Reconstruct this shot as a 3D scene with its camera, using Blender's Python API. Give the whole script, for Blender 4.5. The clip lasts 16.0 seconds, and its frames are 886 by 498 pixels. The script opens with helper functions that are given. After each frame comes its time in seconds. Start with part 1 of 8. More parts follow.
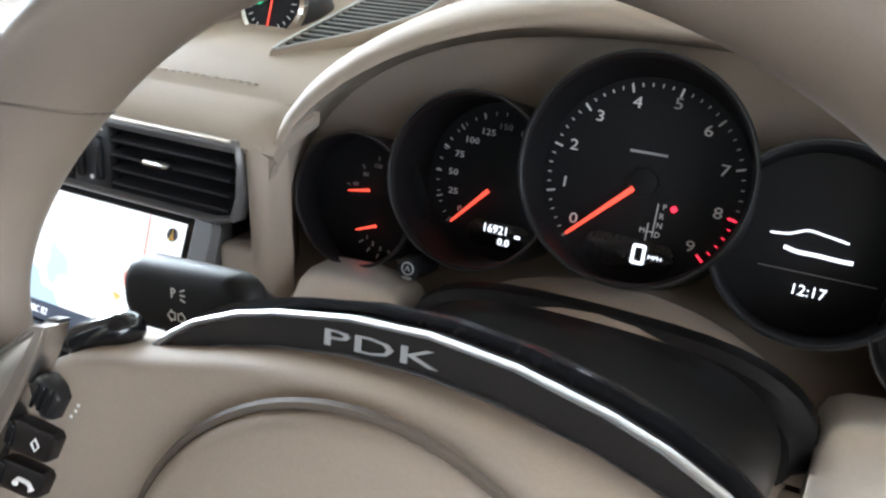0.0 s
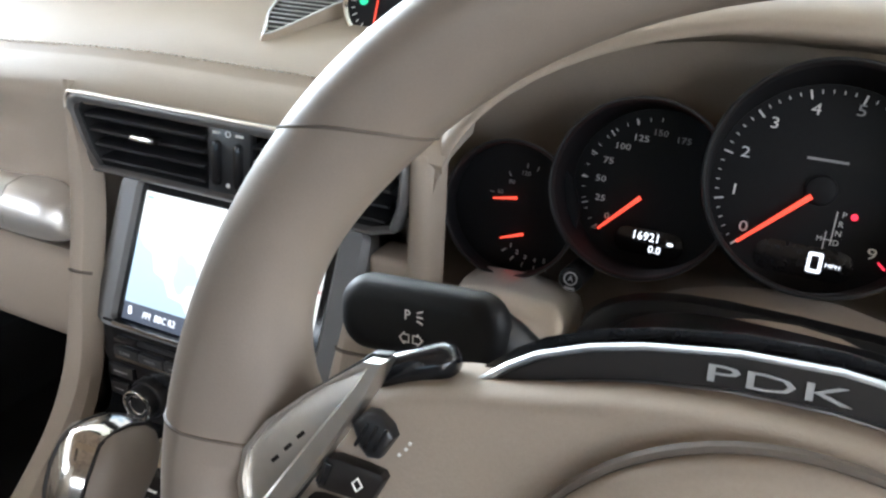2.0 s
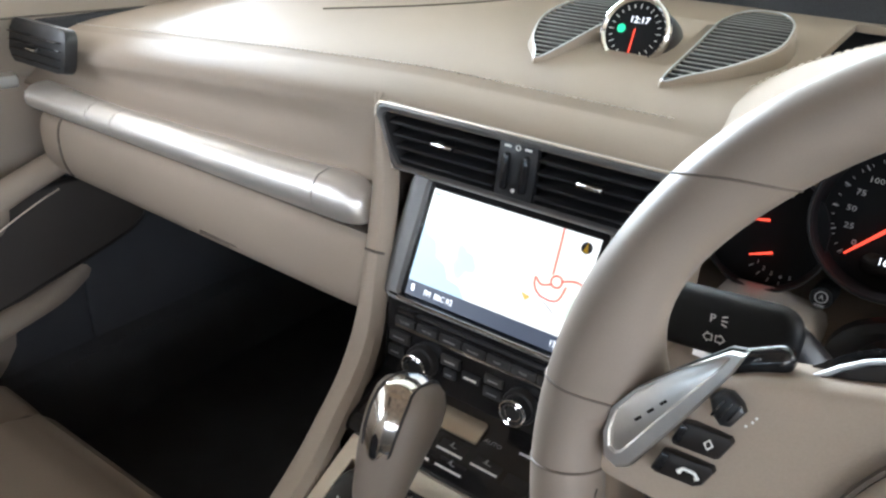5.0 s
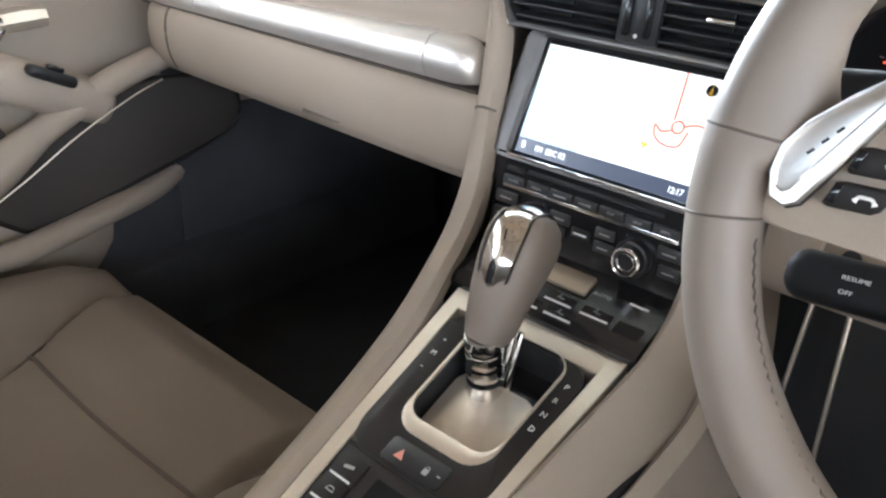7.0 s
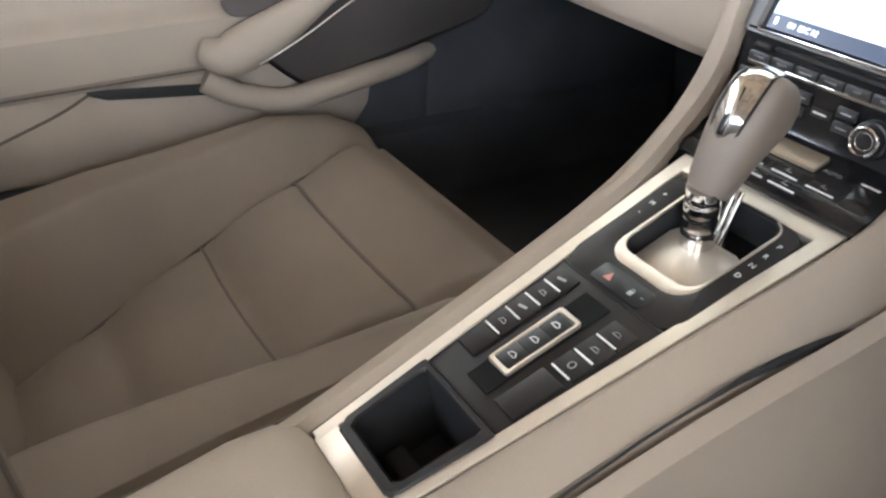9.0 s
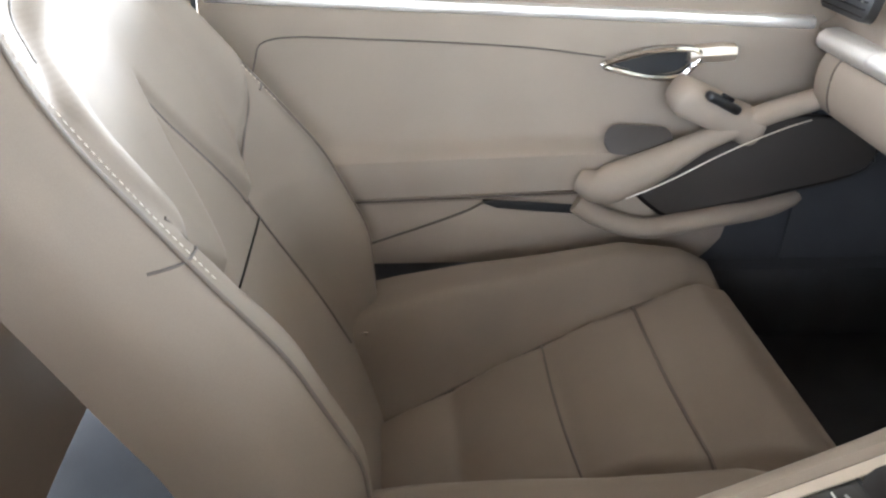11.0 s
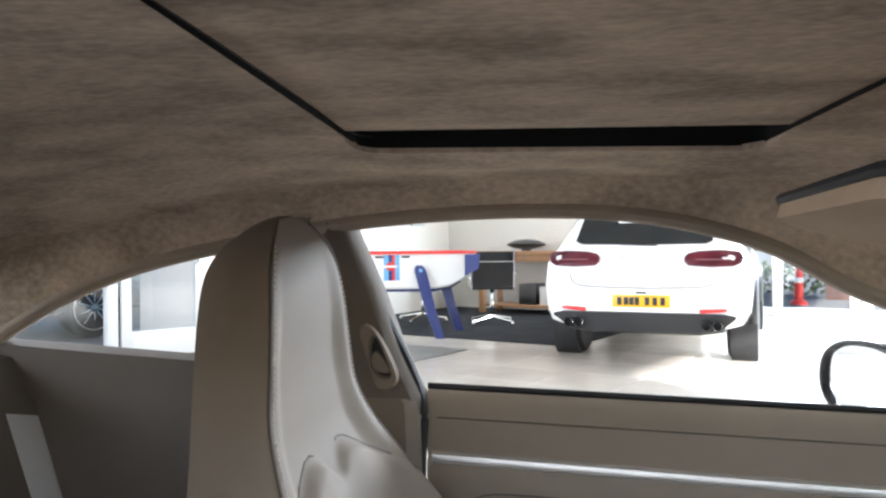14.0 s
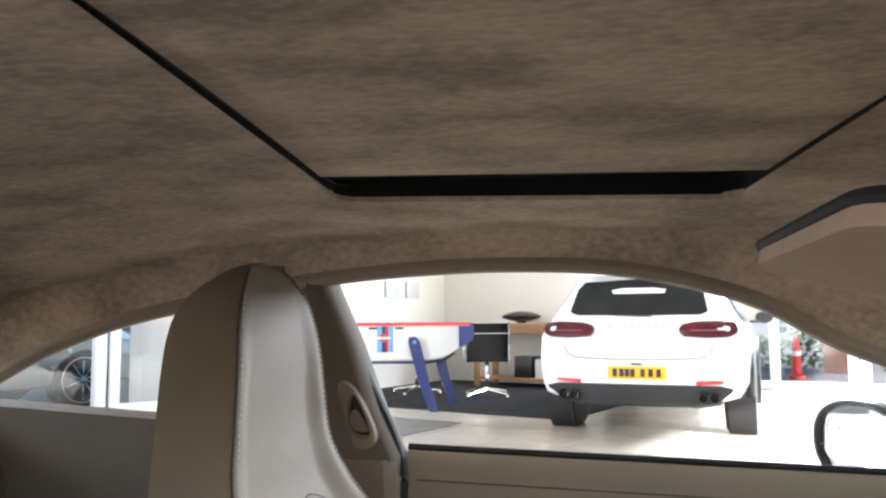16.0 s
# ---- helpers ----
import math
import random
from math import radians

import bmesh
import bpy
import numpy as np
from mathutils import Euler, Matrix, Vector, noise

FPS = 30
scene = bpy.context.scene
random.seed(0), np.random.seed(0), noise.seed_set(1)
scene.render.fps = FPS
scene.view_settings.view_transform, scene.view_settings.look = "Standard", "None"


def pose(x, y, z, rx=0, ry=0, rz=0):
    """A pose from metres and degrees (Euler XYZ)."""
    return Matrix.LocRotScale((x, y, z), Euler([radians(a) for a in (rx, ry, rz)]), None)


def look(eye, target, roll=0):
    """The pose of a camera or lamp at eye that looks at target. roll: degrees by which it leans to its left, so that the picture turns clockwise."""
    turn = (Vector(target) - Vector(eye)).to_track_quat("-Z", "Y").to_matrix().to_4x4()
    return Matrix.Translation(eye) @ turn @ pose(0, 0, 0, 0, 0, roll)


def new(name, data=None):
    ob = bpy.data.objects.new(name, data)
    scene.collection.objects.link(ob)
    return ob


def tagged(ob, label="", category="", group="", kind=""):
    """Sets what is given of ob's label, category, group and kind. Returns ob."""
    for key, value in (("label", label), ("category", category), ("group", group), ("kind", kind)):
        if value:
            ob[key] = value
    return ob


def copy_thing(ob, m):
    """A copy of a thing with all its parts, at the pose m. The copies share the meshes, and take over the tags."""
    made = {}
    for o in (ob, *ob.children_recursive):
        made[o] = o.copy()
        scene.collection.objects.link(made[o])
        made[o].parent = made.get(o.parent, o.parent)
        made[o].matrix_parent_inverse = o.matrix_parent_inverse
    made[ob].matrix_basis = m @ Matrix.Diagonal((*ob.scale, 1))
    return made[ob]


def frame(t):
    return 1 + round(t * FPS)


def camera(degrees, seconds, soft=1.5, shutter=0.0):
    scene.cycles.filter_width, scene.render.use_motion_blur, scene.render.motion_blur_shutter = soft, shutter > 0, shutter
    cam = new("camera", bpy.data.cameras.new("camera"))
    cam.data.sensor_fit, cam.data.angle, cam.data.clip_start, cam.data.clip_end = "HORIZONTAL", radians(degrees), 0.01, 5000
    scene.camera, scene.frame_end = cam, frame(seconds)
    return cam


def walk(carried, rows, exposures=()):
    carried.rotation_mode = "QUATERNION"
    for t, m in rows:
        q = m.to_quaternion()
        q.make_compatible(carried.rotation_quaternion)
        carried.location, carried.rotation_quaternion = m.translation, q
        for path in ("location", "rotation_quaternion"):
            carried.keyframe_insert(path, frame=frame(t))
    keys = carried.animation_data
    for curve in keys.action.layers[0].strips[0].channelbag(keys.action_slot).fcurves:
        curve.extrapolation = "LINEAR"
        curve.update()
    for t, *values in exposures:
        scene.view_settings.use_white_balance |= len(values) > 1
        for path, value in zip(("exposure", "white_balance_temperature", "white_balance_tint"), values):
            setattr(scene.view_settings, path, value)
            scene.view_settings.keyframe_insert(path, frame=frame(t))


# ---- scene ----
cam = camera(59.1, 16.0, soft=2.4)
PATH = [
    (0, (0.425, -0.592, 0.907), (-0.37, 1.049, 0.086), 2.5),
    (0.5, (0.397, -0.586, 0.909), (-0.366, 1.072, 0.092), 2.6),
    (1, (0.377, -0.584, 0.909), (-0.369, 1.08, 0.086), 2.5),
    (1.5, (0.356, -0.592, 0.91), (-0.376, 1.073, 0.078), 2.6),
    (2, (0.319, -0.629, 0.909), (-0.414, 1.031, 0.07), 2.7),
    (2.5, (0.289, -0.68, 0.914), (-0.484, 0.952, 0.055), 2.6),
    (3, (0.277, -0.717, 0.924), (-0.575, 0.864, 0.043), 2.8),
    (3.5, (0.273, -0.734, 0.953), (-0.652, 0.798, 0.06), 2.9),
    (3.7, (0.276, -0.734, 0.967), (-0.666, 0.785, 0.07), 2.7),
    (5.8, (0.273, -0.752, 0.91), (-0.776, 0.714, 0.044), 3.0),
    (6, (0.269, -0.762, 0.897), (-0.783, 0.704, 0.034), 3.0),
    (6.5, (0.266, -0.781, 0.871), (-0.823, 0.65, -0.004), 3.1),
    (7, (0.272, -0.804, 0.842), (-0.853, 0.585, -0.056), 3.2),
    (7.5, (0.282, -0.825, 0.809), (-0.893, 0.508, -0.108), 3.4),
    (8, (0.293, -0.836, 0.786), (-0.934, 0.412, -0.182), 3.5),
    (8.5, (0.309, -0.861, 0.773), (-0.99, 0.271, -0.243), 3.8),
    (9, (0.332, -0.878, 0.797), (-1.074, 0.08, -0.254), 4.0),
    (9.5, (0.339, -0.9, 0.812), (-1.155, -0.104, -0.252), 4.1),
    (9.7, (0.342, -0.921, 0.825), (-1.18, -0.179, -0.24), 4.2),
    (11.8, (0.441, -0.882, 1.003), (-1.367, -1.043, 0.164), -0.4),
    (12, (0.451, -0.881, 1.01), (-1.378, -1.078, 0.224), -0.5),
    (12.5, (0.48, -0.872, 1.028), (-1.402, -1.159, 0.415), -0.7),
    (13, (0.502, -0.876, 1.05), (-1.425, -1.218, 0.64), -0.6),
    (13.5, (0.532, -0.864, 1.061), (-1.423, -1.236, 0.869), -0.5),
    (14, (0.548, -0.866, 1.071), (-1.415, -1.248, 1.056), -0.5),
    (14.5, (0.55, -0.867, 1.075), (-1.409, -1.251, 1.183), -0.4),
    (15, (0.547, -0.872, 1.074), (-1.408, -1.259, 1.239), -0.4),
    (15.5, (0.519, -0.878, 1.057), (-1.435, -1.263, 1.234), -0.4),
    (16, (0.524, -0.847, 1.041), (-1.434, -1.217, 1.215), -0.4),
]
EXPOSURES = [(0, 3.8, 5900, 10), (3.5, 3.7, 5950, 10), (7.0, 4.2, 5850, 10), (9.0, 4.65, 5800, 10), (9.7, 4.75, 5750, 10), (12.0, 3.9, 5820, 10), (12.5, 3.45, 5780, 10), (13.0, 2.75, 5780, 10), (16.0, 2.65, 6020, 11)]
walk(cam, [(t, look(eye, target, roll)) for t, eye, target, roll in PATH], EXPOSURES)

# ---- world and light ----
world = bpy.data.worlds.new("world")
scene.world = world
world.use_nodes = True
_wn = world.node_tree
_sky = _wn.nodes.new("ShaderNodeTexSky")
_sky.sky_type = "NISHITA"
_sky.sun_disc = False
_sky.sun_elevation, _sky.sun_rotation = radians(20), radians(48)
_bg = _wn.nodes["Background"]
_bg.inputs["Strength"].default_value = 0.05
_wn.links.new(_sky.outputs["Color"], _bg.inputs["Color"])

# building axes: U runs ahead of the white car, V to its right-hand side
U, V = Vector((-0.92, 0.39, 0)).normalized(), Vector((0.39, 0.92, 0)).normalized()
FLOOR_Z = 0.05


def site(u, v, z=0.0):
    p = U * u + V * v
    return Vector((p.x, p.y, FLOOR_Z + z))


def sun_lamp(direction, strength, colour, angle):
    data = bpy.data.lights.new("sun", "SUN")
    data.energy, data.color, data.angle = strength, colour, radians(angle)
    ob = new("sun", data)
    ob.matrix_world = look((0, 0, 20), Vector((0, 0, 20)) + Vector(direction))
    return ob


def window_light(centre, target, width, height, watts, colour=(1, 1, 1)):
    data = bpy.data.lights.new("window_light", "AREA")
    data.shape, data.size, data.size_y, data.energy, data.color = "RECTANGLE", width, height, watts, colour
    ob = new("window_light", data)
    ob.matrix_world = look(centre, target)
    return ob


sun_lamp(U * 0.43 - V * 0.90 + Vector((0, 0, -0.36)), 3.2, (1.0, 0.94, 0.86), 0.5)
window_light(site(5.4, 5.7, 2.75), site(4.4, 0, 0.9), 9.2, 1.5, 60, (0.86, 0.94, 1.0))
window_light(site(-6.7, 5.7, 2.75), site(-4.7, 0, 0.9), 4.2, 1.5, 14, (0.86, 0.94, 1.0))
window_light(site(10.1, 0.6, 2.7), site(0, 0.6, 1.0), 6.6, 1.4, 330, (0.90, 0.96, 1.0))
window_light(site(-1.0, -6.6, 2.75), site(-1.0, 0, 0.9), 7.4, 1.4, 45)
# low lamp added out of view to brighten the headliner from below
window_light(site(-1.7, -6.6, 0.75), site(-0.3, 0, 1.3), 5.4, 1.2, 60)
# lamp added on the driver's side to light console and door
window_light(site(-8.7, -0.6, 2.75), site(0, -0.6, 0.8), 11.0, 1.5, 50, (0.95, 0.97, 1.0))


# ---- materials ----
def principled(name, colour, rough=0.5, metal=0.0, coat=0.0, spec=0.5):
    m = bpy.data.materials.new(name)
    m.use_nodes = True
    b = m.node_tree.nodes["Principled BSDF"]
    b.inputs["Base Color"].default_value = (*colour, 1)
    b.inputs["Roughness"].default_value = rough
    b.inputs["Metallic"].default_value = metal
    b.inputs["Coat Weight"].default_value = coat
    b.inputs["Specular IOR Level"].default_value = spec
    return m, m.node_tree, b


def varied(name, colour, rough=0.5, metal=0.0, grain=300.0, bump=0.15, broad=6.0, spread=0.12, coat=0.0, spec=0.5, stretch=(1, 1, 1), dist=0.001):
    """A surface with broad tone variation, fine grain relief and uneven gloss, in metres of the world."""
    m, t, b = principled(name, colour, rough, metal, coat, spec)
    geo = t.nodes.new("ShaderNodeNewGeometry")
    mp = t.nodes.new("ShaderNodeMapping")
    mp.inputs["Scale"].default_value = stretch
    t.links.new(geo.outputs["Position"], mp.inputs["Vector"])
    n1 = t.nodes.new("ShaderNodeTexNoise")
    n1.inputs["Scale"].default_value, n1.inputs["Detail"].default_value = broad, 4
    n2 = t.nodes.new("ShaderNodeTexNoise")
    n2.inputs["Scale"].default_value, n2.inputs["Detail"].default_value = grain, 3
    for n in (n1, n2):
        t.links.new(mp.outputs["Vector"], n.inputs["Vector"])
    ramp = t.nodes.new("ShaderNodeValToRGB")
    lo, hi = [min(1, c * (1 - spread)) for c in colour], [min(1, c * (1 + spread)) for c in colour]
    ramp.color_ramp.elements[0].position, ramp.color_ramp.elements[1].position = 0.35, 0.65
    ramp.color_ramp.elements[0].color, ramp.color_ramp.elements[1].color = (*lo, 1), (*hi, 1)
    mix = t.nodes.new("ShaderNodeMath")
    mix.operation = "MULTIPLY_ADD"
    mix.inputs[1].default_value = 0.35
    t.links.new(n2.outputs["Fac"], mix.inputs[0])
    half = t.nodes.new("ShaderNodeMath")
    half.operation = "MULTIPLY"
    half.inputs[1].default_value = 0.65
    t.links.new(n1.outputs["Fac"], half.inputs[0])
    t.links.new(half.outputs[0], mix.inputs[2])
    t.links.new(mix.outputs[0], ramp.inputs["Fac"])
    t.links.new(ramp.outputs["Color"], b.inputs["Base Color"])
    rr = t.nodes.new("ShaderNodeMapRange")
    rr.inputs["To Min"].default_value, rr.inputs["To Max"].default_value = max(0.02, rough - 0.08), min(1, rough + 0.08)
    t.links.new(n1.outputs["Fac"], rr.inputs["Value"])
    t.links.new(rr.outputs["Result"], b.inputs["Roughness"])
    bp = t.nodes.new("ShaderNodeBump")
    bp.inputs["Strength"].default_value, bp.inputs["Distance"].default_value = bump, dist
    t.links.new(n2.outputs["Fac"], bp.inputs["Height"])
    t.links.new(bp.outputs["Normal"], b.inputs["Normal"])
    return m


def glowing(name, colour, strength):
    m, t, b = principled(name, (0.02, 0.02, 0.02), 0.3)
    b.inputs["Emission Color"].default_value = (*colour, 1)
    b.inputs["Emission Strength"].default_value = strength
    return m


def clear_glass(name, tint=(1, 1, 1), gloss=0.06):
    m = bpy.data.materials.new(name)
    m.use_nodes = True
    t = m.node_tree
    t.nodes.remove(t.nodes["Principled BSDF"])
    a, g, x = t.nodes.new("ShaderNodeBsdfTransparent"), t.nodes.new("ShaderNodeBsdfGlossy"), t.nodes.new("ShaderNodeMixShader")
    a.inputs["Color"].default_value = (*tint, 1)
    g.inputs["Roughness"].default_value = 0.02
    x.inputs["Fac"].default_value = gloss
    t.links.new(a.outputs[0], x.inputs[1])
    t.links.new(g.outputs[0], x.inputs[2])
    t.links.new(x.outputs[0], t.nodes["Material Output"].inputs["Surface"])
    return m


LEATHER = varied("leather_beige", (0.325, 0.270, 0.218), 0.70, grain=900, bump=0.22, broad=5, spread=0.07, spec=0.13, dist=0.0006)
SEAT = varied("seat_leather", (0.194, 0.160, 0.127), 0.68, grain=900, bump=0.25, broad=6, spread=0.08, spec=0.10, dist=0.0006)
LEATHER_RIM = varied("leather_rim", (0.195, 0.162, 0.133), 0.44, grain=1400, bump=0.12, broad=9, spread=0.06, spec=0.35, dist=0.0005)
THREAD = varied("thread", (0.62, 0.55, 0.46), 0.7, grain=900)
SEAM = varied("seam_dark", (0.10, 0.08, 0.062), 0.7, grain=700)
CREASE = varied("leather_crease", (0.085, 0.070, 0.057), 0.55, grain=900, bump=0.2)
BLACK = varied("black_plastic", (0.014, 0.014, 0.015), 0.36, grain=1200, bump=0.12, spread=0.2, dist=0.0004)
GLOSS = varied("gloss_black", (0.012, 0.012, 0.013), 0.16, grain=300, bump=0.0, spread=0.2)
CONSOLE_DARK = varied("console_dark", (0.014, 0.0115, 0.0105), 0.42, grain=900, bump=0.1, spread=0.15, spec=0.3, dist=0.0004)
VOID = varied("recess_black", (0.006, 0.006, 0.006), 0.8, grain=500, bump=0.1, spread=0.2, spec=0.2)
DIAL = varied("dial_black", (0.007, 0.007, 0.008), 0.6, grain=600, bump=0.05, spread=0.15, spec=0.2)
SILVER = varied("brushed_silver", (0.80, 0.775, 0.74), 0.42, metal=0.82, grain=260, bump=0.06, broad=12, spread=0.05, stretch=(0.2, 3, 3), dist=0.0004)
TOGGLE = varied("toggle_silver", (0.74, 0.725, 0.70), 0.30, metal=1.0, grain=260, bump=0.06, broad=12, spread=0.05, dist=0.0004)
CHROME = varied("chrome", (0.75, 0.74, 0.72), 0.10, metal=1.0, grain=400, bump=0.02, spread=0.03)
SATIN = varied("satin_silver", (0.72, 0.65, 0.56), 0.38, metal=0.85, grain=500, bump=0.05, broad=15, spread=0.05)
VISOR_CLOTH = varied("visor_cloth", (0.50, 0.38, 0.27), 0.9, grain=260, bump=0.3, broad=12, spread=0.08, spec=0.15)
ALCANTARA = varied("suede_headliner", (0.46, 0.370, 0.290), 0.95, grain=90, bump=0.6, broad=7, spread=0.40, spec=0.15, stretch=(1.7, 0.9, 1), dist=0.0015)
CARPET = varied("carpet_dark", (0.055, 0.056, 0.060), 0.95, grain=700, bump=0.6, spread=0.25, spec=0.1, dist=0.002)
SPEAKER = varied("speaker_grille", (0.05, 0.042, 0.036), 0.6, grain=1500, bump=0.5, spread=0.2, dist=0.001)
RUBBER = varied("rubber", (0.014, 0.014, 0.015), 0.7, grain=500, bump=0.2, spread=0.2)
PAINT_WHITE = varied("white_car_paint", (0.80, 0.80, 0.80), 0.22, grain=120, bump=0.0, spread=0.02, coat=1.0)
WALL = varied("white_wall", (0.80, 0.775, 0.72), 0.85, grain=160, bump=0.1, broad=1.2, spread=0.03)
TILE = varied("floor_tile", (0.55, 0.50, 0.44), 0.22, grain=40, bump=0.03, broad=1.6, spread=0.10)
GROUT = varied("grout", (0.42, 0.39, 0.35), 0.8, grain=90, bump=0.2)
RUG = varied("rug_charcoal", (0.045, 0.046, 0.050), 0.95, grain=260, bump=0.5, broad=4, spread=0.2, spec=0.1, dist=0.004)
WOOD = varied("pine_wood", (0.42, 0.22, 0.10), 0.45, grain=60, bump=0.12, broad=8, spread=0.25, stretch=(6, 6, 0.8))
BLUE = varied("blue_paint", (0.014, 0.030, 0.17), 0.32, grain=90, bump=0.03, spread=0.1, coat=0.4)
LIGHTBLUE = varied("light_blue_paint", (0.16, 0.42, 0.72), 0.35, grain=90, bump=0.03, spread=0.06)
RED = varied("red_paint", (0.62, 0.035, 0.03), 0.35, grain=90, bump=0.03, spread=0.1)
WHITE_PLASTIC = varied("white_panel", (0.78, 0.78, 0.77), 0.35, grain=90, bump=0.03, spread=0.04)
LEGEND = varied("legend_white", (0.78, 0.78, 0.76), 0.5, grain=300, bump=0.0, spread=0.03)
LEGEND_DIM = varied("legend_grey", (0.34, 0.34, 0.34), 0.5, grain=300, bump=0.0, spread=0.03)
PLATE = varied("yellow_plate", (0.72, 0.40, 0.004), 0.4, grain=200, bump=0.02, spread=0.03)
LAMP_RED = varied("tail_lamp_red", (0.075, 0.008, 0.016), 0.35, grain=150, bump=0.1, spread=0.5, spec=0.25)
DARK_GLASS = varied("dark_glass", (0.016, 0.017, 0.018), 0.06, grain=20, bump=0.0, spread=0.3, spec=0.2)
BUTTON_GREY = varied("slat_grey", (0.055, 0.053, 0.050), 0.45, grain=700, bump=0.1, spread=0.15, dist=0.0004)
BEZEL = varied("bezel_grey", (0.010, 0.010, 0.010), 0.42, grain=500, bump=0.05, spread=0.15, spec=0.45)
BAR_METAL = varied("bar_metal", (0.42, 0.42, 0.43), 0.36, metal=1.0, grain=260, bump=0.05, broad=12, spread=0.06, dist=0.0004)
CHAIR_BLACK = varied("chair_leather_black", (0.004, 0.004, 0.005), 0.6, grain=200, bump=0.1, spread=0.2, spec=0.06)
SHROUD = varied("shroud_black", (0.0066, 0.0066, 0.0072), 0.52, grain=1100, bump=0.15, spread=0.2, spec=0.22, dist=0.0004)
NEEDLE = glowing("needle_red", (1.0, 0.08, 0.04), 0.14)
DOT_RED = glowing("dot_red", (1.0, 0.03, 0.06), 0.17)
LCD = glowing("lcd_white", (0.95, 0.97, 1.0), 0.17)
MIRROR = principled("mirror", (0.92, 0.93, 0.93), 0.02, 1.0)[0]
GLASS = clear_glass("window_glass")
SIDE_GLASS = clear_glass("side_glass", gloss=0.02)
WINDSCREEN = clear_glass("windscreen_glass", (0.93, 0.96, 0.94), 0.05)
BELT = varied("belt_grey", (0.30, 0.29, 0.29), 0.7, grain=900, bump=0.4, spread=0.06, stretch=(3, 1, 1))
FRAME_WHITE = varied("frame_white", (0.58, 0.59, 0.59), 0.4, grain=90, bump=0.03, spread=0.03)


# ---- mesh helpers ----
def mesh_ob(name, bm, material, smooth=True, angle=40):
    me = bpy.data.meshes.new(name)
    bmesh.ops.recalc_face_normals(bm, faces=bm.faces)
    bm.to_mesh(me)
    bm.free()
    if smooth:
        me.polygons.foreach_set("use_smooth", [True] * len(me.polygons))
        me.set_sharp_from_angle(angle=radians(angle))
    if material:
        me.materials.append(material)
    return new(name, me)


def part(name, bm, material, parent=None, label="", at=None, angle=40):
    ob = mesh_ob(name, bm, material, angle=angle)
    if parent:
        ob.parent = parent
    if at is not None:
        ob.matrix_basis = at
    if label:
        ob["label"] = label
    return ob


def thing(name, label, category, m=None, group="", kind=""):
    ob = new(name)
    ob.empty_display_size = 0.05
    if m is not None:
        ob.matrix_basis = m
    return tagged(ob, label, category, group, kind)


def box(sx, sy, sz, bevel=0.002, m=None, seg=2, bm=None):
    own = bmesh.new()
    bmesh.ops.create_cube(own, size=1, matrix=Matrix.Diagonal((sx, sy, sz, 1)))
    if bevel:
        bmesh.ops.bevel(own, geom=own.edges[:], offset=min(bevel, 0.48 * min(sx, sy, sz)), segments=seg, profile=0.5, affect="EDGES")
    if m is not None:
        own.transform(m)
    return own if bm is None else merge(bm, own)


def merge(bm, other):
    me = bpy.data.meshes.new("merge")
    other.to_mesh(me)
    other.free()
    bm.from_mesh(me)
    bpy.data.meshes.remove(me)
    return bm


def disc(r, depth, seg=48, bevel=0.0, m=None, r2=None, bm=None):
    """A cylinder along local z from 0 to depth."""
    own = bmesh.new()
    bmesh.ops.create_cone(own, cap_ends=True, segments=seg, radius1=r, radius2=r if r2 is None else r2, depth=depth, matrix=Matrix.Translation((0, 0, depth / 2)))
    if bevel:
        rim = [e for e in own.edges if abs(e.verts[0].co.z - e.verts[1].co.z) < 1e-6]
        bmesh.ops.bevel(own, geom=rim, offset=bevel, segments=2, profile=0.5, affect="EDGES")
    if m is not None:
        own.transform(m)
    return own if bm is None else merge(bm, own)


def loft(rings, closed=True, caps=True, bm=None):
    """A skin over rings of equal length."""
    bm = bm or bmesh.new()
    rows = [[bm.verts.new(p) for p in ring] for ring in rings]
    n = len(rings[0])
    for a, b in zip(rows, rows[1:]):
        for i in range(n if closed else n - 1):
            j = (i + 1) % n
            bm.faces.new((a[i], a[j], b[j], b[i]))
    if caps and closed:
        bm.faces.new(rows[0])
        bm.faces.new(list(reversed(rows[-1])))
    return bm


def tube(points, radius, seg=8, closed=False, bm=None, flat=1.0, up=(0, 0, 1)):
    """A tube along points; radius may be a list. flat scales it along the side axis."""
    pts = [Vector(p) for p in points]
    n = len(pts)
    rings = []
    for i, p in enumerate(pts):
        a, b = pts[(i - 1) % n] if closed or i else pts[0], pts[(i + 1) % n] if closed or i < n - 1 else pts[-1]
        d = (b - a).normalized()
        side = d.cross(Vector(up))
        side = side.normalized() if side.length > 1e-4 else d.orthogonal().normalized()
        top = side.cross(d)
        r = radius[i] if isinstance(radius, (list, tuple)) else radius
        rings.append([p + side * (math.cos(q) * r * flat) + top * (math.sin(q) * r) for q in (2 * math.pi * k / seg for k in range(seg))])
    if closed:
        rings.append(rings[0])
    return loft(rings, True, not closed, bm)


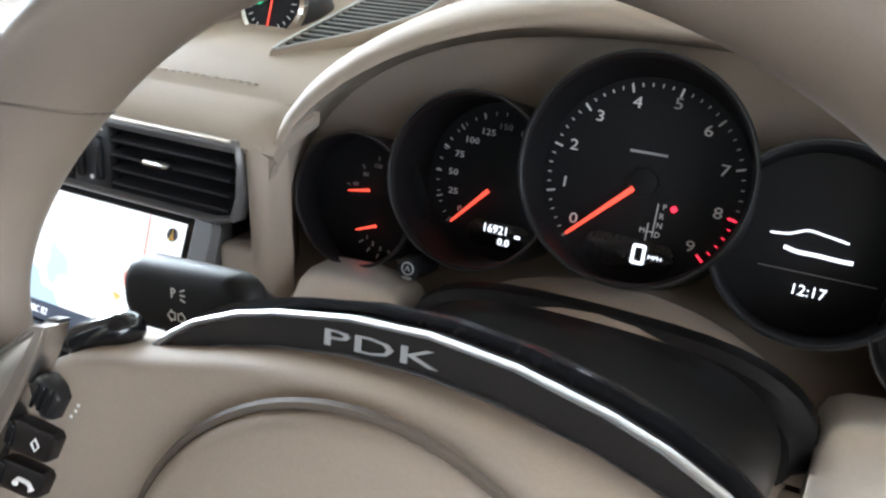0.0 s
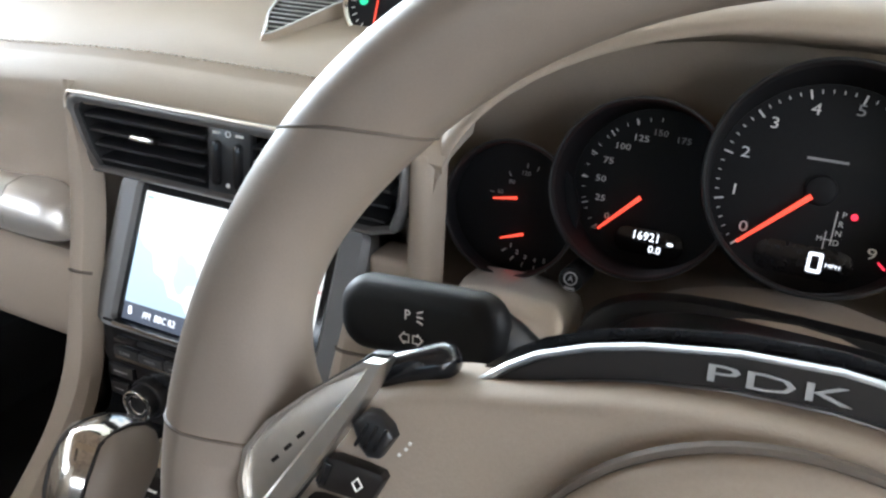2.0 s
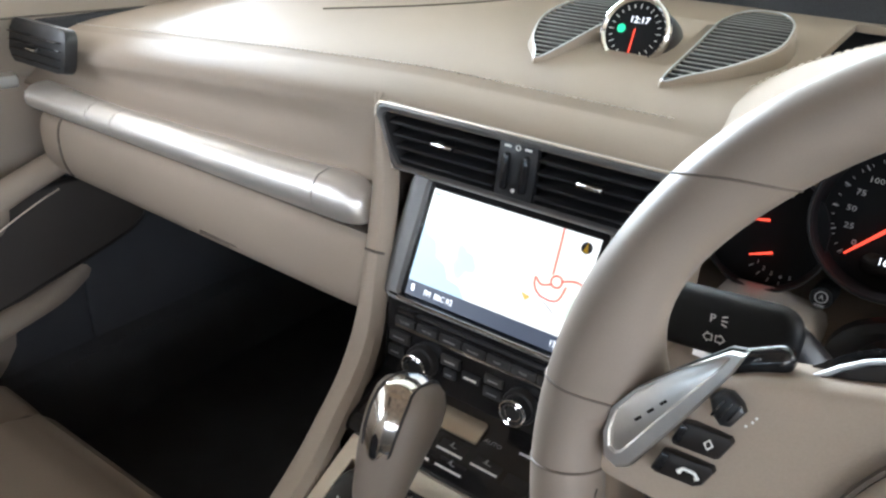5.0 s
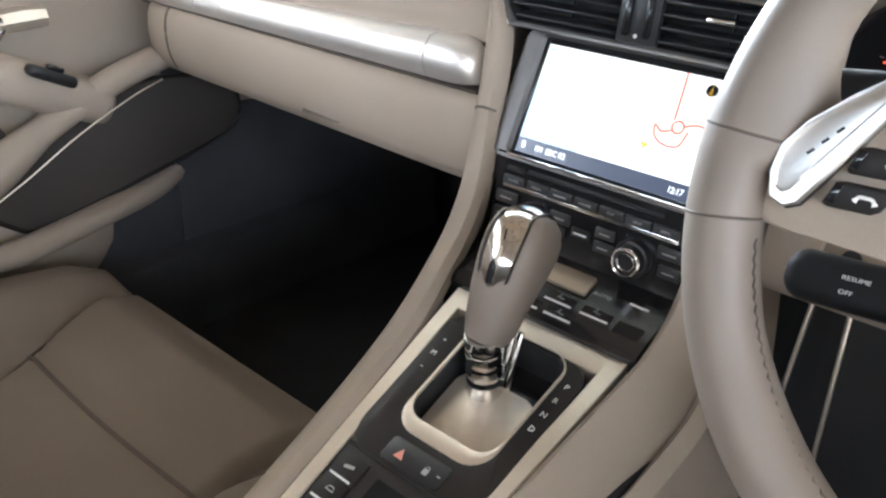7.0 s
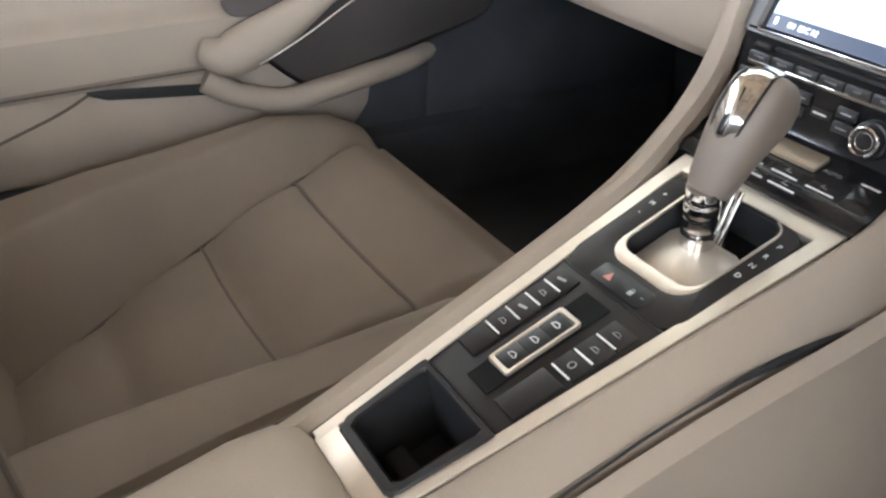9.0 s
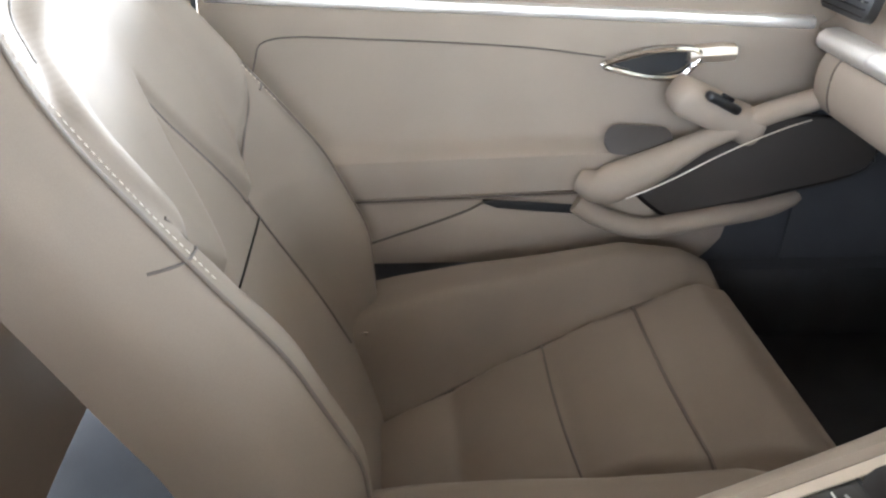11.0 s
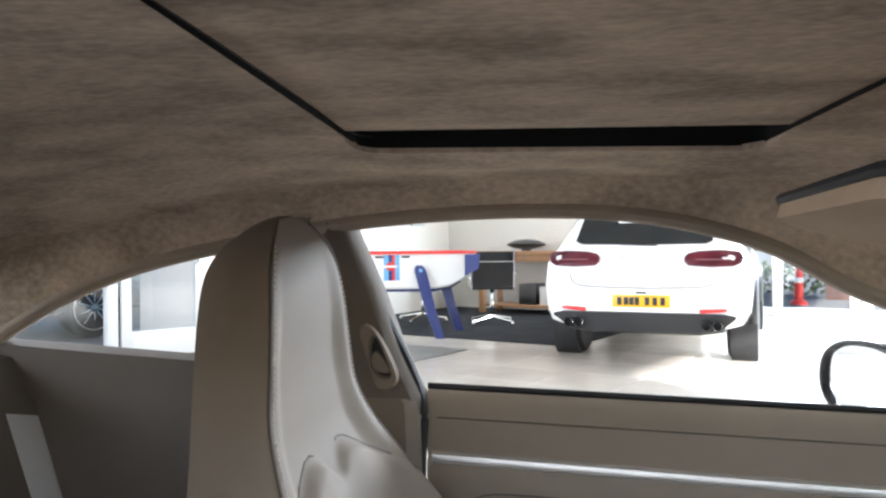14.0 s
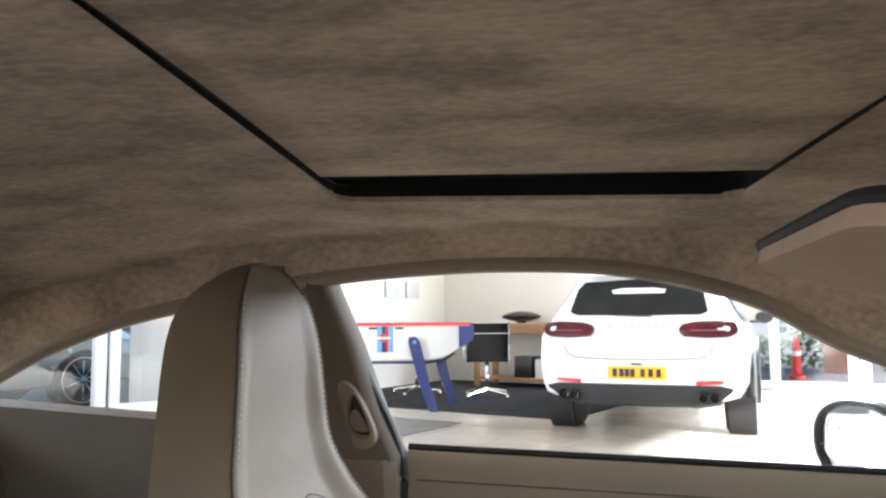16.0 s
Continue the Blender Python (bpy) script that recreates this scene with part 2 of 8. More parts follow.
def spline(points, steps=8, closed=False):
    """Catmull-Rom through points."""
    P = [Vector(p) for p in points]
    n, out = len(P), []
    for i in range(n if closed else n - 1):
        if closed:
            a, b, c, d = P[i - 1], P[i], P[(i + 1) % n], P[(i + 2) % n]
        else:
            a, b, c, d = P[max(i - 1, 0)], P[i], P[i + 1], P[min(i + 2, n - 1)]
        for k in range(steps):
            t = k / steps
            out.append(0.5 * ((2 * b) + (c - a) * t + (2 * a - 5 * b + 4 * c - d) * t * t + (3 * b - a - 3 * c + d) * t ** 3))
    if not closed:
        out.append(P[-1])
    return out


def slab(outline, depth, bevel=0.002, m=None, seg=2, bm=None):
    """A plate: the outline in local xy, from z = 0 to depth, its upper edge rounded."""
    own = bmesh.new()
    lo = [own.verts.new((p[0], p[1], 0)) for p in outline]
    hi = [own.verts.new((p[0], p[1], depth)) for p in outline]
    n = len(lo)
    for i in range(n):
        own.faces.new((lo[i], lo[(i + 1) % n], hi[(i + 1) % n], hi[i]))
    own.faces.new(list(reversed(lo)))
    top = own.faces.new(hi)
    if bevel:
        bmesh.ops.bevel(own, geom=list(top.edges), offset=bevel, segments=seg, profile=0.5, affect="EDGES")
    if m is not None:
        own.transform(m)
    return own if bm is None else merge(bm, own)


def rounded(w, h, r, steps=5, cx=0.0, cy=0.0):
    out = []
    for x, y, a in ((w / 2 - r, h / 2 - r, 0), (-w / 2 + r, h / 2 - r, 90), (-w / 2 + r, -h / 2 + r, 180), (w / 2 - r, -h / 2 + r, 270)):
        for k in range(steps + 1):
            q = radians(a + 90 * k / steps)
            out.append((cx + x + r * math.cos(q), cy + y + r * math.sin(q)))
    return out


def ring_plate(outer, inner, depth, bevel=0.0015, m=None, bm=None):
    """A frame between two outlines of equal length, in local xy, z from 0 to depth."""
    own = bmesh.new()
    b = bevel

    def shrink(o, i, f):
        return [(p[0] + (q[0] - p[0]) * f, p[1] + (q[1] - p[1]) * f) for p, q in zip(o, i)]
    gap = max(1e-4, (Vector(outer[0]) - Vector(inner[0])).length)
    f = min(0.45, b / gap)
    rings = [[(x, y, 0) for x, y in outer], [(x, y, depth - b) for x, y in outer], [(x, y, depth) for x, y in shrink(outer, inner, f)], [(x, y, depth) for x, y in shrink(outer, inner, 1 - f)], [(x, y, depth - b) for x, y in inner], [(x, y, 0) for x, y in inner]]
    loft(rings + [rings[0]], True, False, own)
    if m is not None:
        own.transform(m)
    return own if bm is None else merge(bm, own)


def text_mesh(body, size, depth=0.0003, squeeze=1.0, m=None, align="CENTER"):
    cu = bpy.data.curves.new("writing", "FONT")
    cu.body, cu.size, cu.extrude, cu.align_x, cu.align_y = body, size, depth, align, "CENTER"
    cu.resolution_u = 2
    tmp = new("writing", cu)
    me = bpy.data.meshes.new_from_object(tmp)
    bpy.data.objects.remove(tmp)
    bm = bmesh.new()
    bm.from_mesh(me)
    bpy.data.meshes.remove(me)
    bm.transform(Matrix.Diagonal((squeeze, 1, 1, 1)))
    if m is not None:
        bm.transform(m)
    return bm


def arc(r, a0, a1, steps, z=0.0):
    return [(r * math.cos(radians(a0 + (a1 - a0) * k / steps)), r * math.sin(radians(a0 + (a1 - a0) * k / steps)), z) for k in range(steps + 1)]


def patch(fn, nu, nv, thick=0.0, bm=None):
    """A sheet from fn(a, b), a and b from 0 to 1."""
    bm = bm or bmesh.new()
    rows = [[bm.verts.new(fn(i / nu, j / nv)) for j in range(nv + 1)] for i in range(nu + 1)]
    for i in range(nu):
        for j in range(nv):
            bm.faces.new((rows[i][j], rows[i + 1][j], rows[i + 1][j + 1], rows[i][j + 1]))
    if thick:
        bmesh.ops.recalc_face_normals(bm, faces=bm.faces)
        bmesh.ops.solidify(bm, geom=bm.faces[:], thickness=thick)
    return bm


def stitches(points, pitch=0.006, length=0.0038, r=0.0006, up=(0, 0, 1)):
    """Short thread stitches along points, all one mesh."""
    pts = [Vector(p) for p in points]
    bm, run, left = bmesh.new(), 0.0, 0.0
    for a, b in zip(pts, pts[1:]):
        d, n = (b - a), (b - a).length
        if n < 1e-6:
            continue
        d = d / n
        s = left
        while s < n:
            q = a + d * s
            tube([q, q + d * length * 0.5, q + d * length], [r * 0.6, r, r * 0.6], 5, bm=bm, up=up)
            s += pitch
        left = s - n
    return bm


# ---- showroom ----
def site_box(name, u0, u1, v0, v1, z0, z1, material, parent=None, bevel=0.004):
    """A box laid along the building's axes."""
    bm = box(abs(u1 - u0), abs(v1 - v0), abs(z1 - z0), bevel)
    m = Matrix.Translation(site((u0 + u1) / 2, (v0 + v1) / 2, (z0 + z1) / 2)) @ Matrix((U, V, (0, 0, 1))).transposed().to_4x4()
    return part(name, bm, material, parent, at=m)


ROOM_H = 3.6
structure = dict(kind="structure")
ground = mesh_ob("ground", box(400, 400, 0.3, 0, pose(0, 0, FLOOR_Z - 0.19)), varied("paving", (0.13, 0.13, 0.128), 0.8, grain=30, bump=0.3, broad=0.6, spread=0.15))
tagged(ground, "grey paving outside the showroom", "ground", **structure)
floor = site_box("floor", -9.0, 10.9, -7.7, 6.0, -0.03, -0.004, GROUT)
tagged(floor, "polished cream stone tile floor of the showroom", "floor", **structure)
# unseen ceiling, added in a grey chosen to cut light from above
ceiling = site_box("ceiling", -9.2, 11.1, -7.9, 6.2, ROOM_H, ROOM_H + 0.2, varied("ceiling_grey", (0.40, 0.385, 0.36), 0.9, grain=120, bump=0.1, broad=1.0, spread=0.04))
tagged(ceiling, "plain grey showroom ceiling", "ceiling", **structure)
# wall_pier is unseen, added so its edge bounds the sunlit floor
for nm, dims in (("wall_back", (9.6, 9.8, -7.7, -3.5)), ("wall_left", (4.1, 9.6, -7.7, -7.5)), ("wall_side", (-9.0, -5.0, -7.0, -6.8)), ("wall_pier", (-4.5, 0.6, 5.9, 6.1)), ("wall_jamb", (4.1, 4.25, -7.5, -6.75)), ("wall_return", (9.8, 10.5, -3.7, -3.5))):
    w = site_box(nm, *dims, 0, ROOM_H, WALL)
    tagged(w, "smooth white painted showroom wall", "wall", **structure)



def glazed_wall(name, line, fixed, start, end, pitch, frame_w=0.07, door=False):
    """A run of window bays along U or V: posts, rails and panes."""
    w = thing(name, "floor-to-ceiling showroom glazing in pale metal frames", "window", **structure)
    n = max(1, round((end - start) / pitch))
    for k in range(n + 1):
        s = start + (end - start) * k / n
        if line == "v":
            site_box("window_post", fixed - 0.04, fixed + 0.04, s - frame_w / 2, s + frame_w / 2, 0, ROOM_H, FRAME_WHITE, w)
        else:
            site_box("window_post", s - frame_w / 2, s + frame_w / 2, fixed - 0.04, fixed + 0.04, 0, ROOM_H, FRAME_WHITE, w)
        if k < n:
            s2 = start + (end - start) * (k + 1) / n
            for z0, z1 in ((0.0, 0.12), (2.5, 2.6), (ROOM_H - 0.1, ROOM_H)):
                a, b = s + frame_w / 2, s2 - frame_w / 2
                if line == "v":
                    site_box("window_rail", fixed - 0.038, fixed + 0.038, a, b, z0, z1, FRAME_WHITE, w)
                else:
                    site_box("window_rail", a, b, fixed - 0.038, fixed + 0.038, z0, z1, FRAME_WHITE, w)
            a, b = s + frame_w / 2 - 0.004, s2 - frame_w / 2 + 0.004
            if line == "v":
                g = site_box("pane", fixed - 0.004, fixed + 0.004, a, b, 0.118, ROOM_H - 0.098, GLASS, w, 0)
            else:
                g = site_box("pane", a, b, fixed - 0.004, fixed + 0.004, 0.118, ROOM_H - 0.098, GLASS, w, 0)
            g.visible_shadow = False
    return w


glazed_wall("window_1", "v", 10.4, -3.66, -1.80, 0.93, 0.12)
glazed_wall("window_6", "v", 10.4, -1.66, 6.0, 1.5, 0.12)
glazed_wall("window_2", "u", 6.0, 0.65, 10.3, 2.4)
glazed_wall("window_5", "u", 6.0, -9.0, -4.55, 2.2)
# unseen glazing on the driver's side, added to go with its lamp
glazed_wall("window_4", "v", -9.0, -6.9, 6.0, 2.5)
glazed_wall("window_3", "u", -6.9, -4.95, 3.25, 2.05, 0.10)
leaf = thing("door_1", "pale metal framed glass door standing ajar", "door", Matrix.Translation(site(3.32, -6.86)) @ Matrix((U, V, (0, 0, 1))).transposed().to_4x4() @ pose(0, 0, 0, 0, 0, 14), **structure)
part("stile", box(0.09, 0.05, 2.45, 0.004, pose(0.045, 0, 1.235)), FRAME_WHITE, leaf)
part("stile", box(0.09, 0.05, 2.45, 0.004, pose(0.735, 0, 1.235)), FRAME_WHITE, leaf)
part("rail", box(0.598, 0.048, 0.24, 0.004, pose(0.39, 0, 0.13)), FRAME_WHITE, leaf)
part("rail", box(0.598, 0.048, 0.12, 0.004, pose(0.39, 0, 2.40)), FRAME_WHITE, leaf)
part("handle", tube([(0.70, 0.03, 0.85), (0.70, 0.07, 0.88), (0.70, 0.07, 1.22), (0.70, 0.03, 1.25)], 0.012, 8), CHROME, leaf, "chrome pull handle")
leaf_pane = part("pane", box(0.606, 0.008, 2.10, 0, pose(0.39, 0, 1.295)), GLASS, leaf)
leaf_pane.visible_shadow = False

# ---- own car: shell and setting ----
def along(prof, a):
    """The point at a of 0 to 1 along a list of (y, z)."""
    i = a * (len(prof) - 1)
    k = min(int(i), len(prof) - 2)
    f = i - k
    return prof[k][0] + f * (prof[k + 1][0] - prof[k][0]), prof[k][1] + f * (prof[k + 1][1] - prof[k][1])


def smooth_profile(pts, steps=6):
    return [(p.y, p.z) for p in spline([(0, y, z) for y, z in pts], steps)]


def lin(rows, x):
    """A value on straight lines between (key, value) rows."""
    for (a, b), (c, d) in zip(rows, rows[1:]):
        if x <= c:
            return b + (d - b) * max(0, (x - a)) / (c - a)
    return rows[-1][1]


def table(rows, x):
    """A value between (key, value) rows."""
    if x <= rows[0][0]:
        return rows[0][1]
    for (a, b), (c, d) in zip(rows, rows[1:]):
        if x <= c:
            t = (x - a) / (c - a)
            t = t * t * (3 - 2 * t)
            return b + (d - b) * t
    return rows[-1][1]


car_floor = mesh_ob("car_floor", box(1.40, 2.3, 0.02, 0.004, pose(0, -0.62, 0.17)), CARPET)
tagged(car_floor, "near-black cut-pile carpet of the footwells", "carpet", **structure)
bulkhead = mesh_ob("bulkhead", box(1.72, 0.02, 0.84, 0.004, pose(0, 0.30, 0.50, 14)), CARPET)
tagged(bulkhead, "black carpeted front wall of the footwell", "bulkhead", **structure)
for sx, nm in ((-1, "sill_near_door"), (1, "sill_driver")):
    sill = mesh_ob("sill", loft([[(sx * 0.64, y, 0.16), (sx * 0.66, y, 0.30), (sx * 0.72, y, 0.33), (sx * 0.80, y, 0.31), (sx * 0.82, y, 0.16)] for y in (-1.2, -0.6, 0.30)]), CARPET)
    tagged(sill, "dark trimmed door sill of the car", "sill", **structure)
under = mesh_ob("underbody", box(1.66, 4.0, 0.06, 0.02, pose(0, -0.6, 0.13)), RUBBER)
tagged(under, "dark underside of the car above the tiles", "underbody", **structure)
for sx in (-1, 1):
    kick = mesh_ob("footwell_side", box(0.02, 0.66, 0.60, 0.004, pose(sx * 0.69, 0.09, 0.46)), CARPET)
    tagged(kick, "black carpeted footwell side", "footwell side", **structure)

# dark panel added for the shade on the lower front door lining
kick = mesh_ob("footwell_side", box(0.02, 0.30, 0.285, 0.004, pose(-0.69, -0.391, 0.3175)), CARPET)
tagged(kick, "black panel added over the lower door lining as its shade", "footwell side", **structure)
# unseen driver's door, added ajar to shape the light from that side
driver_door = mesh_ob("driver_door", loft([[(0.690, y, 0.30), (0.676, y, 0.36), (0.672, y, 0.50), (0.700, y, 0.53), (0.700, y, 0.70), (0.690, y, 0.80), (0.700, y, 0.838 - 0.028 * (y + 1.14)), (0.735, y, 0.834 - 0.028 * (y + 1.14)), (0.74, y, 0.30)] for y in (-1.14, -0.9, -0.6, -0.3, 0.05)]), LEATHER)
driver_door.matrix_basis = Matrix.Translation((0.72, 0.05, 0)) @ pose(0, 0, 0, 0, 0, 14) @ Matrix.Translation((-0.72, -0.05, 0))
tagged(driver_door, "plain beige unseen driver's door lining, set ajar to shape light", "door lining", **structure)
ARCH = [(-0.30, 0.93), (-0.494, 0.997), (-0.622, 1.066), (-0.78, 1.108), (-0.937, 1.120), (-1.10, 1.117), (-1.271, 1.102), (-1.4667, 1.070), (-1.60, 1.042), (-1.70, 1.010), (-1.785, 0.974), (-1.86, 0.934), (-1.905, 0.906), (-1.97, 0.880)]


ARCH_FINE = sorted((p.y, p.z) for p in spline([(0, y, z) for y, z in ARCH], 6))


def arch_z(y):
    return lin(ARCH_FINE, y)


# headliner: from the sunroof opening out to the window arch, on each side, and the parts before and behind
SUN_Z = 1.203


def roof_crown(y):
    return 1.207 - 0.30 * max(0, y + 0.60) ** 1.5 - 0.16 * max(0, -1.25 - y) ** 1.5


hl = bmesh.new()
ROOF_MID = -0.872
HOLE = [pose(0, 0, 0, 0, 0, 5.5) @ Vector((x, y, 0)) + Vector((0, ROOF_MID, 0)) for x, y in rounded(0.812, 0.4985, 0.030, 6, -0.030, 0)]


def roof_z(x, y):
    b = max(0.0, (abs(x) - 0.37) / 0.285)
    zi, zo = roof_crown(y), arch_z(y) + 0.004
    return zi + (zo - zi) * (0.40 * (b / 0.88) ** 1.7 if b < 0.84 else 0.37 + 0.63 * ((min(1.0, b) - 0.84) / 0.16) ** 1.25) + 0.006 * (1 - min(1, (x / 0.37) ** 2)) - 0.012 * max(0.0, min(1.0, (-x - 0.22) / 0.2)) * max(0.0, min(1.0, (0.62 + x) / 0.1))


def roof_ring(f):
    """Rings from the hole (0) out to the window arches (1)."""
    out = []
    for k in range(120):
        q = 2 * math.pi * k / 120
        c, s = math.cos(q), math.sin(q)
        d = 1 / max(abs(c) / 0.655, abs(s) / 0.86)
        outer = Vector((d * c, -1.09 + d * s, 0))
        ray = Vector((c, s, 0))
        i = min(range(len(HOLE)), key=lambda n: -((HOLE[n] - Vector((0, ROOF_MID, 0))).normalized().dot(Vector((outer.x, outer.y - ROOF_MID, 0)).normalized())))
        a, b = HOLE[i], HOLE[(i + 1) % len(HOLE)]
        best = a
        for m in range(len(HOLE)):
            p0, p1 = HOLE[m] - Vector((0, ROOF_MID, 0)), HOLE[(m + 1) % len(HOLE)] - Vector((0, ROOF_MID, 0))
            t = Vector((outer.x, outer.y - ROOF_MID, 0))
            den = t.x * (p1.y - p0.y) - t.y * (p1.x - p0.x)
            if abs(den) < 1e-9:
                continue
            w = (p0.x * (p1.y - p0.y) - p0.y * (p1.x - p0.x)) / den
            v = (p0.x * t.y - p0.y * t.x) / den
            if w > 0 and -1e-6 <= v <= 1 + 1e-6:
                best = t * w + Vector((0, ROOF_MID, 0))
                break
        p = best.lerp(outer, f)
        out.append(Vector((p.x, p.y, roof_z(p.x, p.y))))
    return out


loft([roof_ring(k / 48) for k in range(49)], True, False, hl)
bmesh.ops.remove_doubles(hl, verts=hl.verts, dist=0.0005)
bmesh.ops.recalc_face_normals(hl, faces=hl.faces)
bmesh.ops.solidify(hl, geom=hl.faces[:], thickness=0.008)
headliner = part("headliner", hl, ALCANTARA)
tagged(headliner, "brown suede-like cloth headliner of the car", "headliner", **structure)
# outer roof skin above it keeps daylight out
skin = bmesh.new()
patch(lambda a, b: Vector((-0.655 + 1.31 * b, -2.1 + 1.92 * a, min(1.25, roof_crown(-2.1 + 1.92 * a) + 0.05) - 0.07 * abs(2 * b - 1) ** 4)), 40, 30, 0.004, skin)
roof_skin = part("roof_skin", skin, principled("dark_metal", (0.05, 0.05, 0.055), 0.3, 0.5)[0])
tagged(roof_skin, "painted metal roof of the car above the headliner", "roof", **structure)
# thin beige trim along the window arch
for s in (-1, 1):
    trim = part("arch_trim", tube([(s * 0.649, y, arch_z(y) - 0.001) for y in (-1.9 + 0.035 * k for k in range(47))], 0.0125, 10, flat=1.2), LEATHER)
    tagged(trim, "beige edge trim along the side window arch", "trim", **structure)

sunroof = thing("sunroof", "closed sunroof blind in brown suede-like cloth with black seal", "sunroof")
SUNTURN = Matrix.Translation((0, -0.885, 0)) @ pose(0, 0, 0, 0, 0, 5.5) @ Matrix.Translation((0.0, 0.92 + 0.018, 0))
part("blind", patch(lambda a, b: Vector((-0.334 + 0.668 * b, -1.168 + 0.497 * a, 1.2065 + 0.005 * (1 - (2 * b - 1) ** 2) - 0.004 * a)), 24, 24, 0.006), ALCANTARA, sunroof, at=SUNTURN)
rim_out = rounded(0.92, 0.70, 0.05, 6, -0.03, -0.92)
rim_in = rounded(0.664, 0.492, 0.02, 6, 0, -0.9195)
part("seal", ring_plate(rim_out, rim_in, 0.006, 0.002, pose(0, 0, 1.2130)), VOID, sunroof, "black rubber seal", at=SUNTURN)
part("opening_lip", tube([(x, y, SUN_Z + 0.0035) for x, y in rounded(0.814, 0.5005, 0.032, 6, -0.030, -0.9195)], 0.0016, 8, closed=True), RUBBER, sunroof, "black opening lip", at=SUNTURN)

part("opening_wall", loft([[Vector((p.x * 0.996 - 0.0001, ROOF_MID + (p.y - ROOF_MID) * 0.994, z if z > 1 else roof_z(p.x, p.y) - 0.0015)) for p in HOLE] for z in (0, 1.2165)], True, False), VOID, sunroof, "black inner wall of the opening")

# sun visor
visor = thing("sun_visor", "beige cloth sun visor folded against the headliner", "sun visor")
VISOR_AT = pose(-0.195, -0.590, 1.076, -14, -1, 0)
part("pad", slab(rounded(0.42, 0.175, 0.070, 10), 0.018, 0.008, VISOR_AT, 3), VISOR_CLOTH, visor)
# black tube drawn as the dark shadow gap between visor and headliner
part("edge", tube([VISOR_AT @ Vector((x, y, 0.021)) for x, y in rounded(0.420, 0.175, 0.070, 10)], 0.0060, 8, closed=True), RUBBER, visor, "black line round the visor drawn as its shadow gap")

# windscreen and its base
ws = part("windscreen", patch(lambda a, b: Vector((-0.66 + 1.32 * b, 0.55 - 0.80 * a + 0.0, 0.86 + 0.27 * a - 0.05 * (2 * b - 1) ** 2 + 0.02 * math.sin(math.pi * a))), 10, 12, 0.005), WINDSCREEN)
ws.visible_shadow = False
tagged(ws, "clear curved windscreen of the car", "windscreen", **structure)
for s in (-1, 1):
    pil = part("a_pillar", tube(spline([(s * 0.70, 0.50, 0.84), (s * 0.69, 0.1, 0.955), (s * 0.675, -0.2, 1.045), (s * 0.665, -0.33, 1.085)], 6), 0.026, 10), LEATHER)
    tagged(pil, "beige trimmed windscreen pillar", "pillar", **structure)

# beige pillar trim with its shade put into a darker colour
PILLAR_SHADE = varied("pillar_trim_shade", (0.135, 0.112, 0.092), 0.7, grain=500, bump=0.25, broad=9, spread=0.12, spec=0.2)
# rear quarter: pillar, side panel, speaker, parcel shelf
for s in (-1, 1):
    bp = part("b_pillar", loft([[(s * 0.64, y0, z), (s * 0.652, y0 + 0.012, z), (s * 0.69, y0 + 0.018, z), (s * 0.70, y1, z), (s * 0.655, y1 - 0.005, z), (s * 0.635, (y0 + y1) / 2, z)] for y0, y1, z in ((-1.16, -1.36, 0.56), (-1.155, -1.36, 0.72), (-1.152, -1.35, 0.83), (-1.185, -1.33, 0.90), (-1.222, -1.315, 1.00), (-1.258, -1.305, 1.08), (-1.268, -1.30, 1.105))]), PILLAR_SHADE)
    tagged(bp, "beige trimmed pillar behind the door window, coloured as shaded", "pillar", **structure)
    sealrun = part("door_seal", tube(spline([(s * 0.668, -1.145, 0.30), (s * 0.668, -1.142, 0.70), (s * 0.668, -1.142, 0.826), (s * 0.668, -1.205, 0.965), (s * 0.665, -1.262, 1.098)], 8), 0.009, 8), RUBBER)
    tagged(sealrun, "black rubber door seal", "seal", **structure)


def side_quarter(s):
    prof = [(0.870, 0.0), (0.877, 0.03), (0.870, 0.06), (0.80, 0.075), (0.66, 0.085), (0.45, 0.09), (0.3, 0.09)]

    def fn(a, b):
        y = -1.34 - 0.80 * a
        i = b * (len(prof) - 1)
        k = min(int(i), len(prof) - 2)
        f = i - k
        z = prof[k][0] + f * (prof[k + 1][0] - prof[k][0])
        d = prof[k][1] + f * (prof[k + 1][1] - prof[k][1])
        lift = 0.046 * a * (z - 0.3) / 0.575
        return Vector((s * (0.70 - d), y, z + lift))
    return fn


for s in (-1, 1):
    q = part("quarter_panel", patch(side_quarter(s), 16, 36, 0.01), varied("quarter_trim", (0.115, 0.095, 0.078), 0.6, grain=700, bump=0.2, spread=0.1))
    tagged(q, "dark beige rear quarter trim below the side window", "trim panel", **structure)
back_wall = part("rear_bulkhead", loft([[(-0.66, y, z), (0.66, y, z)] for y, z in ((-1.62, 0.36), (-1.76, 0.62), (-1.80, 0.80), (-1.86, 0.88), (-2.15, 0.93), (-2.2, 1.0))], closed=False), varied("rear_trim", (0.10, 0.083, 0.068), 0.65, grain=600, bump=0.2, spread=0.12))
tagged(back_wall, "dark beige rear seat back and parcel shelf", "rear trim", **structure)
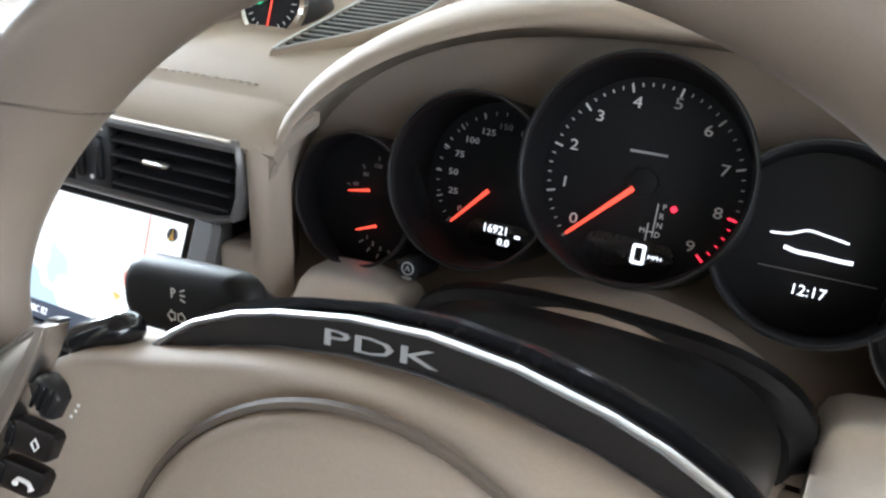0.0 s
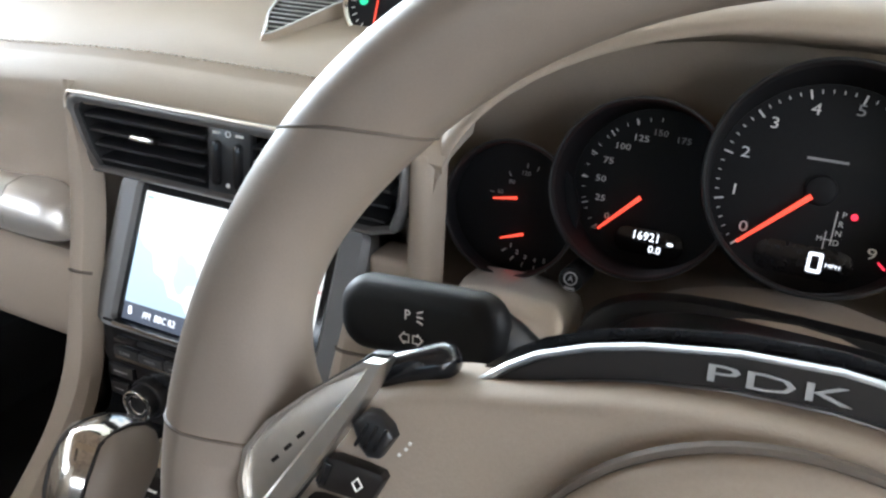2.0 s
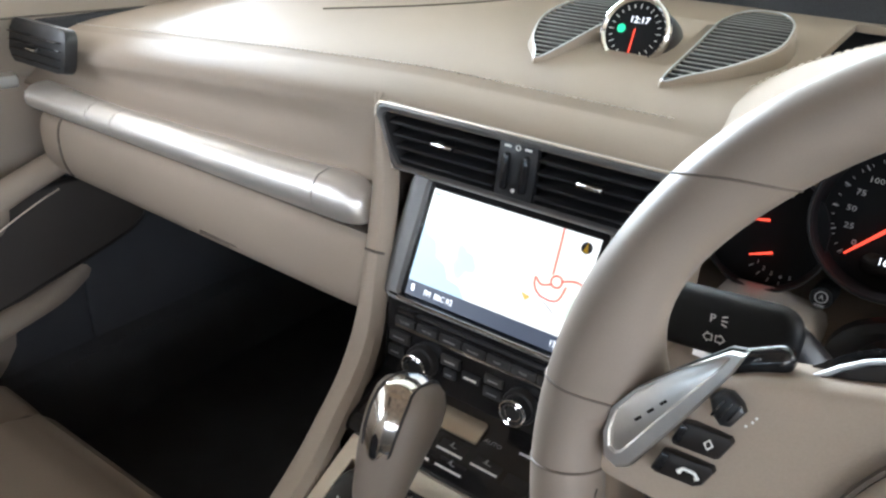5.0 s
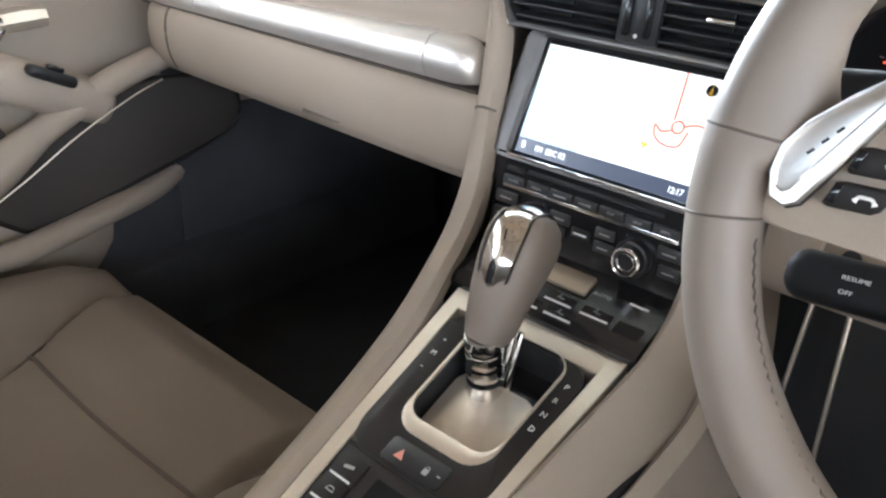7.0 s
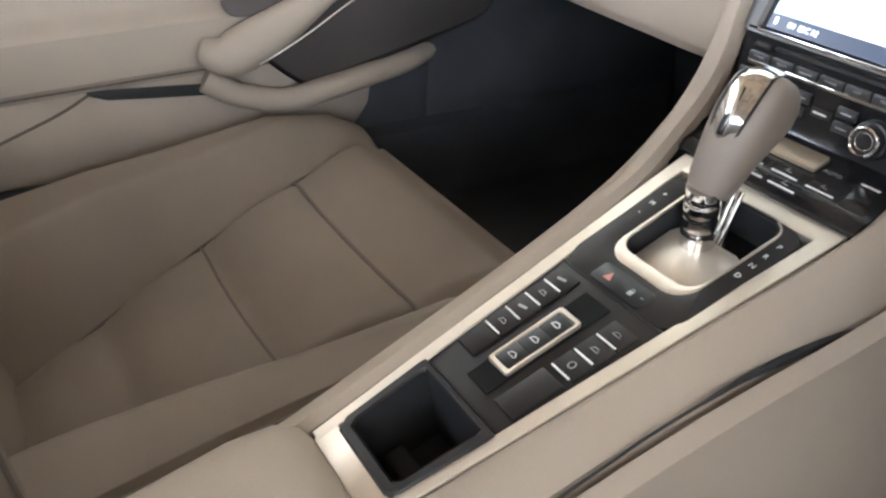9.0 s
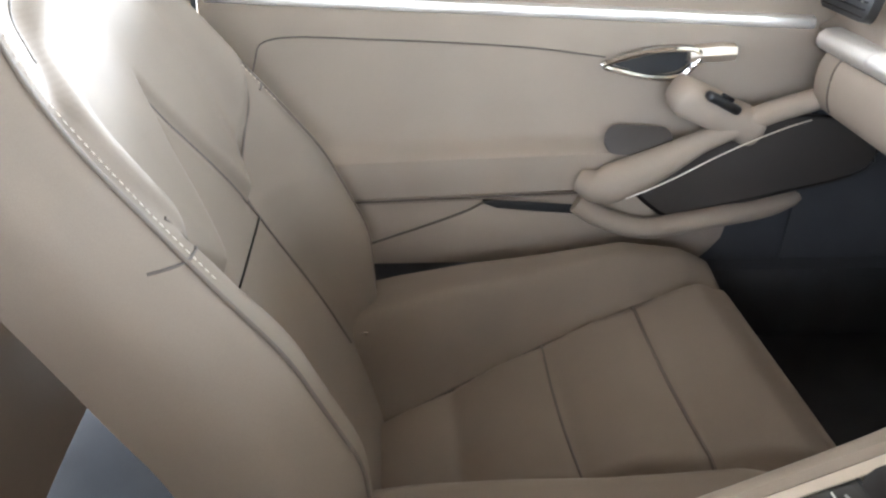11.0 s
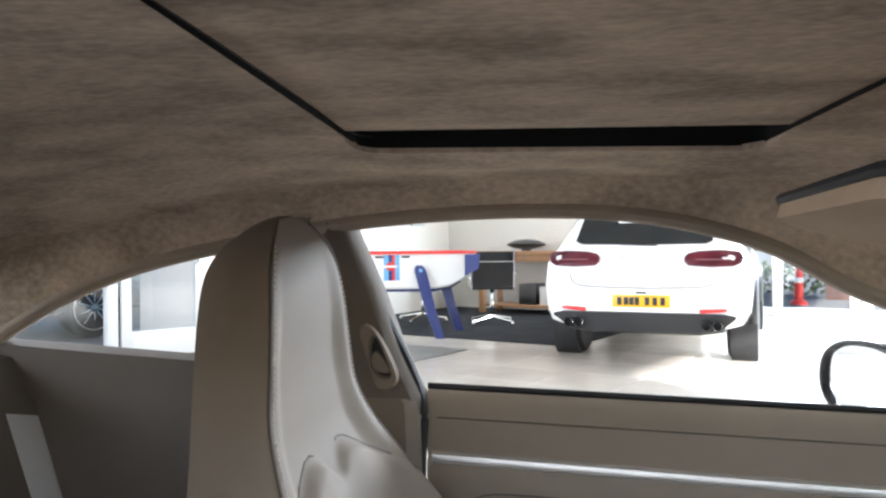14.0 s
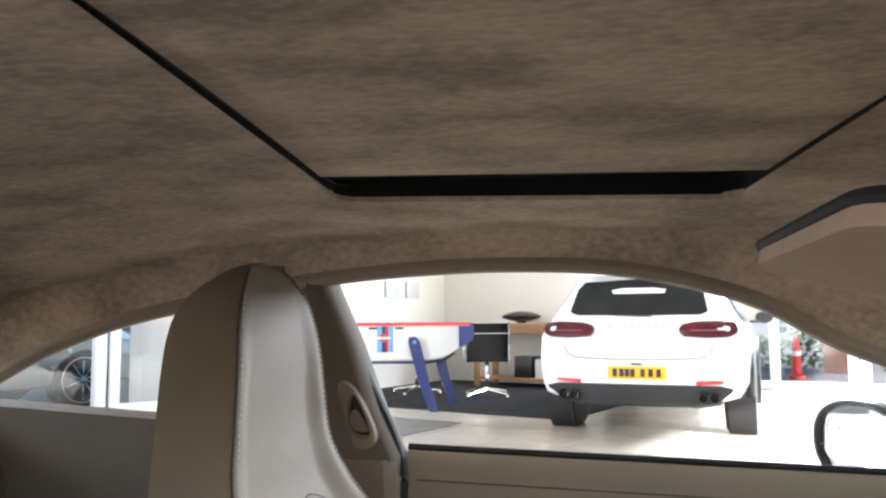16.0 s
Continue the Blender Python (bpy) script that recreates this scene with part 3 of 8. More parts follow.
for s in (-1, 1):
    rear_seat = thing("rear_seat", "small beige leather rear seat in shadow", "rear seat", group="rear seats")
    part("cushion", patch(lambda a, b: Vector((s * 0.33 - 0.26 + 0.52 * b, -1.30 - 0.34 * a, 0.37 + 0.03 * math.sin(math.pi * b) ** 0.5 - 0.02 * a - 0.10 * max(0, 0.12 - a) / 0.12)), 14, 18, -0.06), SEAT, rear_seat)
    part("seam", tube([(s * 0.33 - 0.13, -1.31 - 0.33 * k / 8, 0.398 - 0.02 * k / 8) for k in range(9)], 0.003, 6), SEAM, rear_seat)
    part("seam", tube([(s * 0.33 + 0.13, -1.31 - 0.33 * k / 8, 0.398 - 0.02 * k / 8) for k in range(9)], 0.003, 6), SEAM, rear_seat)

# belt outlet on the pillar and the strap by the rear
outlet = thing("belt_outlet", "beige seat belt outlet with loop on the pillar", "belt guide")
OUT = Matrix.Translation((-0.6360, -1.2007, 0.8926)) @ Matrix(((0, 1, 0), (0, 0, 1), (1, 0, 0))).transposed().to_4x4()
GUIDE_OUT = [(p.x, p.y) for p in spline([(x, y, 0) for x, y in [(-0.0219, 0.053), (-0.0016, 0.0398), (0.0192, 0.0045), (0.0317, -0.0308), (0.0187, -0.0498), (-0.0024, -0.0459), (-0.0141, -0.0077), (-0.0295, 0.0368)]], 5, True)]
GUIDE_IN = [(p.x, p.y) for p in spline([(x, y, 0) for x, y in [(-0.0082, 0.0281), (-0.0017, 0.0309), (0.0092, 0.0106), (0.0208, -0.0222), (0.0162, -0.0285), (-0.0004, -0.0253), (-0.0113, -0.0095), (-0.0111, 0.0147)]], 5, True)]
part("surround", ring_plate(GUIDE_OUT, GUIDE_IN, 0.014, 0.005, OUT @ pose(0, 0, -0.004)), SEAT, outlet)
part("slot", slab([(x * 1.04, y * 1.04) for x, y in GUIDE_IN], 0.003, 0, OUT @ pose(0, 0, -0.004)), CONSOLE_DARK, outlet, "dark slot")
part("tongue_lip", slab([(x * 0.9, y * 0.55 - 0.008) for x, y in GUIDE_IN], 0.006, 0.002, OUT @ pose(0, 0, -0.002)), SEAT, outlet)
lower_pillar = part("pillar_pad", loft([[(-0.632, y0, z), (-0.645, y0 + 0.016, z), (-0.668, y0 + 0.020, z), (-0.69, y1, z), (-0.640, y1, z)] for y0, y1, z in ((-1.158, -1.33, 0.50), (-1.156, -1.33, 0.70), (-1.158, -1.33, 0.800), (-1.160, -1.33, 0.822), (-1.166, -1.33, 0.828))]), SEAT)
tagged(lower_pillar, "beige leather pad on the lower door pillar", "pillar trim", **structure)
strap = thing("seat_belt", "grey woven seat belt strap with metal buckle tongue", "seat belt")
STRAP = spline([(-0.150, -1.44, 0.90), (-0.165, -1.42, 0.80), (-0.180, -1.40, 0.70), (-0.200, -1.385, 0.60), (-0.225, -1.375, 0.49), (-0.245, -1.37, 0.405)], 6)
part("webbing", loft([[p + Vector((-0.023, 0.0, -0.006)), p + Vector((0, 0.003, 0)), p + Vector((0.023, 0.0, 0.006)), p + Vector((0, -0.002, 0))] for p in STRAP]), BELT, strap)
part("tongue", ring_plate(rounded(0.044, 0.040, 0.006), rounded(0.024, 0.016, 0.004), 0.004, 0.001, pose(-0.199, -1.380, 0.605, 84, 12, 0)), CHROME, strap, "metal belt tongue")
part("tongue_grip", box(0.056, 0.020, 0.010, 0.003, pose(-0.193, -1.382, 0.640, 84, 12, 0)), BLACK, strap, "black plastic grip")


# ---- dashboard ----
dash = thing("dashboard", "beige leather dashboard with stitched pad and silver trim", "dashboard")
GX = 0.342


TOP = smooth_profile([(0.50, 0.842), (0.30, 0.826), (0.10, 0.811), (-0.06, 0.802), (-0.14, 0.797), (-0.182, 0.7925), (-0.207, 0.786)])
TOP_FINE = sorted(TOP)


def drop(x):
    """The dashboard sinks towards the passenger's door."""
    d = max(0.0, -x - 0.10)
    return 0.078 * d * d / (d + 0.08) if d else 0.0


def pad_z(x, y):
    return lin(TOP_FINE, y) - drop(x) - 0.09 * max(0, x - 0.45) ** 2


def pad_mesh():
    bm = patch(lambda a, b: Vector((-0.70 + 1.40 * b, along(TOP, a)[0], pad_z(-0.70 + 1.40 * b, along(TOP, a)[0]))), 40, 112)
    inside = [f for f in bm.faces if abs(f.calc_center_median().x - GX) < 0.200 and f.calc_center_median().y < 0.20]
    bmesh.ops.delete(bm, geom=inside, context="FACES")
    bmesh.ops.recalc_face_normals(bm, faces=bm.faces)
    bmesh.ops.solidify(bm, geom=bm.faces[:], thickness=0.008)
    return bm


part("top_pad", pad_mesh(), LEATHER, dash)
FACE = smooth_profile([(-0.206, 0.7865), (-0.222, 0.7835), (-0.238, 0.779), (-0.2475, 0.7745), (-0.2520, 0.769), (-0.2525, 0.762), (-0.2475, 0.752), (-0.2430, 0.742), (-0.2430, 0.731), (-0.2500, 0.719), (-0.2600, 0.7075), (-0.2600, 0.700)])


def dash_face_fn(a, b):
    x = -0.70 + 0.562 * b
    y, z = along(FACE, a)
    t = max(0.0, min(1.0, (x + 0.205) / 0.055))
    t = t * t * (3 - 2 * t)
    if z < 0.762:
        y = y + (-0.2530 - y) * t
    f = max(0.0, min(1.0, (z - 0.700) / 0.06))
    return Vector((x, y, z - drop(x) * (0.40 + 0.60 * f)))


part("upper_face", patch(dash_face_fn, 44, 48, 0.012), LEATHER, dash)
BROW = smooth_profile([(-0.206, 0.7865), (-0.222, 0.7835), (-0.238, 0.779), (-0.2475, 0.7745), (-0.2530, 0.7700)])
part("vent_brow", patch(lambda a, b: Vector((-0.1385 + 0.2865 * b, along(BROW, a)[0] + 0.004 * max(0.0, (b - 0.9) / 0.1) ** 2, along(BROW, a)[1] - drop(-0.1385 + 0.2865 * b) - 0.003 * max(0.0, (b - 0.88) / 0.12) ** 2)), 14, 40, 0.010), LEATHER, dash)
part("vent_cheek", box(0.0150, 0.031, 0.172, 0.0070, pose(0.1352, -0.2380, 0.686), 5), LEATHER, dash)
part("stack_cheek", box(0.038, 0.030, 0.108, 0.005, pose(0.1190, -0.2350, 0.6480), 3), LEATHER, dash)
stitch_line = [(x, -0.1915, pad_z(x, -0.1915) + 0.0006) for x in [-0.69 + 0.01 * k for k in range(79)]]
part("stitching", stitches(stitch_line, 0.0065, 0.0042, 0.0007), THREAD, dash, "pale thread stitching")
# crease on the passenger pad
part("pad_crease", tube([(x, y, pad_z(x, y) + 0.0004) for x, y, z in spline([(-0.42, -0.02, 0), (-0.30, 0.05, 0), (-0.22, 0.14, 0), (-0.18, 0.30, 0)], 8)], 0.0014, 5), SEAM, dash)

STRIP = [(-0.2655, 0.7115), (-0.277, 0.709), (-0.2845, 0.700), (-0.2865, 0.690), (-0.285, 0.680), (-0.279, 0.671), (-0.266, 0.669), (-0.255, 0.669), (-0.255, 0.7115)]


def strip_z(x, z):
    """The silver strip narrows and sinks towards the door."""
    f = max(0.0, min(1.0, (-x - 0.18) / 0.32))
    return 0.6830 - 0.0030 * f + (z - 0.690) * (0.95 - 0.25 * f)


for x0, x1 in ((-0.655, -0.5315), (-0.530, -0.4845), (-0.483, -0.1835)):
    part("silver_trim", loft([[(x, y, strip_z(x, z)) for y, z in STRIP] for x in [x0 + (x1 - x0) * k / 6 for k in range(7)]]), SILVER, dash, "brushed silver dashboard strip")
part("trim_end", loft([[(x, -0.262 + (y + 0.262) * f, strip_z(x, 0.676 + (z - 0.676) * f)) for y, z in STRIP] for x, f in ((-0.182, 1), (-0.165, 1), (-0.152, 0.97), (-0.142, 0.88), (-0.135, 0.72), (-0.131, 0.48))]), SILVER, dash, "rounded silver strip end")
# dark strip laid in as the shadow under the silver trim
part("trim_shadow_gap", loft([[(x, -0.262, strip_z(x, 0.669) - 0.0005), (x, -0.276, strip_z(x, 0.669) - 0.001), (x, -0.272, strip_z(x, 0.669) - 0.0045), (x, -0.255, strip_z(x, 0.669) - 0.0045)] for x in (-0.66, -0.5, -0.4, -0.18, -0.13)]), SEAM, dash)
GLOVE = smooth_profile([(-0.262, 0.6600), (-0.275, 0.655), (-0.282, 0.642), (-0.2835, 0.620), (-0.280, 0.598), (-0.270, 0.581), (-0.245, 0.570), (-0.12, 0.563), (0.1, 0.560)])
part("glovebox_lid", patch(lambda a, b: Vector((-0.67 + 0.552 * b, along(GLOVE, a)[0] + 0.05 * max(0.0, (0.06 - b) / 0.06) ** 2, along(GLOVE, a)[1] + 0.008 * max(0, -(-0.69 + 0.572 * b) - 0.18) / 0.4)), 44, 34, 0.008), LEATHER, dash)
part("glovebox_seam", tube([(-0.598, y - 0.0005, z + 0.0084) for y, z in GLOVE[:30]], 0.0016, 5), SEAM, dash)
part("glovebox_latch", tube([(x, -0.2772, 0.594 - 0.012 * (x + 0.355)) for x in (-0.355, -0.34, -0.32, -0.30)], [0.0026, 0.0020, 0.0016, 0.001], 8), SEAM, dash, "slim glovebox latch")
part("knee_pad", patch(lambda a, b: Vector((0.13 + 0.56 * b, along(GLOVE, a)[0] + 0.02, along(GLOVE, a)[1] - 0.012)), 44, 30, 0.008), LEATHER, dash)
part("driver_face", patch(lambda a, b: Vector((0.585 + 0.11 * b, *along(FACE, a))), 24, 10, 0.012), LEATHER, dash)

# end vent by the passenger door
endvent = thing("side_vent", "black side air vent with silver tab at the dashboard end", "air vent")
part("housing", slab(rounded(0.118, 0.050, 0.012), 0.014, 0.003, pose(-0.625, -0.262, 0.742, 78)), BLACK, endvent)
for k in range(4):
    part("slat", box(0.10, 0.010, 0.0018, 0.0006, pose(-0.625, -0.277, 0.726 + 0.0095 * k, -12)), GLOSS, endvent)
part("tab", box(0.02, 0.008, 0.003, 0.001, pose(-0.625, -0.281, 0.741)), CHROME, endvent, "silver tab")

# centre vents
vent = thing("centre_vent", "black centre air vents with silver tabs", "air vent")
vent_out = [(0.127, 0.0), (0.124, 0.0035), (-0.127, 0.0035), (-0.1345, 0.0010), (-0.1372, -0.006), (-0.134, -0.018), (-0.124, -0.037), (-0.113, -0.0505), (0.108, -0.0505), (0.1235, -0.046), (0.128, -0.03), (0.1285, -0.01)]
vent_in = [(0.1225, -0.003), (0.121, -0.004), (-0.124, -0.004), (-0.1285, -0.0058), (-0.1302, -0.010), (-0.127, -0.018), (-0.118, -0.036), (-0.109, -0.0465), (0.106, -0.0465), (0.1195, -0.043), (0.1235, -0.03), (0.124, -0.01)]
VENT = pose(0, -0.2525, 0.7695, 84)
part("frame", ring_plate(vent_out, vent_in, 0.012, 0.002, VENT @ pose(0, 0, -0.010)), varied("vent_frame", (0.16, 0.155, 0.15), 0.35, metal=0.5, grain=300, bump=0.03), vent, "grey vent frame")
# thin satin tube added as the highlight along the frame's edge
part("frame_edge", tube(spline([VENT @ Vector((x, y, 0.0016)) for x, y in ((0.121, 0.0028), (0.06, 0.0028), (0.0, 0.0028), (-0.06, 0.0028), (-0.125, 0.0026), (-0.1335, 0.0004), (-0.1360, -0.006), (-0.1330, -0.018), (-0.1235, -0.036), (-0.113, -0.0495))], 5), 0.0011, 8), SATIN, vent, "satin line added as the frame edge's highlight")
part("cavity", slab(vent_in, 0.004, 0, VENT @ pose(0, 0, -0.030)), RUBBER, vent)
part("cavity_wall", ring_plate([(x * 1.002, y) for x, y in vent_in], [(x * 0.992, y * 0.99 - 0.0002) for x, y in vent_in], 0.026, 0.0005, VENT @ pose(0, 0, -0.030)), RUBBER, vent)
for s in (-1, 1):
    for k in range(4):
        z = -0.0115 - 0.0095 * k
        w = 0.105 - 0.0045 * k if s < 0 else 0.100 - 0.001 * k
        part("slat", box(w, 0.0022, 0.014, 0.0008, VENT @ pose(s * (0.0185 + w / 2), z, -0.009, 14)), BLACK, vent)
    part("divider", box(0.0016, 0.040, 0.004, 0.0005, VENT @ pose(s * 0.066, -0.025, -0.019)), BLACK, vent)
    tab = part("tab", box(0.021, 0.0042, 0.010, 0.0016, VENT @ pose(s * 0.0645, -0.0205, 0.001)), CHROME, vent, "silver vent tab")
part("slider_plate", box(0.034, 0.047, 0.008, 0.002, VENT @ pose(0, -0.0255, -0.007)), BLACK, vent)
for s in (-1, 1):
    part("slider_wheel", box(0.0065, 0.030, 0.010, 0.003, VENT @ pose(s * 0.0085, -0.027, -0.004)), GLOSS, vent)
    part("mark", box(0.006, 0.0018, 0.0006, 0.0002, VENT @ pose(s * 0.009, -0.0075, -0.0026)), LEGEND, vent)
part("mark", ring_plate([(0.0022 * math.cos(q), 0.0022 * math.sin(q)) for q in (math.pi * k / 8 for k in range(16))], [(0.0014 * math.cos(q), 0.0014 * math.sin(q)) for q in (math.pi * k / 8 for k in range(16))], 0.0006, 0.0001, VENT @ pose(0, -0.0075, -0.003)), LEGEND, vent)
part("mark", disc(0.0016, 0.0006, 12, m=VENT @ pose(0, -0.041, -0.003)), LEGEND, vent)

# dashboard clock and speaker grilles
clock = thing("dash_clock", "round chrome-rimmed stopwatch on top of the dashboard", "clock", pose(-0.003, -0.052, 0.8215, 68))
part("cup", disc(0.031, 0.05, 48, 0.006, pose(0, 0, -0.052)), BLACK, clock)
part("dial_face", disc(0.027, 0.002, 48, m=pose(0, 0, -0.001)), DIAL, clock)
part("rim", ring_plate([(0.0325 * math.cos(q), 0.0325 * math.sin(q)) for q in (math.pi * k / 32 for k in range(64))], [(0.0275 * math.cos(q), 0.0275 * math.sin(q)) for q in (math.pi * k / 32 for k in range(64))], 0.008, 0.002, pose(0, 0, -0.004)), CHROME, clock, "chrome rim")
for k in range(24):
    q = 2 * math.pi * k / 24
    part("tick", box(0.0007, 0.003 if k % 2 else 0.0045, 0.0004, 0, pose(0.0225 * math.sin(q), 0.0225 * math.cos(q), 0.0014, 0, 0, -math.degrees(q))), LEGEND, clock)
part("time", text_mesh("12:17", 0.0085, 0.0002, m=pose(0.002, 0.010, 0.0016)), LCD, clock)
part("hand", box(0.0012, 0.022, 0.0005, 0, pose(0, -0.009, 0.002)), NEEDLE, clock)
part("lit_spot", disc(0.004, 0.0003, 12, m=pose(-0.013, 0.001, 0.0015)), glowing("green_lamp", (0.05, 0.8, 0.35), 0.12), clock)
part("plinth", loft([[(-w, yy, 0.797), (-w * 0.75, yy, 0.797 + h), (w * 0.75, yy, 0.797 + h), (w, yy, 0.797)] for yy, w, h in ((0.09, 0.046, 0.020), (0.03, 0.046, 0.026), (-0.03, 0.046, 0.012), (-0.075, 0.050, 0.004), (-0.11, 0.052, 0.0005))]), LEATHER, clock, at=clock.matrix_basis.inverted())


def speaker(s):
    sp = thing("dash_speaker", "black slatted speaker grille set in the dashboard top", "speaker grille", group="dashboard grilles")
    quad = [(s * 0.056, -0.128), (s * 0.070, -0.112), (s * 0.094, -0.074), (s * 0.113, -0.020), (s * 0.112, 0.030), (s * 0.100, 0.080), (s * 0.080, 0.105), (s * 0.052, 0.095), (s * 0.045, 0.040), (s * 0.050, -0.040)]
    edge = spline([(x, y, 0) for x, y in quad], 5, True)

    def lift(y):
        return pad_z(0, y) + 0.0025 + 0.016 * max(0.0, min(1.0, (y + 0.128) / 0.16))
    part("surround", loft([[(p.x * f + s * g, p.y * f2 + h, lift(p.y) + dz if dz > -0.03 else pad_z(p.x, p.y) - 0.002) for p in edge] for f, g, f2, h, dz in ((1.12, -0.007, 1.04, 0.0, -0.05), (1.06, -0.004, 1.02, 0.0, 0.0003), (1.0, 0, 1.0, 0, 0.0018), (0.985, 0.001, 0.985, 0, 0.0004))], True, False), LEATHER, sp)
    part("edging", tube([(p.x, p.y, lift(p.y) + 0.0016) for p in edge], 0.0009, 6, closed=True), BAR_METAL, sp, "thin silver grille edging")
    bed = bmesh.new()
    bed.faces.new([bed.verts.new((p.x, p.y, lift(p.y) - 0.0040)) for p in edge])
    part("bed", bed, VOID, sp)
    for k in range(22):
        y = -0.121 + 0.0104 * k
        xs = []
        for a, b in zip(edge, edge[1:] + edge[:1]):
            if (a.y - y) * (b.y - y) < 0:
                xs.append(a.x + (b.x - a.x) * (y - a.y) / (b.y - a.y))
        if len(xs) >= 2:
            x0, x1 = min(xs), max(xs)
            part("slat", box(x1 - x0 - 0.002, 0.0050, 0.003, 0.001, pose((x0 + x1) / 2, y, lift(y) - 0.0005, 8)), BUTTON_GREY, sp)


speaker(-1)
speaker(1)

# ---- instrument binnacle ----
hood = thing("instrument_hood", "beige leather instrument hood arching over round dials", "instrument hood")


def arch(half, top, base, y, n=56, power=2.15, dy=0.0, limit=9.0):
    out = []
    for k in range(n + 1):
        q = math.pi * k / n
        c, s = math.cos(q), math.sin(q)
        w = half * (abs(c) ** (2 / power))
        w = (w ** -9 + limit ** -9) ** (-1 / 9) if w > 0.01 else w
        z = base + (top - base) * (abs(s) ** (2 / power))
        f = min(1.0, (1 - abs(s)) / 0.5)
        out.append(Vector((GX - w * (1 if c > 0 else -1), y + dy * f * f * (3 - 2 * f), z)))
    return out


# half width, top, depth, forward sweep of the lower ends, widest half of the lip beside the vents
HOOD = [(0.262, 0.812, 0.24, 0, 9), (0.282, 0.838, 0.15, 0, 9), (0.298, 0.858, 0.02, 0, 9), (0.3000, 0.8695, -0.09, 0, 9), (0.2920, 0.8690, -0.140, -0.010, 0.30), (0.2815, 0.8665, -0.176, -0.022, 0.255), (0.2730, 0.8635, -0.194, -0.032, 0.228), (0.2660, 0.8600, -0.2030, -0.038, 0.2170), (0.2600, 0.8565, -0.2065, -0.041, 0.2120), (0.2555, 0.8530, -0.2055, -0.042, 0.2085), (0.2520, 0.8495, -0.199, -0.041, 0.2070), (0.2530, 0.8465, -0.188, -0.036, 0.2120), (0.262, 0.842, -0.165, -0.020, 0.236), (0.270, 0.838, -0.14, -0.012, 9), (0.272, 0.834, -0.118, -0.012, 9)]
part("hood_shell", loft([arch(h, t, 0.640, y, power=2.15 if k < 10 else 2.5, dy=dy, limit=lim) for k, (h, t, y, dy, lim) in enumerate(HOOD)], closed=False), LEATHER, hood, angle=70)
# beige fascia behind and under the dials
FASCIA = smooth_profile([(-0.122, 0.845), (-0.128, 0.79), (-0.134, 0.74), (-0.140, 0.705), (-0.158, 0.684), (-0.200, 0.672), (-0.232, 0.668), (-0.240, 0.650)])


def fascia_fn(a, b):
    y, z = along(FASCIA, a)
    half = 0.274 * max(0.02, 1 - min(1, max(0, (z - 0.64) / 0.200)) ** 2.5) ** (1 / 2.5)
    return Vector((GX + half * (2 * b - 1), y, z))


part("fascia", patch(fascia_fn, 48, 24), LEATHER, hood)
part("stitching", stitches([p + Vector((0, -0.002, 0.0012)) for p in arch(0.2995, 0.8695, 0.640, -0.09)[6:51]], 0.0065, 0.0042, 0.0006, (0, 1, 0)), THREAD, hood)


def ring_pts(r, n=64):
    return [(r * math.cos(2 * math.pi * k / n), r * math.sin(2 * math.pi * k / n)) for k in range(n)]


def dial(cx, cy, cz, r, tilt, name, label, rim, rim_at, under=None):
    """A dial face at the bottom of a black tube whose rim stands at rim_at with radius rim; under: the dial whose tube cuts into this one."""
    d = thing(name, label, "gauge", pose(cx, cy, cz, 90 - tilt))
    c = d.matrix_basis.inverted() @ Vector(rim_at)

    def ring(f, radius, push=0.0):
        return [(c.x * f + x, c.y * f + y, c.z * f + push) for x, y in ring_pts(radius, 128)]

    def shell(rings):
        bm = loft(rings, True, False)
        if under:
            (fx, fy, fz), (rx, ry, rz), rad = under
            gone = []
            for f in bm.faces:
                p = d.matrix_basis @ f.calc_center_median()
                k = (p.y - fy) / (ry - fy)
                if math.hypot(p.x - fx - (rx - fx) * k, p.z - fz - (rz - fz) * k) < rad:
                    gone.append(f)
            bmesh.ops.delete(bm, geom=gone, context="FACES")
        return bm
    steps = [k / 10 for k in range(10)]
    part("dial_face", disc(r, 0.003, 64, m=pose(0, 0, -0.0035)), DIAL, d)
    part("housing", shell([ring(-0.9, rim * 0.985)] + [ring(f, rim * 0.985) for f in steps] + [ring(0.94, rim * 0.985)]), SHROUD, d)
    part("inner_wall", shell([ring(f, r + (rim * 0.945 - r) * min(1, f * 1.2), -0.002 * (1 - f)) for f in steps] + [ring(0.92, rim * 0.945)]), DIAL, d)
    part("bezel", shell([ring(0.90, rim * 0.980), ring(0.90, rim * 1.0), ring(0.96, rim * 1.0), ring(1.0, rim * 0.988), ring(1.0, rim * 0.968), ring(0.97, rim * 0.950), ring(0.90, rim * 0.944), ring(0.90, rim * 0.980)]), BEZEL, d, "dark satin bezel")
    return d


def numerals(d, values, r, a0, a1, size, material=None):
    for k, v in enumerate(values):
        q = radians(a0 + (a1 - a0) * k / (len(values) - 1))
        if v:
            part("numeral", text_mesh(v, size, 0.0002, 1.25, pose(r * math.cos(q), r * math.sin(q), 0.0006)), material or LEGEND, d)


def ticks(d, n, r0, r1, a0, a1, w=0.0009, red_from=None, skip=0):
    for k in range(n + 1):
        q = a0 + (a1 - a0) * k / n
        if skip and k % skip == 0:
            continue
        m = pose(0, 0, 0, 0, 0, q) @ pose((r0 + r1) / 2, 0, 0.0004)
        part("tick", box(r1 - r0, w, 0.0004, 0, m), DOT_RED if red_from is not None and k >= red_from else LEGEND, d)


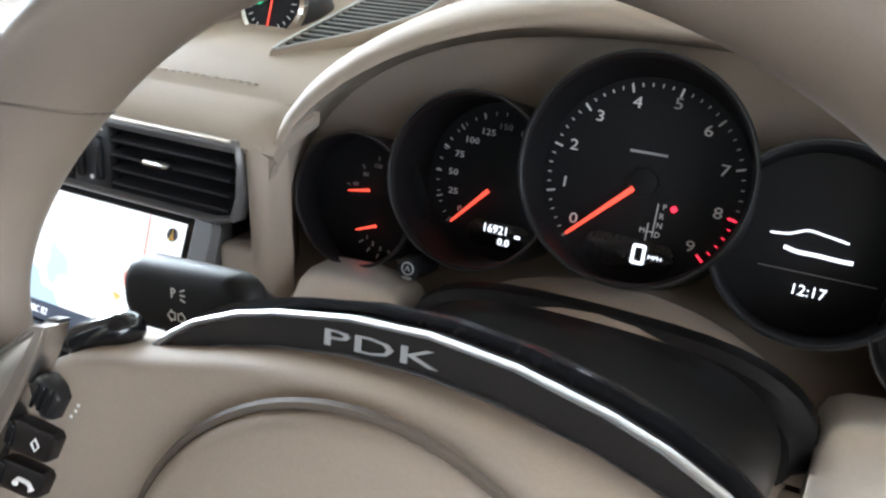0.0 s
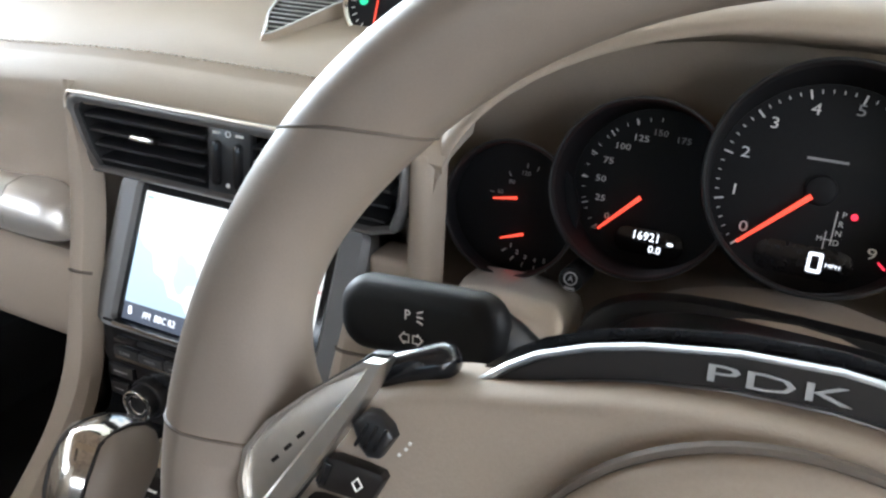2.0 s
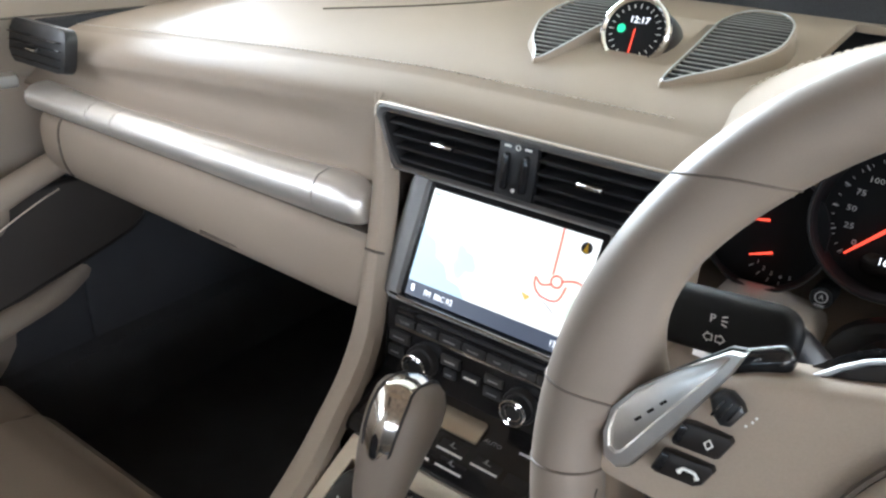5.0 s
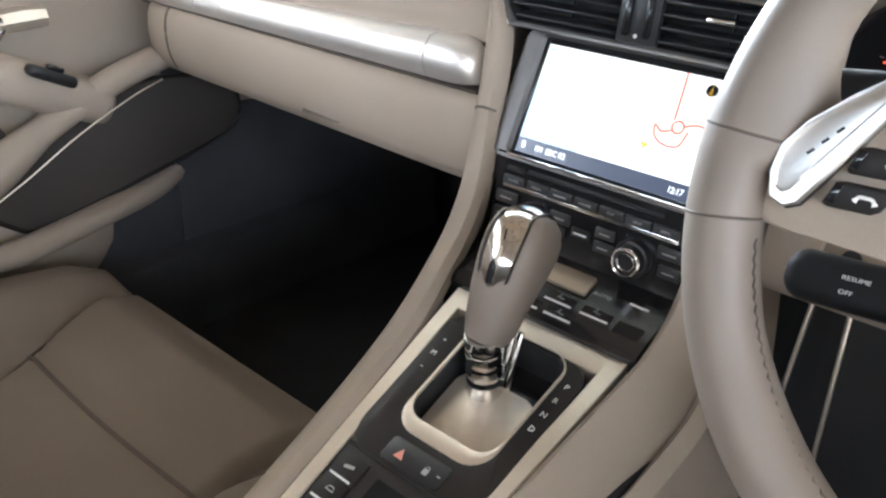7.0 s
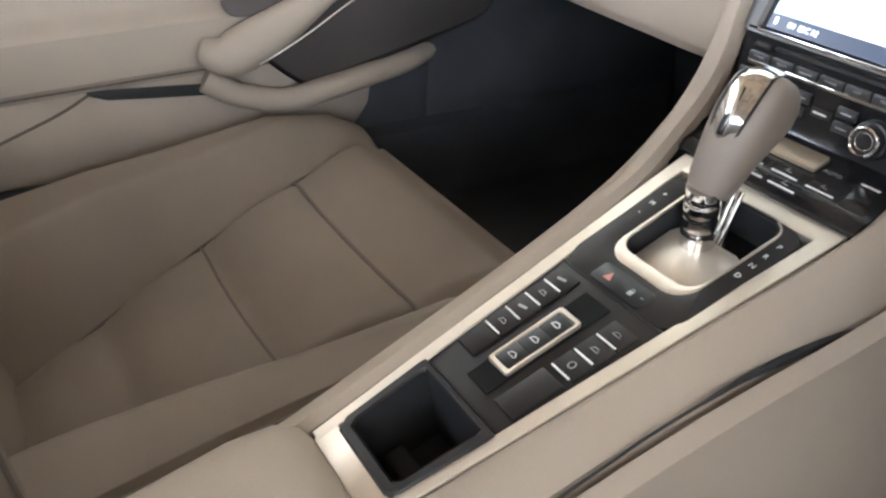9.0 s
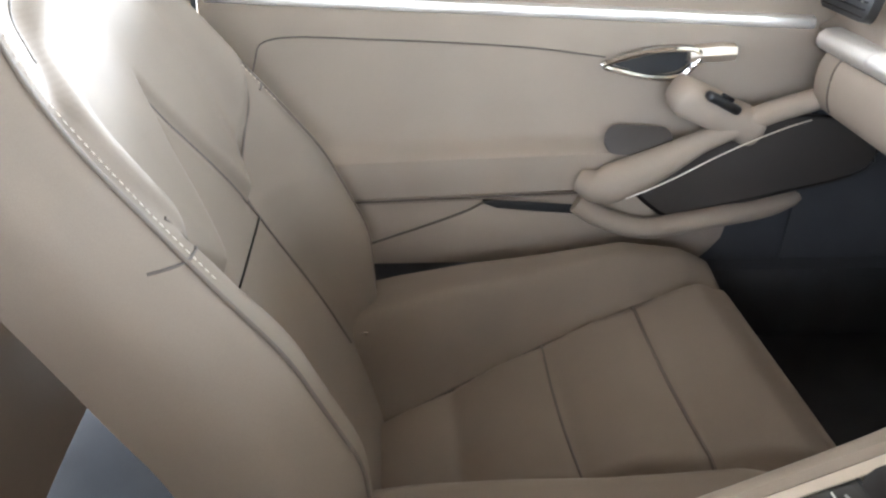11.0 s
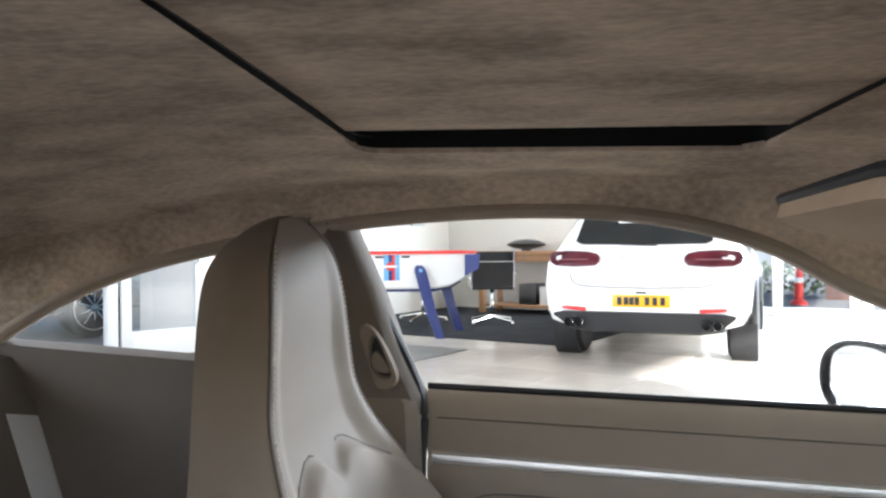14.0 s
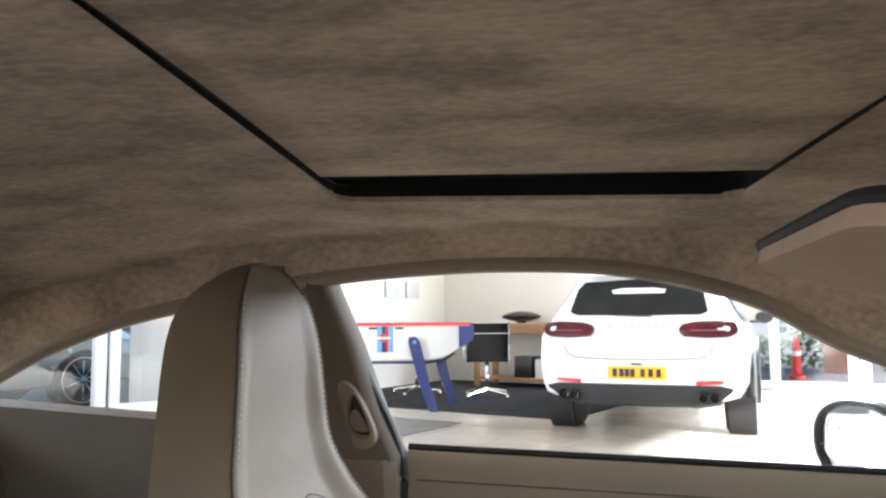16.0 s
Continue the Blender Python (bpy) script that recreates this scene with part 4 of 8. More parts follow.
def needle(d, cx, cy, tx, ty, w=0.0014):
    v = Vector((tx - cx, ty - cy, 0))
    m = pose(cx, cy, 0.004, 0, 0, math.degrees(math.atan2(v.y, v.x)))
    part("needle", loft([[(0, -w, 0), (0, w, 0), (0, w * 0.6, 0.0015), (0, -w * 0.6, 0.0015)], [(v.length, -w * 0.55, 0), (v.length, w * 0.55, 0), (v.length, w * 0.3, 0.001), (v.length, -w * 0.3, 0.001)]]), NEEDLE, d, "lit red needle", at=m)


tach = dial(GX, -0.170, 0.766, 0.0580, 16, "rev_counter", "large black rev counter with white numerals and red needle", 0.0615, (0.3433, -0.2075, 0.7835))
numerals(tach, ["0", "1", "2", "3", "4"], 0.044, 219, 104, 0.0088)
part("numeral", text_mesh("5", 0.0088, 0.0002, 1.25, pose(0.0115, 0.045, 0.0006)), LEGEND_DIM, tach)
numerals(tach, ["6", "7", "8", "9"], 0.0445, 48, -42, 0.0088)
ticks(tach, 45, 0.0525, 0.0545, 225, -42, 0.0005, 40, 5)
ticks(tach, 9, 0.0500, 0.0550, 225, -42, 0.0010, 8)
needle(tach, -0.003, -0.004, -0.036, -0.0365, 0.0016)
part("needle_cap", disc(0.0085, 0.005, 32, 0.002, pose(0.001, 0, -0.002)), DIAL, tach)
part("caption", box(0.021, 0.0014, 0.0003, 0, pose(0.001, 0.0165, 0.0006)), LEGEND_DIM, tach)
part("gear_letter", text_mesh("P", 0.0045, 0.0002, 1, pose(0.0155, -0.0115, 0.0006)), LEGEND, tach)
for k, ch in enumerate("RND"):
    part("gear_letter", text_mesh(ch, 0.0045, 0.0002, 1, pose(0.0148 - 0.0002 * k, -0.0168 - 0.0053 * k, 0.0006)), LEGEND, tach)
part("gear_letter", text_mesh("M", 0.004, 0.0002, 1, pose(0.0058, -0.0262, 0.0006)), LEGEND, tach)
part("gear_gate", box(0.0006, 0.019, 0.0003, 0, pose(0.0118, -0.0195, 0.0006)), LEGEND, tach)
part("gear_gate", box(0.0006, 0.010, 0.0003, 0, pose(0.0085, -0.0265, 0.0006)), LEGEND, tach)
part("gear_gate", box(0.005, 0.0006, 0.0003, 0, pose(0.0100, -0.0262, 0.0006)), LEGEND, tach)
part("lit_dot", disc(0.0018, 0.0006, 16, m=pose(0.0205, -0.0115, 0.0006)), DOT_RED, tach)
part("speed_readout", ring_plate(rounded(0.0078, 0.0115, 0.0012, 2, 0.0065, -0.040), rounded(0.0042, 0.0078, 0.0006, 2, 0.0065, -0.040), 0.0004, 0.0001, pose(0, 0, 0.0006)), LCD, tach, "lit white zero")
part("unit_mark", text_mesh("MPH", 0.0032, 0.0002, 1.25, pose(0.0158, -0.0405, 0.0008)), LCD, tach)
part("display_window", slab(rounded(0.052, 0.018, 0.008), 0.0006, 0.0002, pose(0.0, -0.0405, -0.0002)), GLOSS, tach)

speedo = dial(0.250, -0.152, 0.742, 0.0505, 12, "speedometer", "black speedometer with white numerals and red needle", 0.0528, (0.2500, -0.2040, 0.7585), ((GX, -0.170, 0.766), (0.3433, -0.2075, 0.7835), 0.0602))
numerals(speedo, ["0", "25", "50", "75", "100", "125"], 0.0330, 221, 112, 0.0056)
numerals(speedo, ["150", "175"], 0.0355, 92, 68, 0.0052, LEGEND_DIM)
ticks(speedo, 14, 0.0425, 0.0448, 225, 92, 0.0004)
ticks(speedo, 5, 0.0415, 0.0455, 223, 112, 0.0008)
needle(speedo, -0.0055, -0.0055, -0.0285, -0.030)
part("odometer", text_mesh("16921", 0.0078, 0.0002, 0.95, pose(0.002, -0.0300, 0.0008)), LCD, speedo)
part("trip_meter", text_mesh("0.0", 0.0066, 0.0002, 1, pose(0.0086, -0.0375, 0.0008)), LCD, speedo)
part("unit_mark", box(0.0035, 0.0018, 0.0003, 0, pose(0.0175, -0.0320, 0.0008)), LCD, speedo)
part("display_window", slab(rounded(0.044, 0.017, 0.008), 0.0005, 0.0001, pose(0.004, -0.0335, -0.0002)), GLOSS, speedo)

oil = dial(0.170, -0.180, 0.723, 0.0420, 10, "oil_gauge", "small black oil gauge with two red needles", 0.0430, (0.1765, -0.2120, 0.7340), ((0.250, -0.152, 0.742), (0.2500, -0.2040, 0.7585), 0.0518))
OX = 0.006
needle(oil, OX - 0.004, 0.0075, OX - 0.020, 0.0045, 0.0010)
needle(oil, OX + 0.0035, -0.015, OX - 0.0115, -0.0205, 0.0010)
for k, v in enumerate(["1", "2", "3", "4", "5"]):
    q = radians(220 + 17 * k)
    part("numeral", text_mesh(v, 0.0042, 0.0002, 1.2, pose(OX + 0.012 + 0.022 * math.cos(q), -0.0135 + 0.018 * math.sin(q), 0.0006)), LEGEND, oil)
    part("tick", box(0.0035, 0.0007, 0.0004, 0, pose(OX + 0.012 + 0.0275 * math.cos(q), -0.0135 + 0.0235 * math.sin(q), 0.0006, 0, 0, math.degrees(q))), LEGEND, oil)
for v, x, y in (("60", -0.017, 0.009), ("80", -0.010, 0.0165), ("120", -0.0015, 0.0235)):
    part("numeral", text_mesh(v, 0.0038, 0.0002, 1.1, pose(OX + x, y, 0.0006)), LEGEND_DIM, oil)
for x, y, q in ((-0.0225, 0.008, 175), (-0.012, 0.0215, 120), (-0.001, 0.0285, 90), (0.006, 0.0275, 75)):
    part("tick", box(0.003, 0.0006, 0.0004, 0, pose(OX + x, y, 0.0006, 0, 0, q)), LEGEND_DIM, oil)
POD = oil.matrix_basis.inverted() @ pose(0.2215, -0.2205, 0.7015, 80)
part("symbol_pod", disc(0.0078, 0.030, 24, 0.002, POD @ pose(0, 0, -0.0310)), SHROUD, oil)
part("warning_symbol", ring_plate(ring_pts(0.0042, 24), ring_pts(0.0034, 24), 0.0005, 0.0001, POD @ pose(0, 0.0008, -0.0008)), LEGEND_DIM, oil)
part("warning_symbol", text_mesh("A", 0.0048, 0.0002, 1, POD @ pose(0, 0.0008, -0.0006)), LEGEND_DIM, oil)
part("warning_symbol", box(0.0065, 0.0016, 0.0004, 0, POD @ pose(0, -0.0052, -0.0007)), LEGEND_DIM, oil)

info = dial(0.436, -0.152, 0.742, 0.0505, 12, "info_display", "black round display dial with lit white time", 0.0520, (0.4365, -0.2040, 0.7620), ((GX, -0.170, 0.766), (0.3433, -0.2075, 0.7835), 0.0602))
part("time", text_mesh("12:17", 0.0085, 0.0002, 1.0, pose(0.002, -0.0255, 0.0008)), LCD, info, "lit white time")
part("emblem_line", tube(spline([(-0.0235, 0.0035, 0.001), (-0.014, 0.0045, 0.001), (-0.005, 0.008, 0.001), (0.004, 0.007, 0.001), (0.016, 0.005, 0.001)], 6), 0.0006, 5), LCD, info)
part("emblem_line", tube(spline([(-0.015, -0.003, 0.001), (-0.008, -0.0045, 0.001), (0.002, -0.0045, 0.001), (0.012, -0.005, 0.001), (0.02, -0.005, 0.001)], 6), 0.0011, 5), LCD, info)
part("divider_line", box(0.060, 0.0004, 0.0003, 0, pose(0.004, -0.0155, 0.0006)), LEGEND_DIM, info)
fuel = dial(0.514, -0.180, 0.723, 0.0420, 10, "fuel_gauge", "small black fuel gauge beside the display dial", 0.0430, (0.5080, -0.2120, 0.7340), ((0.436, -0.152, 0.742), (0.4365, -0.2040, 0.7620), 0.0510))
needle(fuel, -0.004, 0.0075, 0.012, 0.0145, 0.0010)
ticks(fuel, 6, 0.030, 0.034, 150, 30)

bridge = part("dial_bridge", slab(rounded(0.07, 0.050, 0.02), 0.004, 0.001, pose(0.212, -0.146, 0.726, 82)), DIAL, hood, "black infill between the dials")
part("dial_bridge", slab(rounded(0.07, 0.050, 0.02), 0.004, 0.001, pose(2 * GX - 0.212, -0.146, 0.726, 82)), DIAL, hood, "black infill between the dials")
# column shroud and silver knuckles
PALE_SILVER = varied("pale_silver", (0.82, 0.79, 0.74), 0.30, metal=0.6, grain=400, bump=0.04, broad=12, spread=0.04)
column = thing("steering_column", "dark plastic steering column shroud behind the wheel", "steering column")


def shroud_ring(y, w, top, n=40):
    out = []
    for k in range(n):
        q = 2 * math.pi * k / n
        c, h = math.cos(q), math.sin(q)
        out.append((0.345 + w * abs(c) ** 0.62 * (1 if c > 0 else -1), y, 0.668 + ((top - 0.668) if h > 0 else 0.02) * abs(h) ** 0.8 * (1 if h > 0 else -1)))
    return out


part("shroud", loft([shroud_ring(*r) for r in ((-0.228, 0.110, 0.7150), (-0.234, 0.113, 0.7185), (-0.242, 0.112, 0.7175), (-0.246, 0.106, 0.7130), (-0.258, 0.101, 0.7120))]), SHROUD, column)
part("collar", loft([shroud_ring(*r) for r in ((-0.256, 0.094, 0.7180), (-0.262, 0.097, 0.7230), (-0.300, 0.092, 0.7345), (-0.350, 0.078, 0.7300), (-0.410, 0.062, 0.7200), (-0.425, 0.055, 0.712))]), SHROUD, column, "raised dark collar")
part("lower_shroud", loft([[(0.345 + w * math.cos(q), y, zc + h * math.sin(q)) for q in (2 * math.pi * k / 32 for k in range(32))] for y, w, zc, h in ((-0.405, 0.05, 0.668, 0.045), (-0.395, 0.07, 0.665, 0.055), (-0.30, 0.09, 0.655, 0.065), (-0.20, 0.11, 0.645, 0.07))]), LEATHER, column)
for s in (-1, 1):
    cx = GX + s * 0.146
    part("silver_knuckle", loft([[(cx + dx, y, z) for y, z in ((-0.208, 0.688 + dz), (-0.230, 0.6905 + dz), (-0.242, 0.687 + dz), (-0.256, 0.671), (-0.262, 0.652), (-0.22, 0.64))] for dx, dz in ((-0.033 * s, -0.010), (-0.030 * s, -0.002), (-0.022 * s, 0.003), (0.0, 0.006), (0.030 * s, 0.004), (0.038 * s, 0.001))]), PALE_SILVER, column, "satin silver trim beside the column")


def stalk(m, name, label, legends):
    st = thing(name, label, "stalk", m)
    part("paddle", loft([[(x, y, z) for x, y in rounded(0.080 - 2 * d, 0.0335 - 2 * d, 0.0135 - 0.8 * d, 6, 0.006, 0)] for z, d in ((-0.0085, 0.0055), (-0.0070, 0.0025), (-0.0035, 0.0004), (0.0020, 0.0), (0.0060, 0.0010), (0.0085, 0.0030), (0.0098, 0.0060), (0.0102, 0.0085))]), SHROUD, st, angle=80)
    part("arm", loft([[(x, yy + h * math.sin(q), z + d * math.cos(q)) for q in (2 * math.pi * k / 16 for k in range(16))] for x, yy, z, h, d in ((0.024, 0.000, -0.001, 0.0140, 0.0098), (0.036, -0.002, -0.003, 0.0145, 0.010), (0.046, -0.010, -0.008, 0.0145, 0.010), (0.056, -0.022, -0.016, 0.014, 0.010), (0.068, -0.036, -0.026, 0.013, 0.010), (0.085, -0.046, -0.036, 0.012, 0.010))]), BLACK, st)
    for kind, x, y in legends:
        if kind == "arrows":
            for s in (-1, 1):
                tri = [(x + s * 0.0010, y + 0.0016), (x + s * 0.0032, y + 0.0016), (x + s * 0.0032, y + 0.0025), (x + s * 0.0056, y), (x + s * 0.0032, y - 0.0025), (x + s * 0.0032, y - 0.0016), (x + s * 0.0010, y - 0.0016)]
                part("legend", tube([(a, b, 0.0106) for a, b in tri], 0.0004, 4, closed=True), LEGEND, st)
        elif kind == "light":
            part("legend", text_mesh("P", 0.0062, 0.0002, 1, pose(x - 0.002, y, 0.0105)), LEGEND, st)
            for k in (-1, 0, 1):
                part("legend", box(0.003, 0.0007, 0.0003, 0, pose(x + 0.0042, y + 0.0022 * k, 0.0106, 0, 0, 20 * k)), LEGEND, st)
        else:
            part("legend", text_mesh(kind, 0.0040, 0.0002, 1.2, pose(x, y, 0.0105)), LEGEND, st)
    return st


stalk(pose(0.190, -0.366, 0.7405, 80, -7, -5), "light_stalk", "black indicator and light stalk with white symbols", [("light", 0.006, 0.0045), ("arrows", 0.006, -0.0055)])
stalk(pose(0.208, -0.400, 0.657, 66, -6, -4) @ Matrix.Scale(0.82, 4), "cruise_stalk", "black cruise control stalk with white legends", [("RESUME", 0.010, 0.004), ("OFF", 0.006, -0.005)])
wiper = stalk(pose(0.495, -0.372, 0.741, 80, 8, 180 + 6) @ pose(0, 0, 0, 0, 180, 0), "wiper_stalk", "black wiper stalk beside the steering column", [])

# ---- steering wheel: local x right, y up along the wheel, z towards the driver ----
wheel = thing("steering_wheel", "beige leather three-spoke steering wheel with silver toggles", "steering wheel", pose(0.345, -0.459, 0.730, 76))
RW = 0.184


def rim_pt(q, p):
    """Point on the rim: swollen where the thumbs lie just above the spokes."""
    d = abs(math.degrees(math.atan2(math.sin(q), math.cos(q))))
    grip = 1.0 + 0.06 * math.exp(-((d - 138) / 12) ** 2) + 0.06 * math.exp(-((d - 42) / 12) ** 2)
    up = max(0.0, min(1.0, (math.sin(q) + 0.02) / 0.06))
    thumb = 0.027 * up * (math.exp(-((d - 180) / 13) ** 2) + math.exp(-(d / 13) ** 2)) * max(0.0, -math.cos(p)) ** 1.6
    r = RW + 0.0172 * grip * math.cos(p) - thumb
    return (r * math.cos(q), r * math.sin(q), 0.0195 * grip * math.sin(p) - 0.45 * thumb)


def rim_ring(q, n=24):
    return [rim_pt(q, 2 * math.pi * k / n) for k in range(n)]


part("rim", loft([rim_ring(-math.pi + 2 * math.pi * k / 180) for k in range(181)], True, False), LEATHER_RIM, wheel, "smooth beige leather rim")
for a, lean in ((141, 5.5), (39, -5.5)):
    part("rim_seam", tube([rim_pt(radians(a + lean * math.cos(p)), p) for p in (2 * math.pi * k / 24 for k in range(24))], 0.0006, 6, closed=True), SEAM, wheel)
for a in (177, 189, 3, -9):
    part("rim_seam", tube([p for p in rim_ring(radians(a))], 0.0007, 6, closed=True), SEAM, wheel)
for a0, a1 in ((192, 262), (278, 348)):
    zig = []
    for k in range(70):
        q = radians(a0 + (a1 - a0) * k / 69)
        r = RW - 0.0168
        zig.append((r * math.cos(q), r * math.sin(q), 0.006 + (0.0012 if k % 2 else -0.0012)))
    part("rim_stitching", tube(zig, 0.0005, 5), CREASE, wheel)


def mirrored(pts):
    return pts + [(-x, y) for x, y in reversed(pts)]


hub_half = [(0.0, 0.0640), (-0.025, 0.0626), (-0.05, 0.0585), (-0.083, 0.0495), (-0.112, 0.0425), (-0.130, 0.0335), (-0.150, 0.022), (-0.167, 0.010), (-0.174, 0.000), (-0.174, -0.022), (-0.166, -0.0275), (-0.14, -0.0275), (-0.112, -0.0285), (-0.092, -0.036), (-0.076, -0.052), (-0.066, -0.075), (-0.060, -0.10), (-0.058, -0.135), (-0.056, -0.178), (-0.02, -0.182)]
hub_outline = [(p.x, p.y) for p in spline([(x, y, 0) for x, y in hub_half], 3)]
hub_outline = hub_outline + [(-x, y) for x, y in reversed(hub_outline[1:])]


def hub_height(x, y):
    """Crown of the hub: thick in the middle, thin at the spokes."""
    r = math.hypot(x, (y + 0.016))
    return 0.003 + 0.010 * max(0, 1 - (r / 0.15) ** 2) + 0.008 * max(0, 1 - (r / 0.085) ** 2)


def hub_mesh():
    bm = bmesh.new()
    n = len(hub_outline)
    cx, cy = 0.0, -0.016
    rings = []
    for f, drop in ((1.0, -0.030), (1.0, -0.010), (0.992, -0.004), (0.97, -0.0012), (0.94, 0.0), (0.85, 0), (0.7, 0), (0.55, 0), (0.4, 0), (0.25, 0), (0.1, 0)):
        rings.append([(cx + (x - cx) * f, cy + (y - cy) * f, hub_height(cx + (x - cx) * f, cy + (y - cy) * f) + drop) for x, y in hub_outline])
    loft(rings, True, True, bm)
    return bm


part("hub", hub_mesh(), LEATHER, wheel)


def lathe(rows, seg=72, m=None):
    bm = loft([[(r * math.cos(2 * math.pi * k / seg), r * math.sin(2 * math.pi * k / seg), z) for k in range(seg)] for r, z in rows], True, True)
    if m is not None:
        bm.transform(m)
    return bm


part("airbag_cover", lathe([(0.0752, 0.008), (0.0752, 0.0175), (0.0735, 0.0205), (0.070, 0.0222), (0.060, 0.0245), (0.045, 0.0265), (0.03, 0.0278), (0.012, 0.0285), (0.002, 0.0286)], 72, pose(0, -0.016, 0)), LEATHER, wheel)
part("airbag_groove", tube([(0.0765 * math.cos(q), -0.016 + 0.0765 * math.sin(q), 0.0158) for q in (2 * math.pi * k / 72 for k in range(72))], 0.0017, 6, closed=True), SEAM, wheel)
emblem = part("emblem", slab([(0.009 * x, -0.016 + 0.012 * y) for x, y in ((-1, 1), (0, 1.15), (1, 1), (1, -0.1), (0.6, -0.8), (0, -1.2), (-0.6, -0.8), (-1, -0.1))], 0.0018, 0.0006, pose(0, 0, 0.0283)), SATIN, wheel, "small metal shield emblem")

bar_top = [(-0.098, 0.0445), (-0.088, 0.0535), (-0.080, 0.0590), (-0.065, 0.0655), (-0.050, 0.0698), (-0.025, 0.0745), (0.0, 0.0762)]
bar_low = [(-0.0955, 0.0435), (-0.085, 0.0480), (-0.078, 0.0505), (-0.065, 0.0550), (-0.050, 0.0588), (-0.025, 0.0628), (0.0, 0.0642)]
bar_top = bar_top + [(-x, y) for x, y in reversed(bar_top[:-1])]
bar_low = bar_low + [(-x, y) for x, y in reversed(bar_low[:-1])]
in_top = [(x * 0.972, y - 0.0014) for x, y in bar_top]
in_low = [(x * 0.93, y + 0.0012) for x, y in bar_low]
part("gear_bar", ring_plate(bar_top + bar_low[::-1], in_top + in_low[::-1], 0.0032, 0.0008, pose(0, 0, -0.0102)), BAR_METAL, wheel, "chrome-framed indicator bar")
part("bar_insert", slab(in_top + in_low[::-1], 0.009, 0.0004, pose(0, 0, -0.0170)), CONSOLE_DARK, wheel, "dark glossy insert")
part("bar_lettering", text_mesh("PDK", 0.0070, 0.0003, 2.75, pose(-0.0145, 0.0680, -0.0077, 0, 0, 4)), LEGEND_DIM, wheel, "grey raised lettering")
part("bar_back", loft([[(x * f, y * f + 0.002 - 0.004 * (1 - f), z) for x, y in bar_top + bar_low[::-1]] for z, f in ((-0.0195, 1.0), (-0.028, 0.98), (-0.042, 0.92))]), GLOSS, wheel)

for s in (-1, 1):
    plate = [(-0.1185, 0.0505), (-0.1245, 0.0495), (-0.144, 0.0330), (-0.157, 0.0200), (-0.1645, 0.0080), (-0.1655, -0.004), (-0.1625, -0.0145), (-0.1560, -0.0170), (-0.1510, -0.0145), (-0.1405, 0.004), (-0.131, 0.0215), (-0.122, 0.040)]
    inner = [(-0.1225, 0.0460), (-0.1255, 0.0455), (-0.143, 0.0300), (-0.1545, 0.0180), (-0.1605, 0.0070), (-0.1615, -0.003), (-0.1598, -0.0100), (-0.1570, -0.0115), (-0.1545, -0.0100), (-0.1455, 0.006), (-0.1365, 0.0215), (-0.1265, 0.0380)]
    flip = 1 if s < 0 else -1
    part("toggle", slab([(x * flip, y) for x, y in plate], 0.0075, 0.0030, pose(0, 0, 0.0035), 3), TOGGLE, wheel, "brushed silver shift toggle")
    part("toggle_dish", ring_plate([(x * flip, y) for x, y in plate], [((x - 0.0016) * flip, y + 0.0012) for x, y in inner], 0.0022, 0.0009, pose(0, 0, 0.0104)), TOGGLE, wheel, "raised bright toggle rim")
    # black plate in the toggle's outline, drawn as its contact shadow
    part("toggle_shadow", slab([((x - 0.0007 * (x + 0.142) / 0.02) * flip, y * 1.03 - 0.0005) for x, y in plate], 0.004, 0.0005, pose(0, 0, 0.0030)), BLACK, wheel)
    for k in range(3):
        part("toggle_marking", box(0.0034, 0.0013, 0.0002, 0, pose((-0.1525 + 0.0042 * k) * flip, 0.008 + 0.0055 * k, 0.0112, 0, 0, 50 * flip)), CONSOLE_DARK, wheel)
    part("toggle_arm", box(0.030, 0.012, 0.014, 0.0058, pose(-0.1165 * flip, 0.0440, -0.009, 0, 0, 26 * flip), 4), GLOSS, wheel)
    roller = [(-0.1275, 0.0285), (-0.1235, 0.0330), (-0.1195, 0.0335), (-0.1145, 0.0305), (-0.1125, 0.0275), (-0.1165, 0.0195), (-0.1205, 0.0185), (-0.1240, 0.0215)]
    part("roller_button", slab([(x * flip, y) for x, y in roller], 0.0055, 0.0022, pose(0, 0, 0.006), 3), BLACK, wheel, "ribbed dark roller")
    for k in range(3):
        part("roller_rib", box(0.0012, 0.009, 0.0012, 0.0004, pose((-0.1228 + 0.0032 * k) * flip, 0.0262, 0.0118, 0, 0, -22 * flip)), GLOSS, wheel)
    for sq, mark in (([(-0.1345, 0.0142), (-0.1310, 0.0152), (-0.1150, 0.0152), (-0.1135, 0.0135), (-0.1170, 0.0050), (-0.1185, 0.0040), (-0.1360, 0.0030), (-0.1372, 0.0045)], "sq"), ([(-0.1395, -0.0015), (-0.1360, -0.0005), (-0.1185, 0.0003), (-0.1172, -0.0015), (-0.1205, -0.0090), (-0.1235, -0.0110), (-0.1400, -0.0120), (-0.1425, -0.0110)], "ph")):
        part("button", slab([(x * flip, y) for x, y in sq], 0.0050, 0.0012, pose(0, 0, 0.006)), CONSOLE_DARK, wheel, "dark rectangular wheel button")
        cx = sum(x for x, y in sq) / len(sq) * flip
        cy = sum(y for x, y in sq) / len(sq)
        part("button_edge", box(0.0035, 0.0085, 0.0022, 0.0006, pose(cx - 0.0088, cy, 0.0108, 0, 0, -16)), GLOSS, wheel)
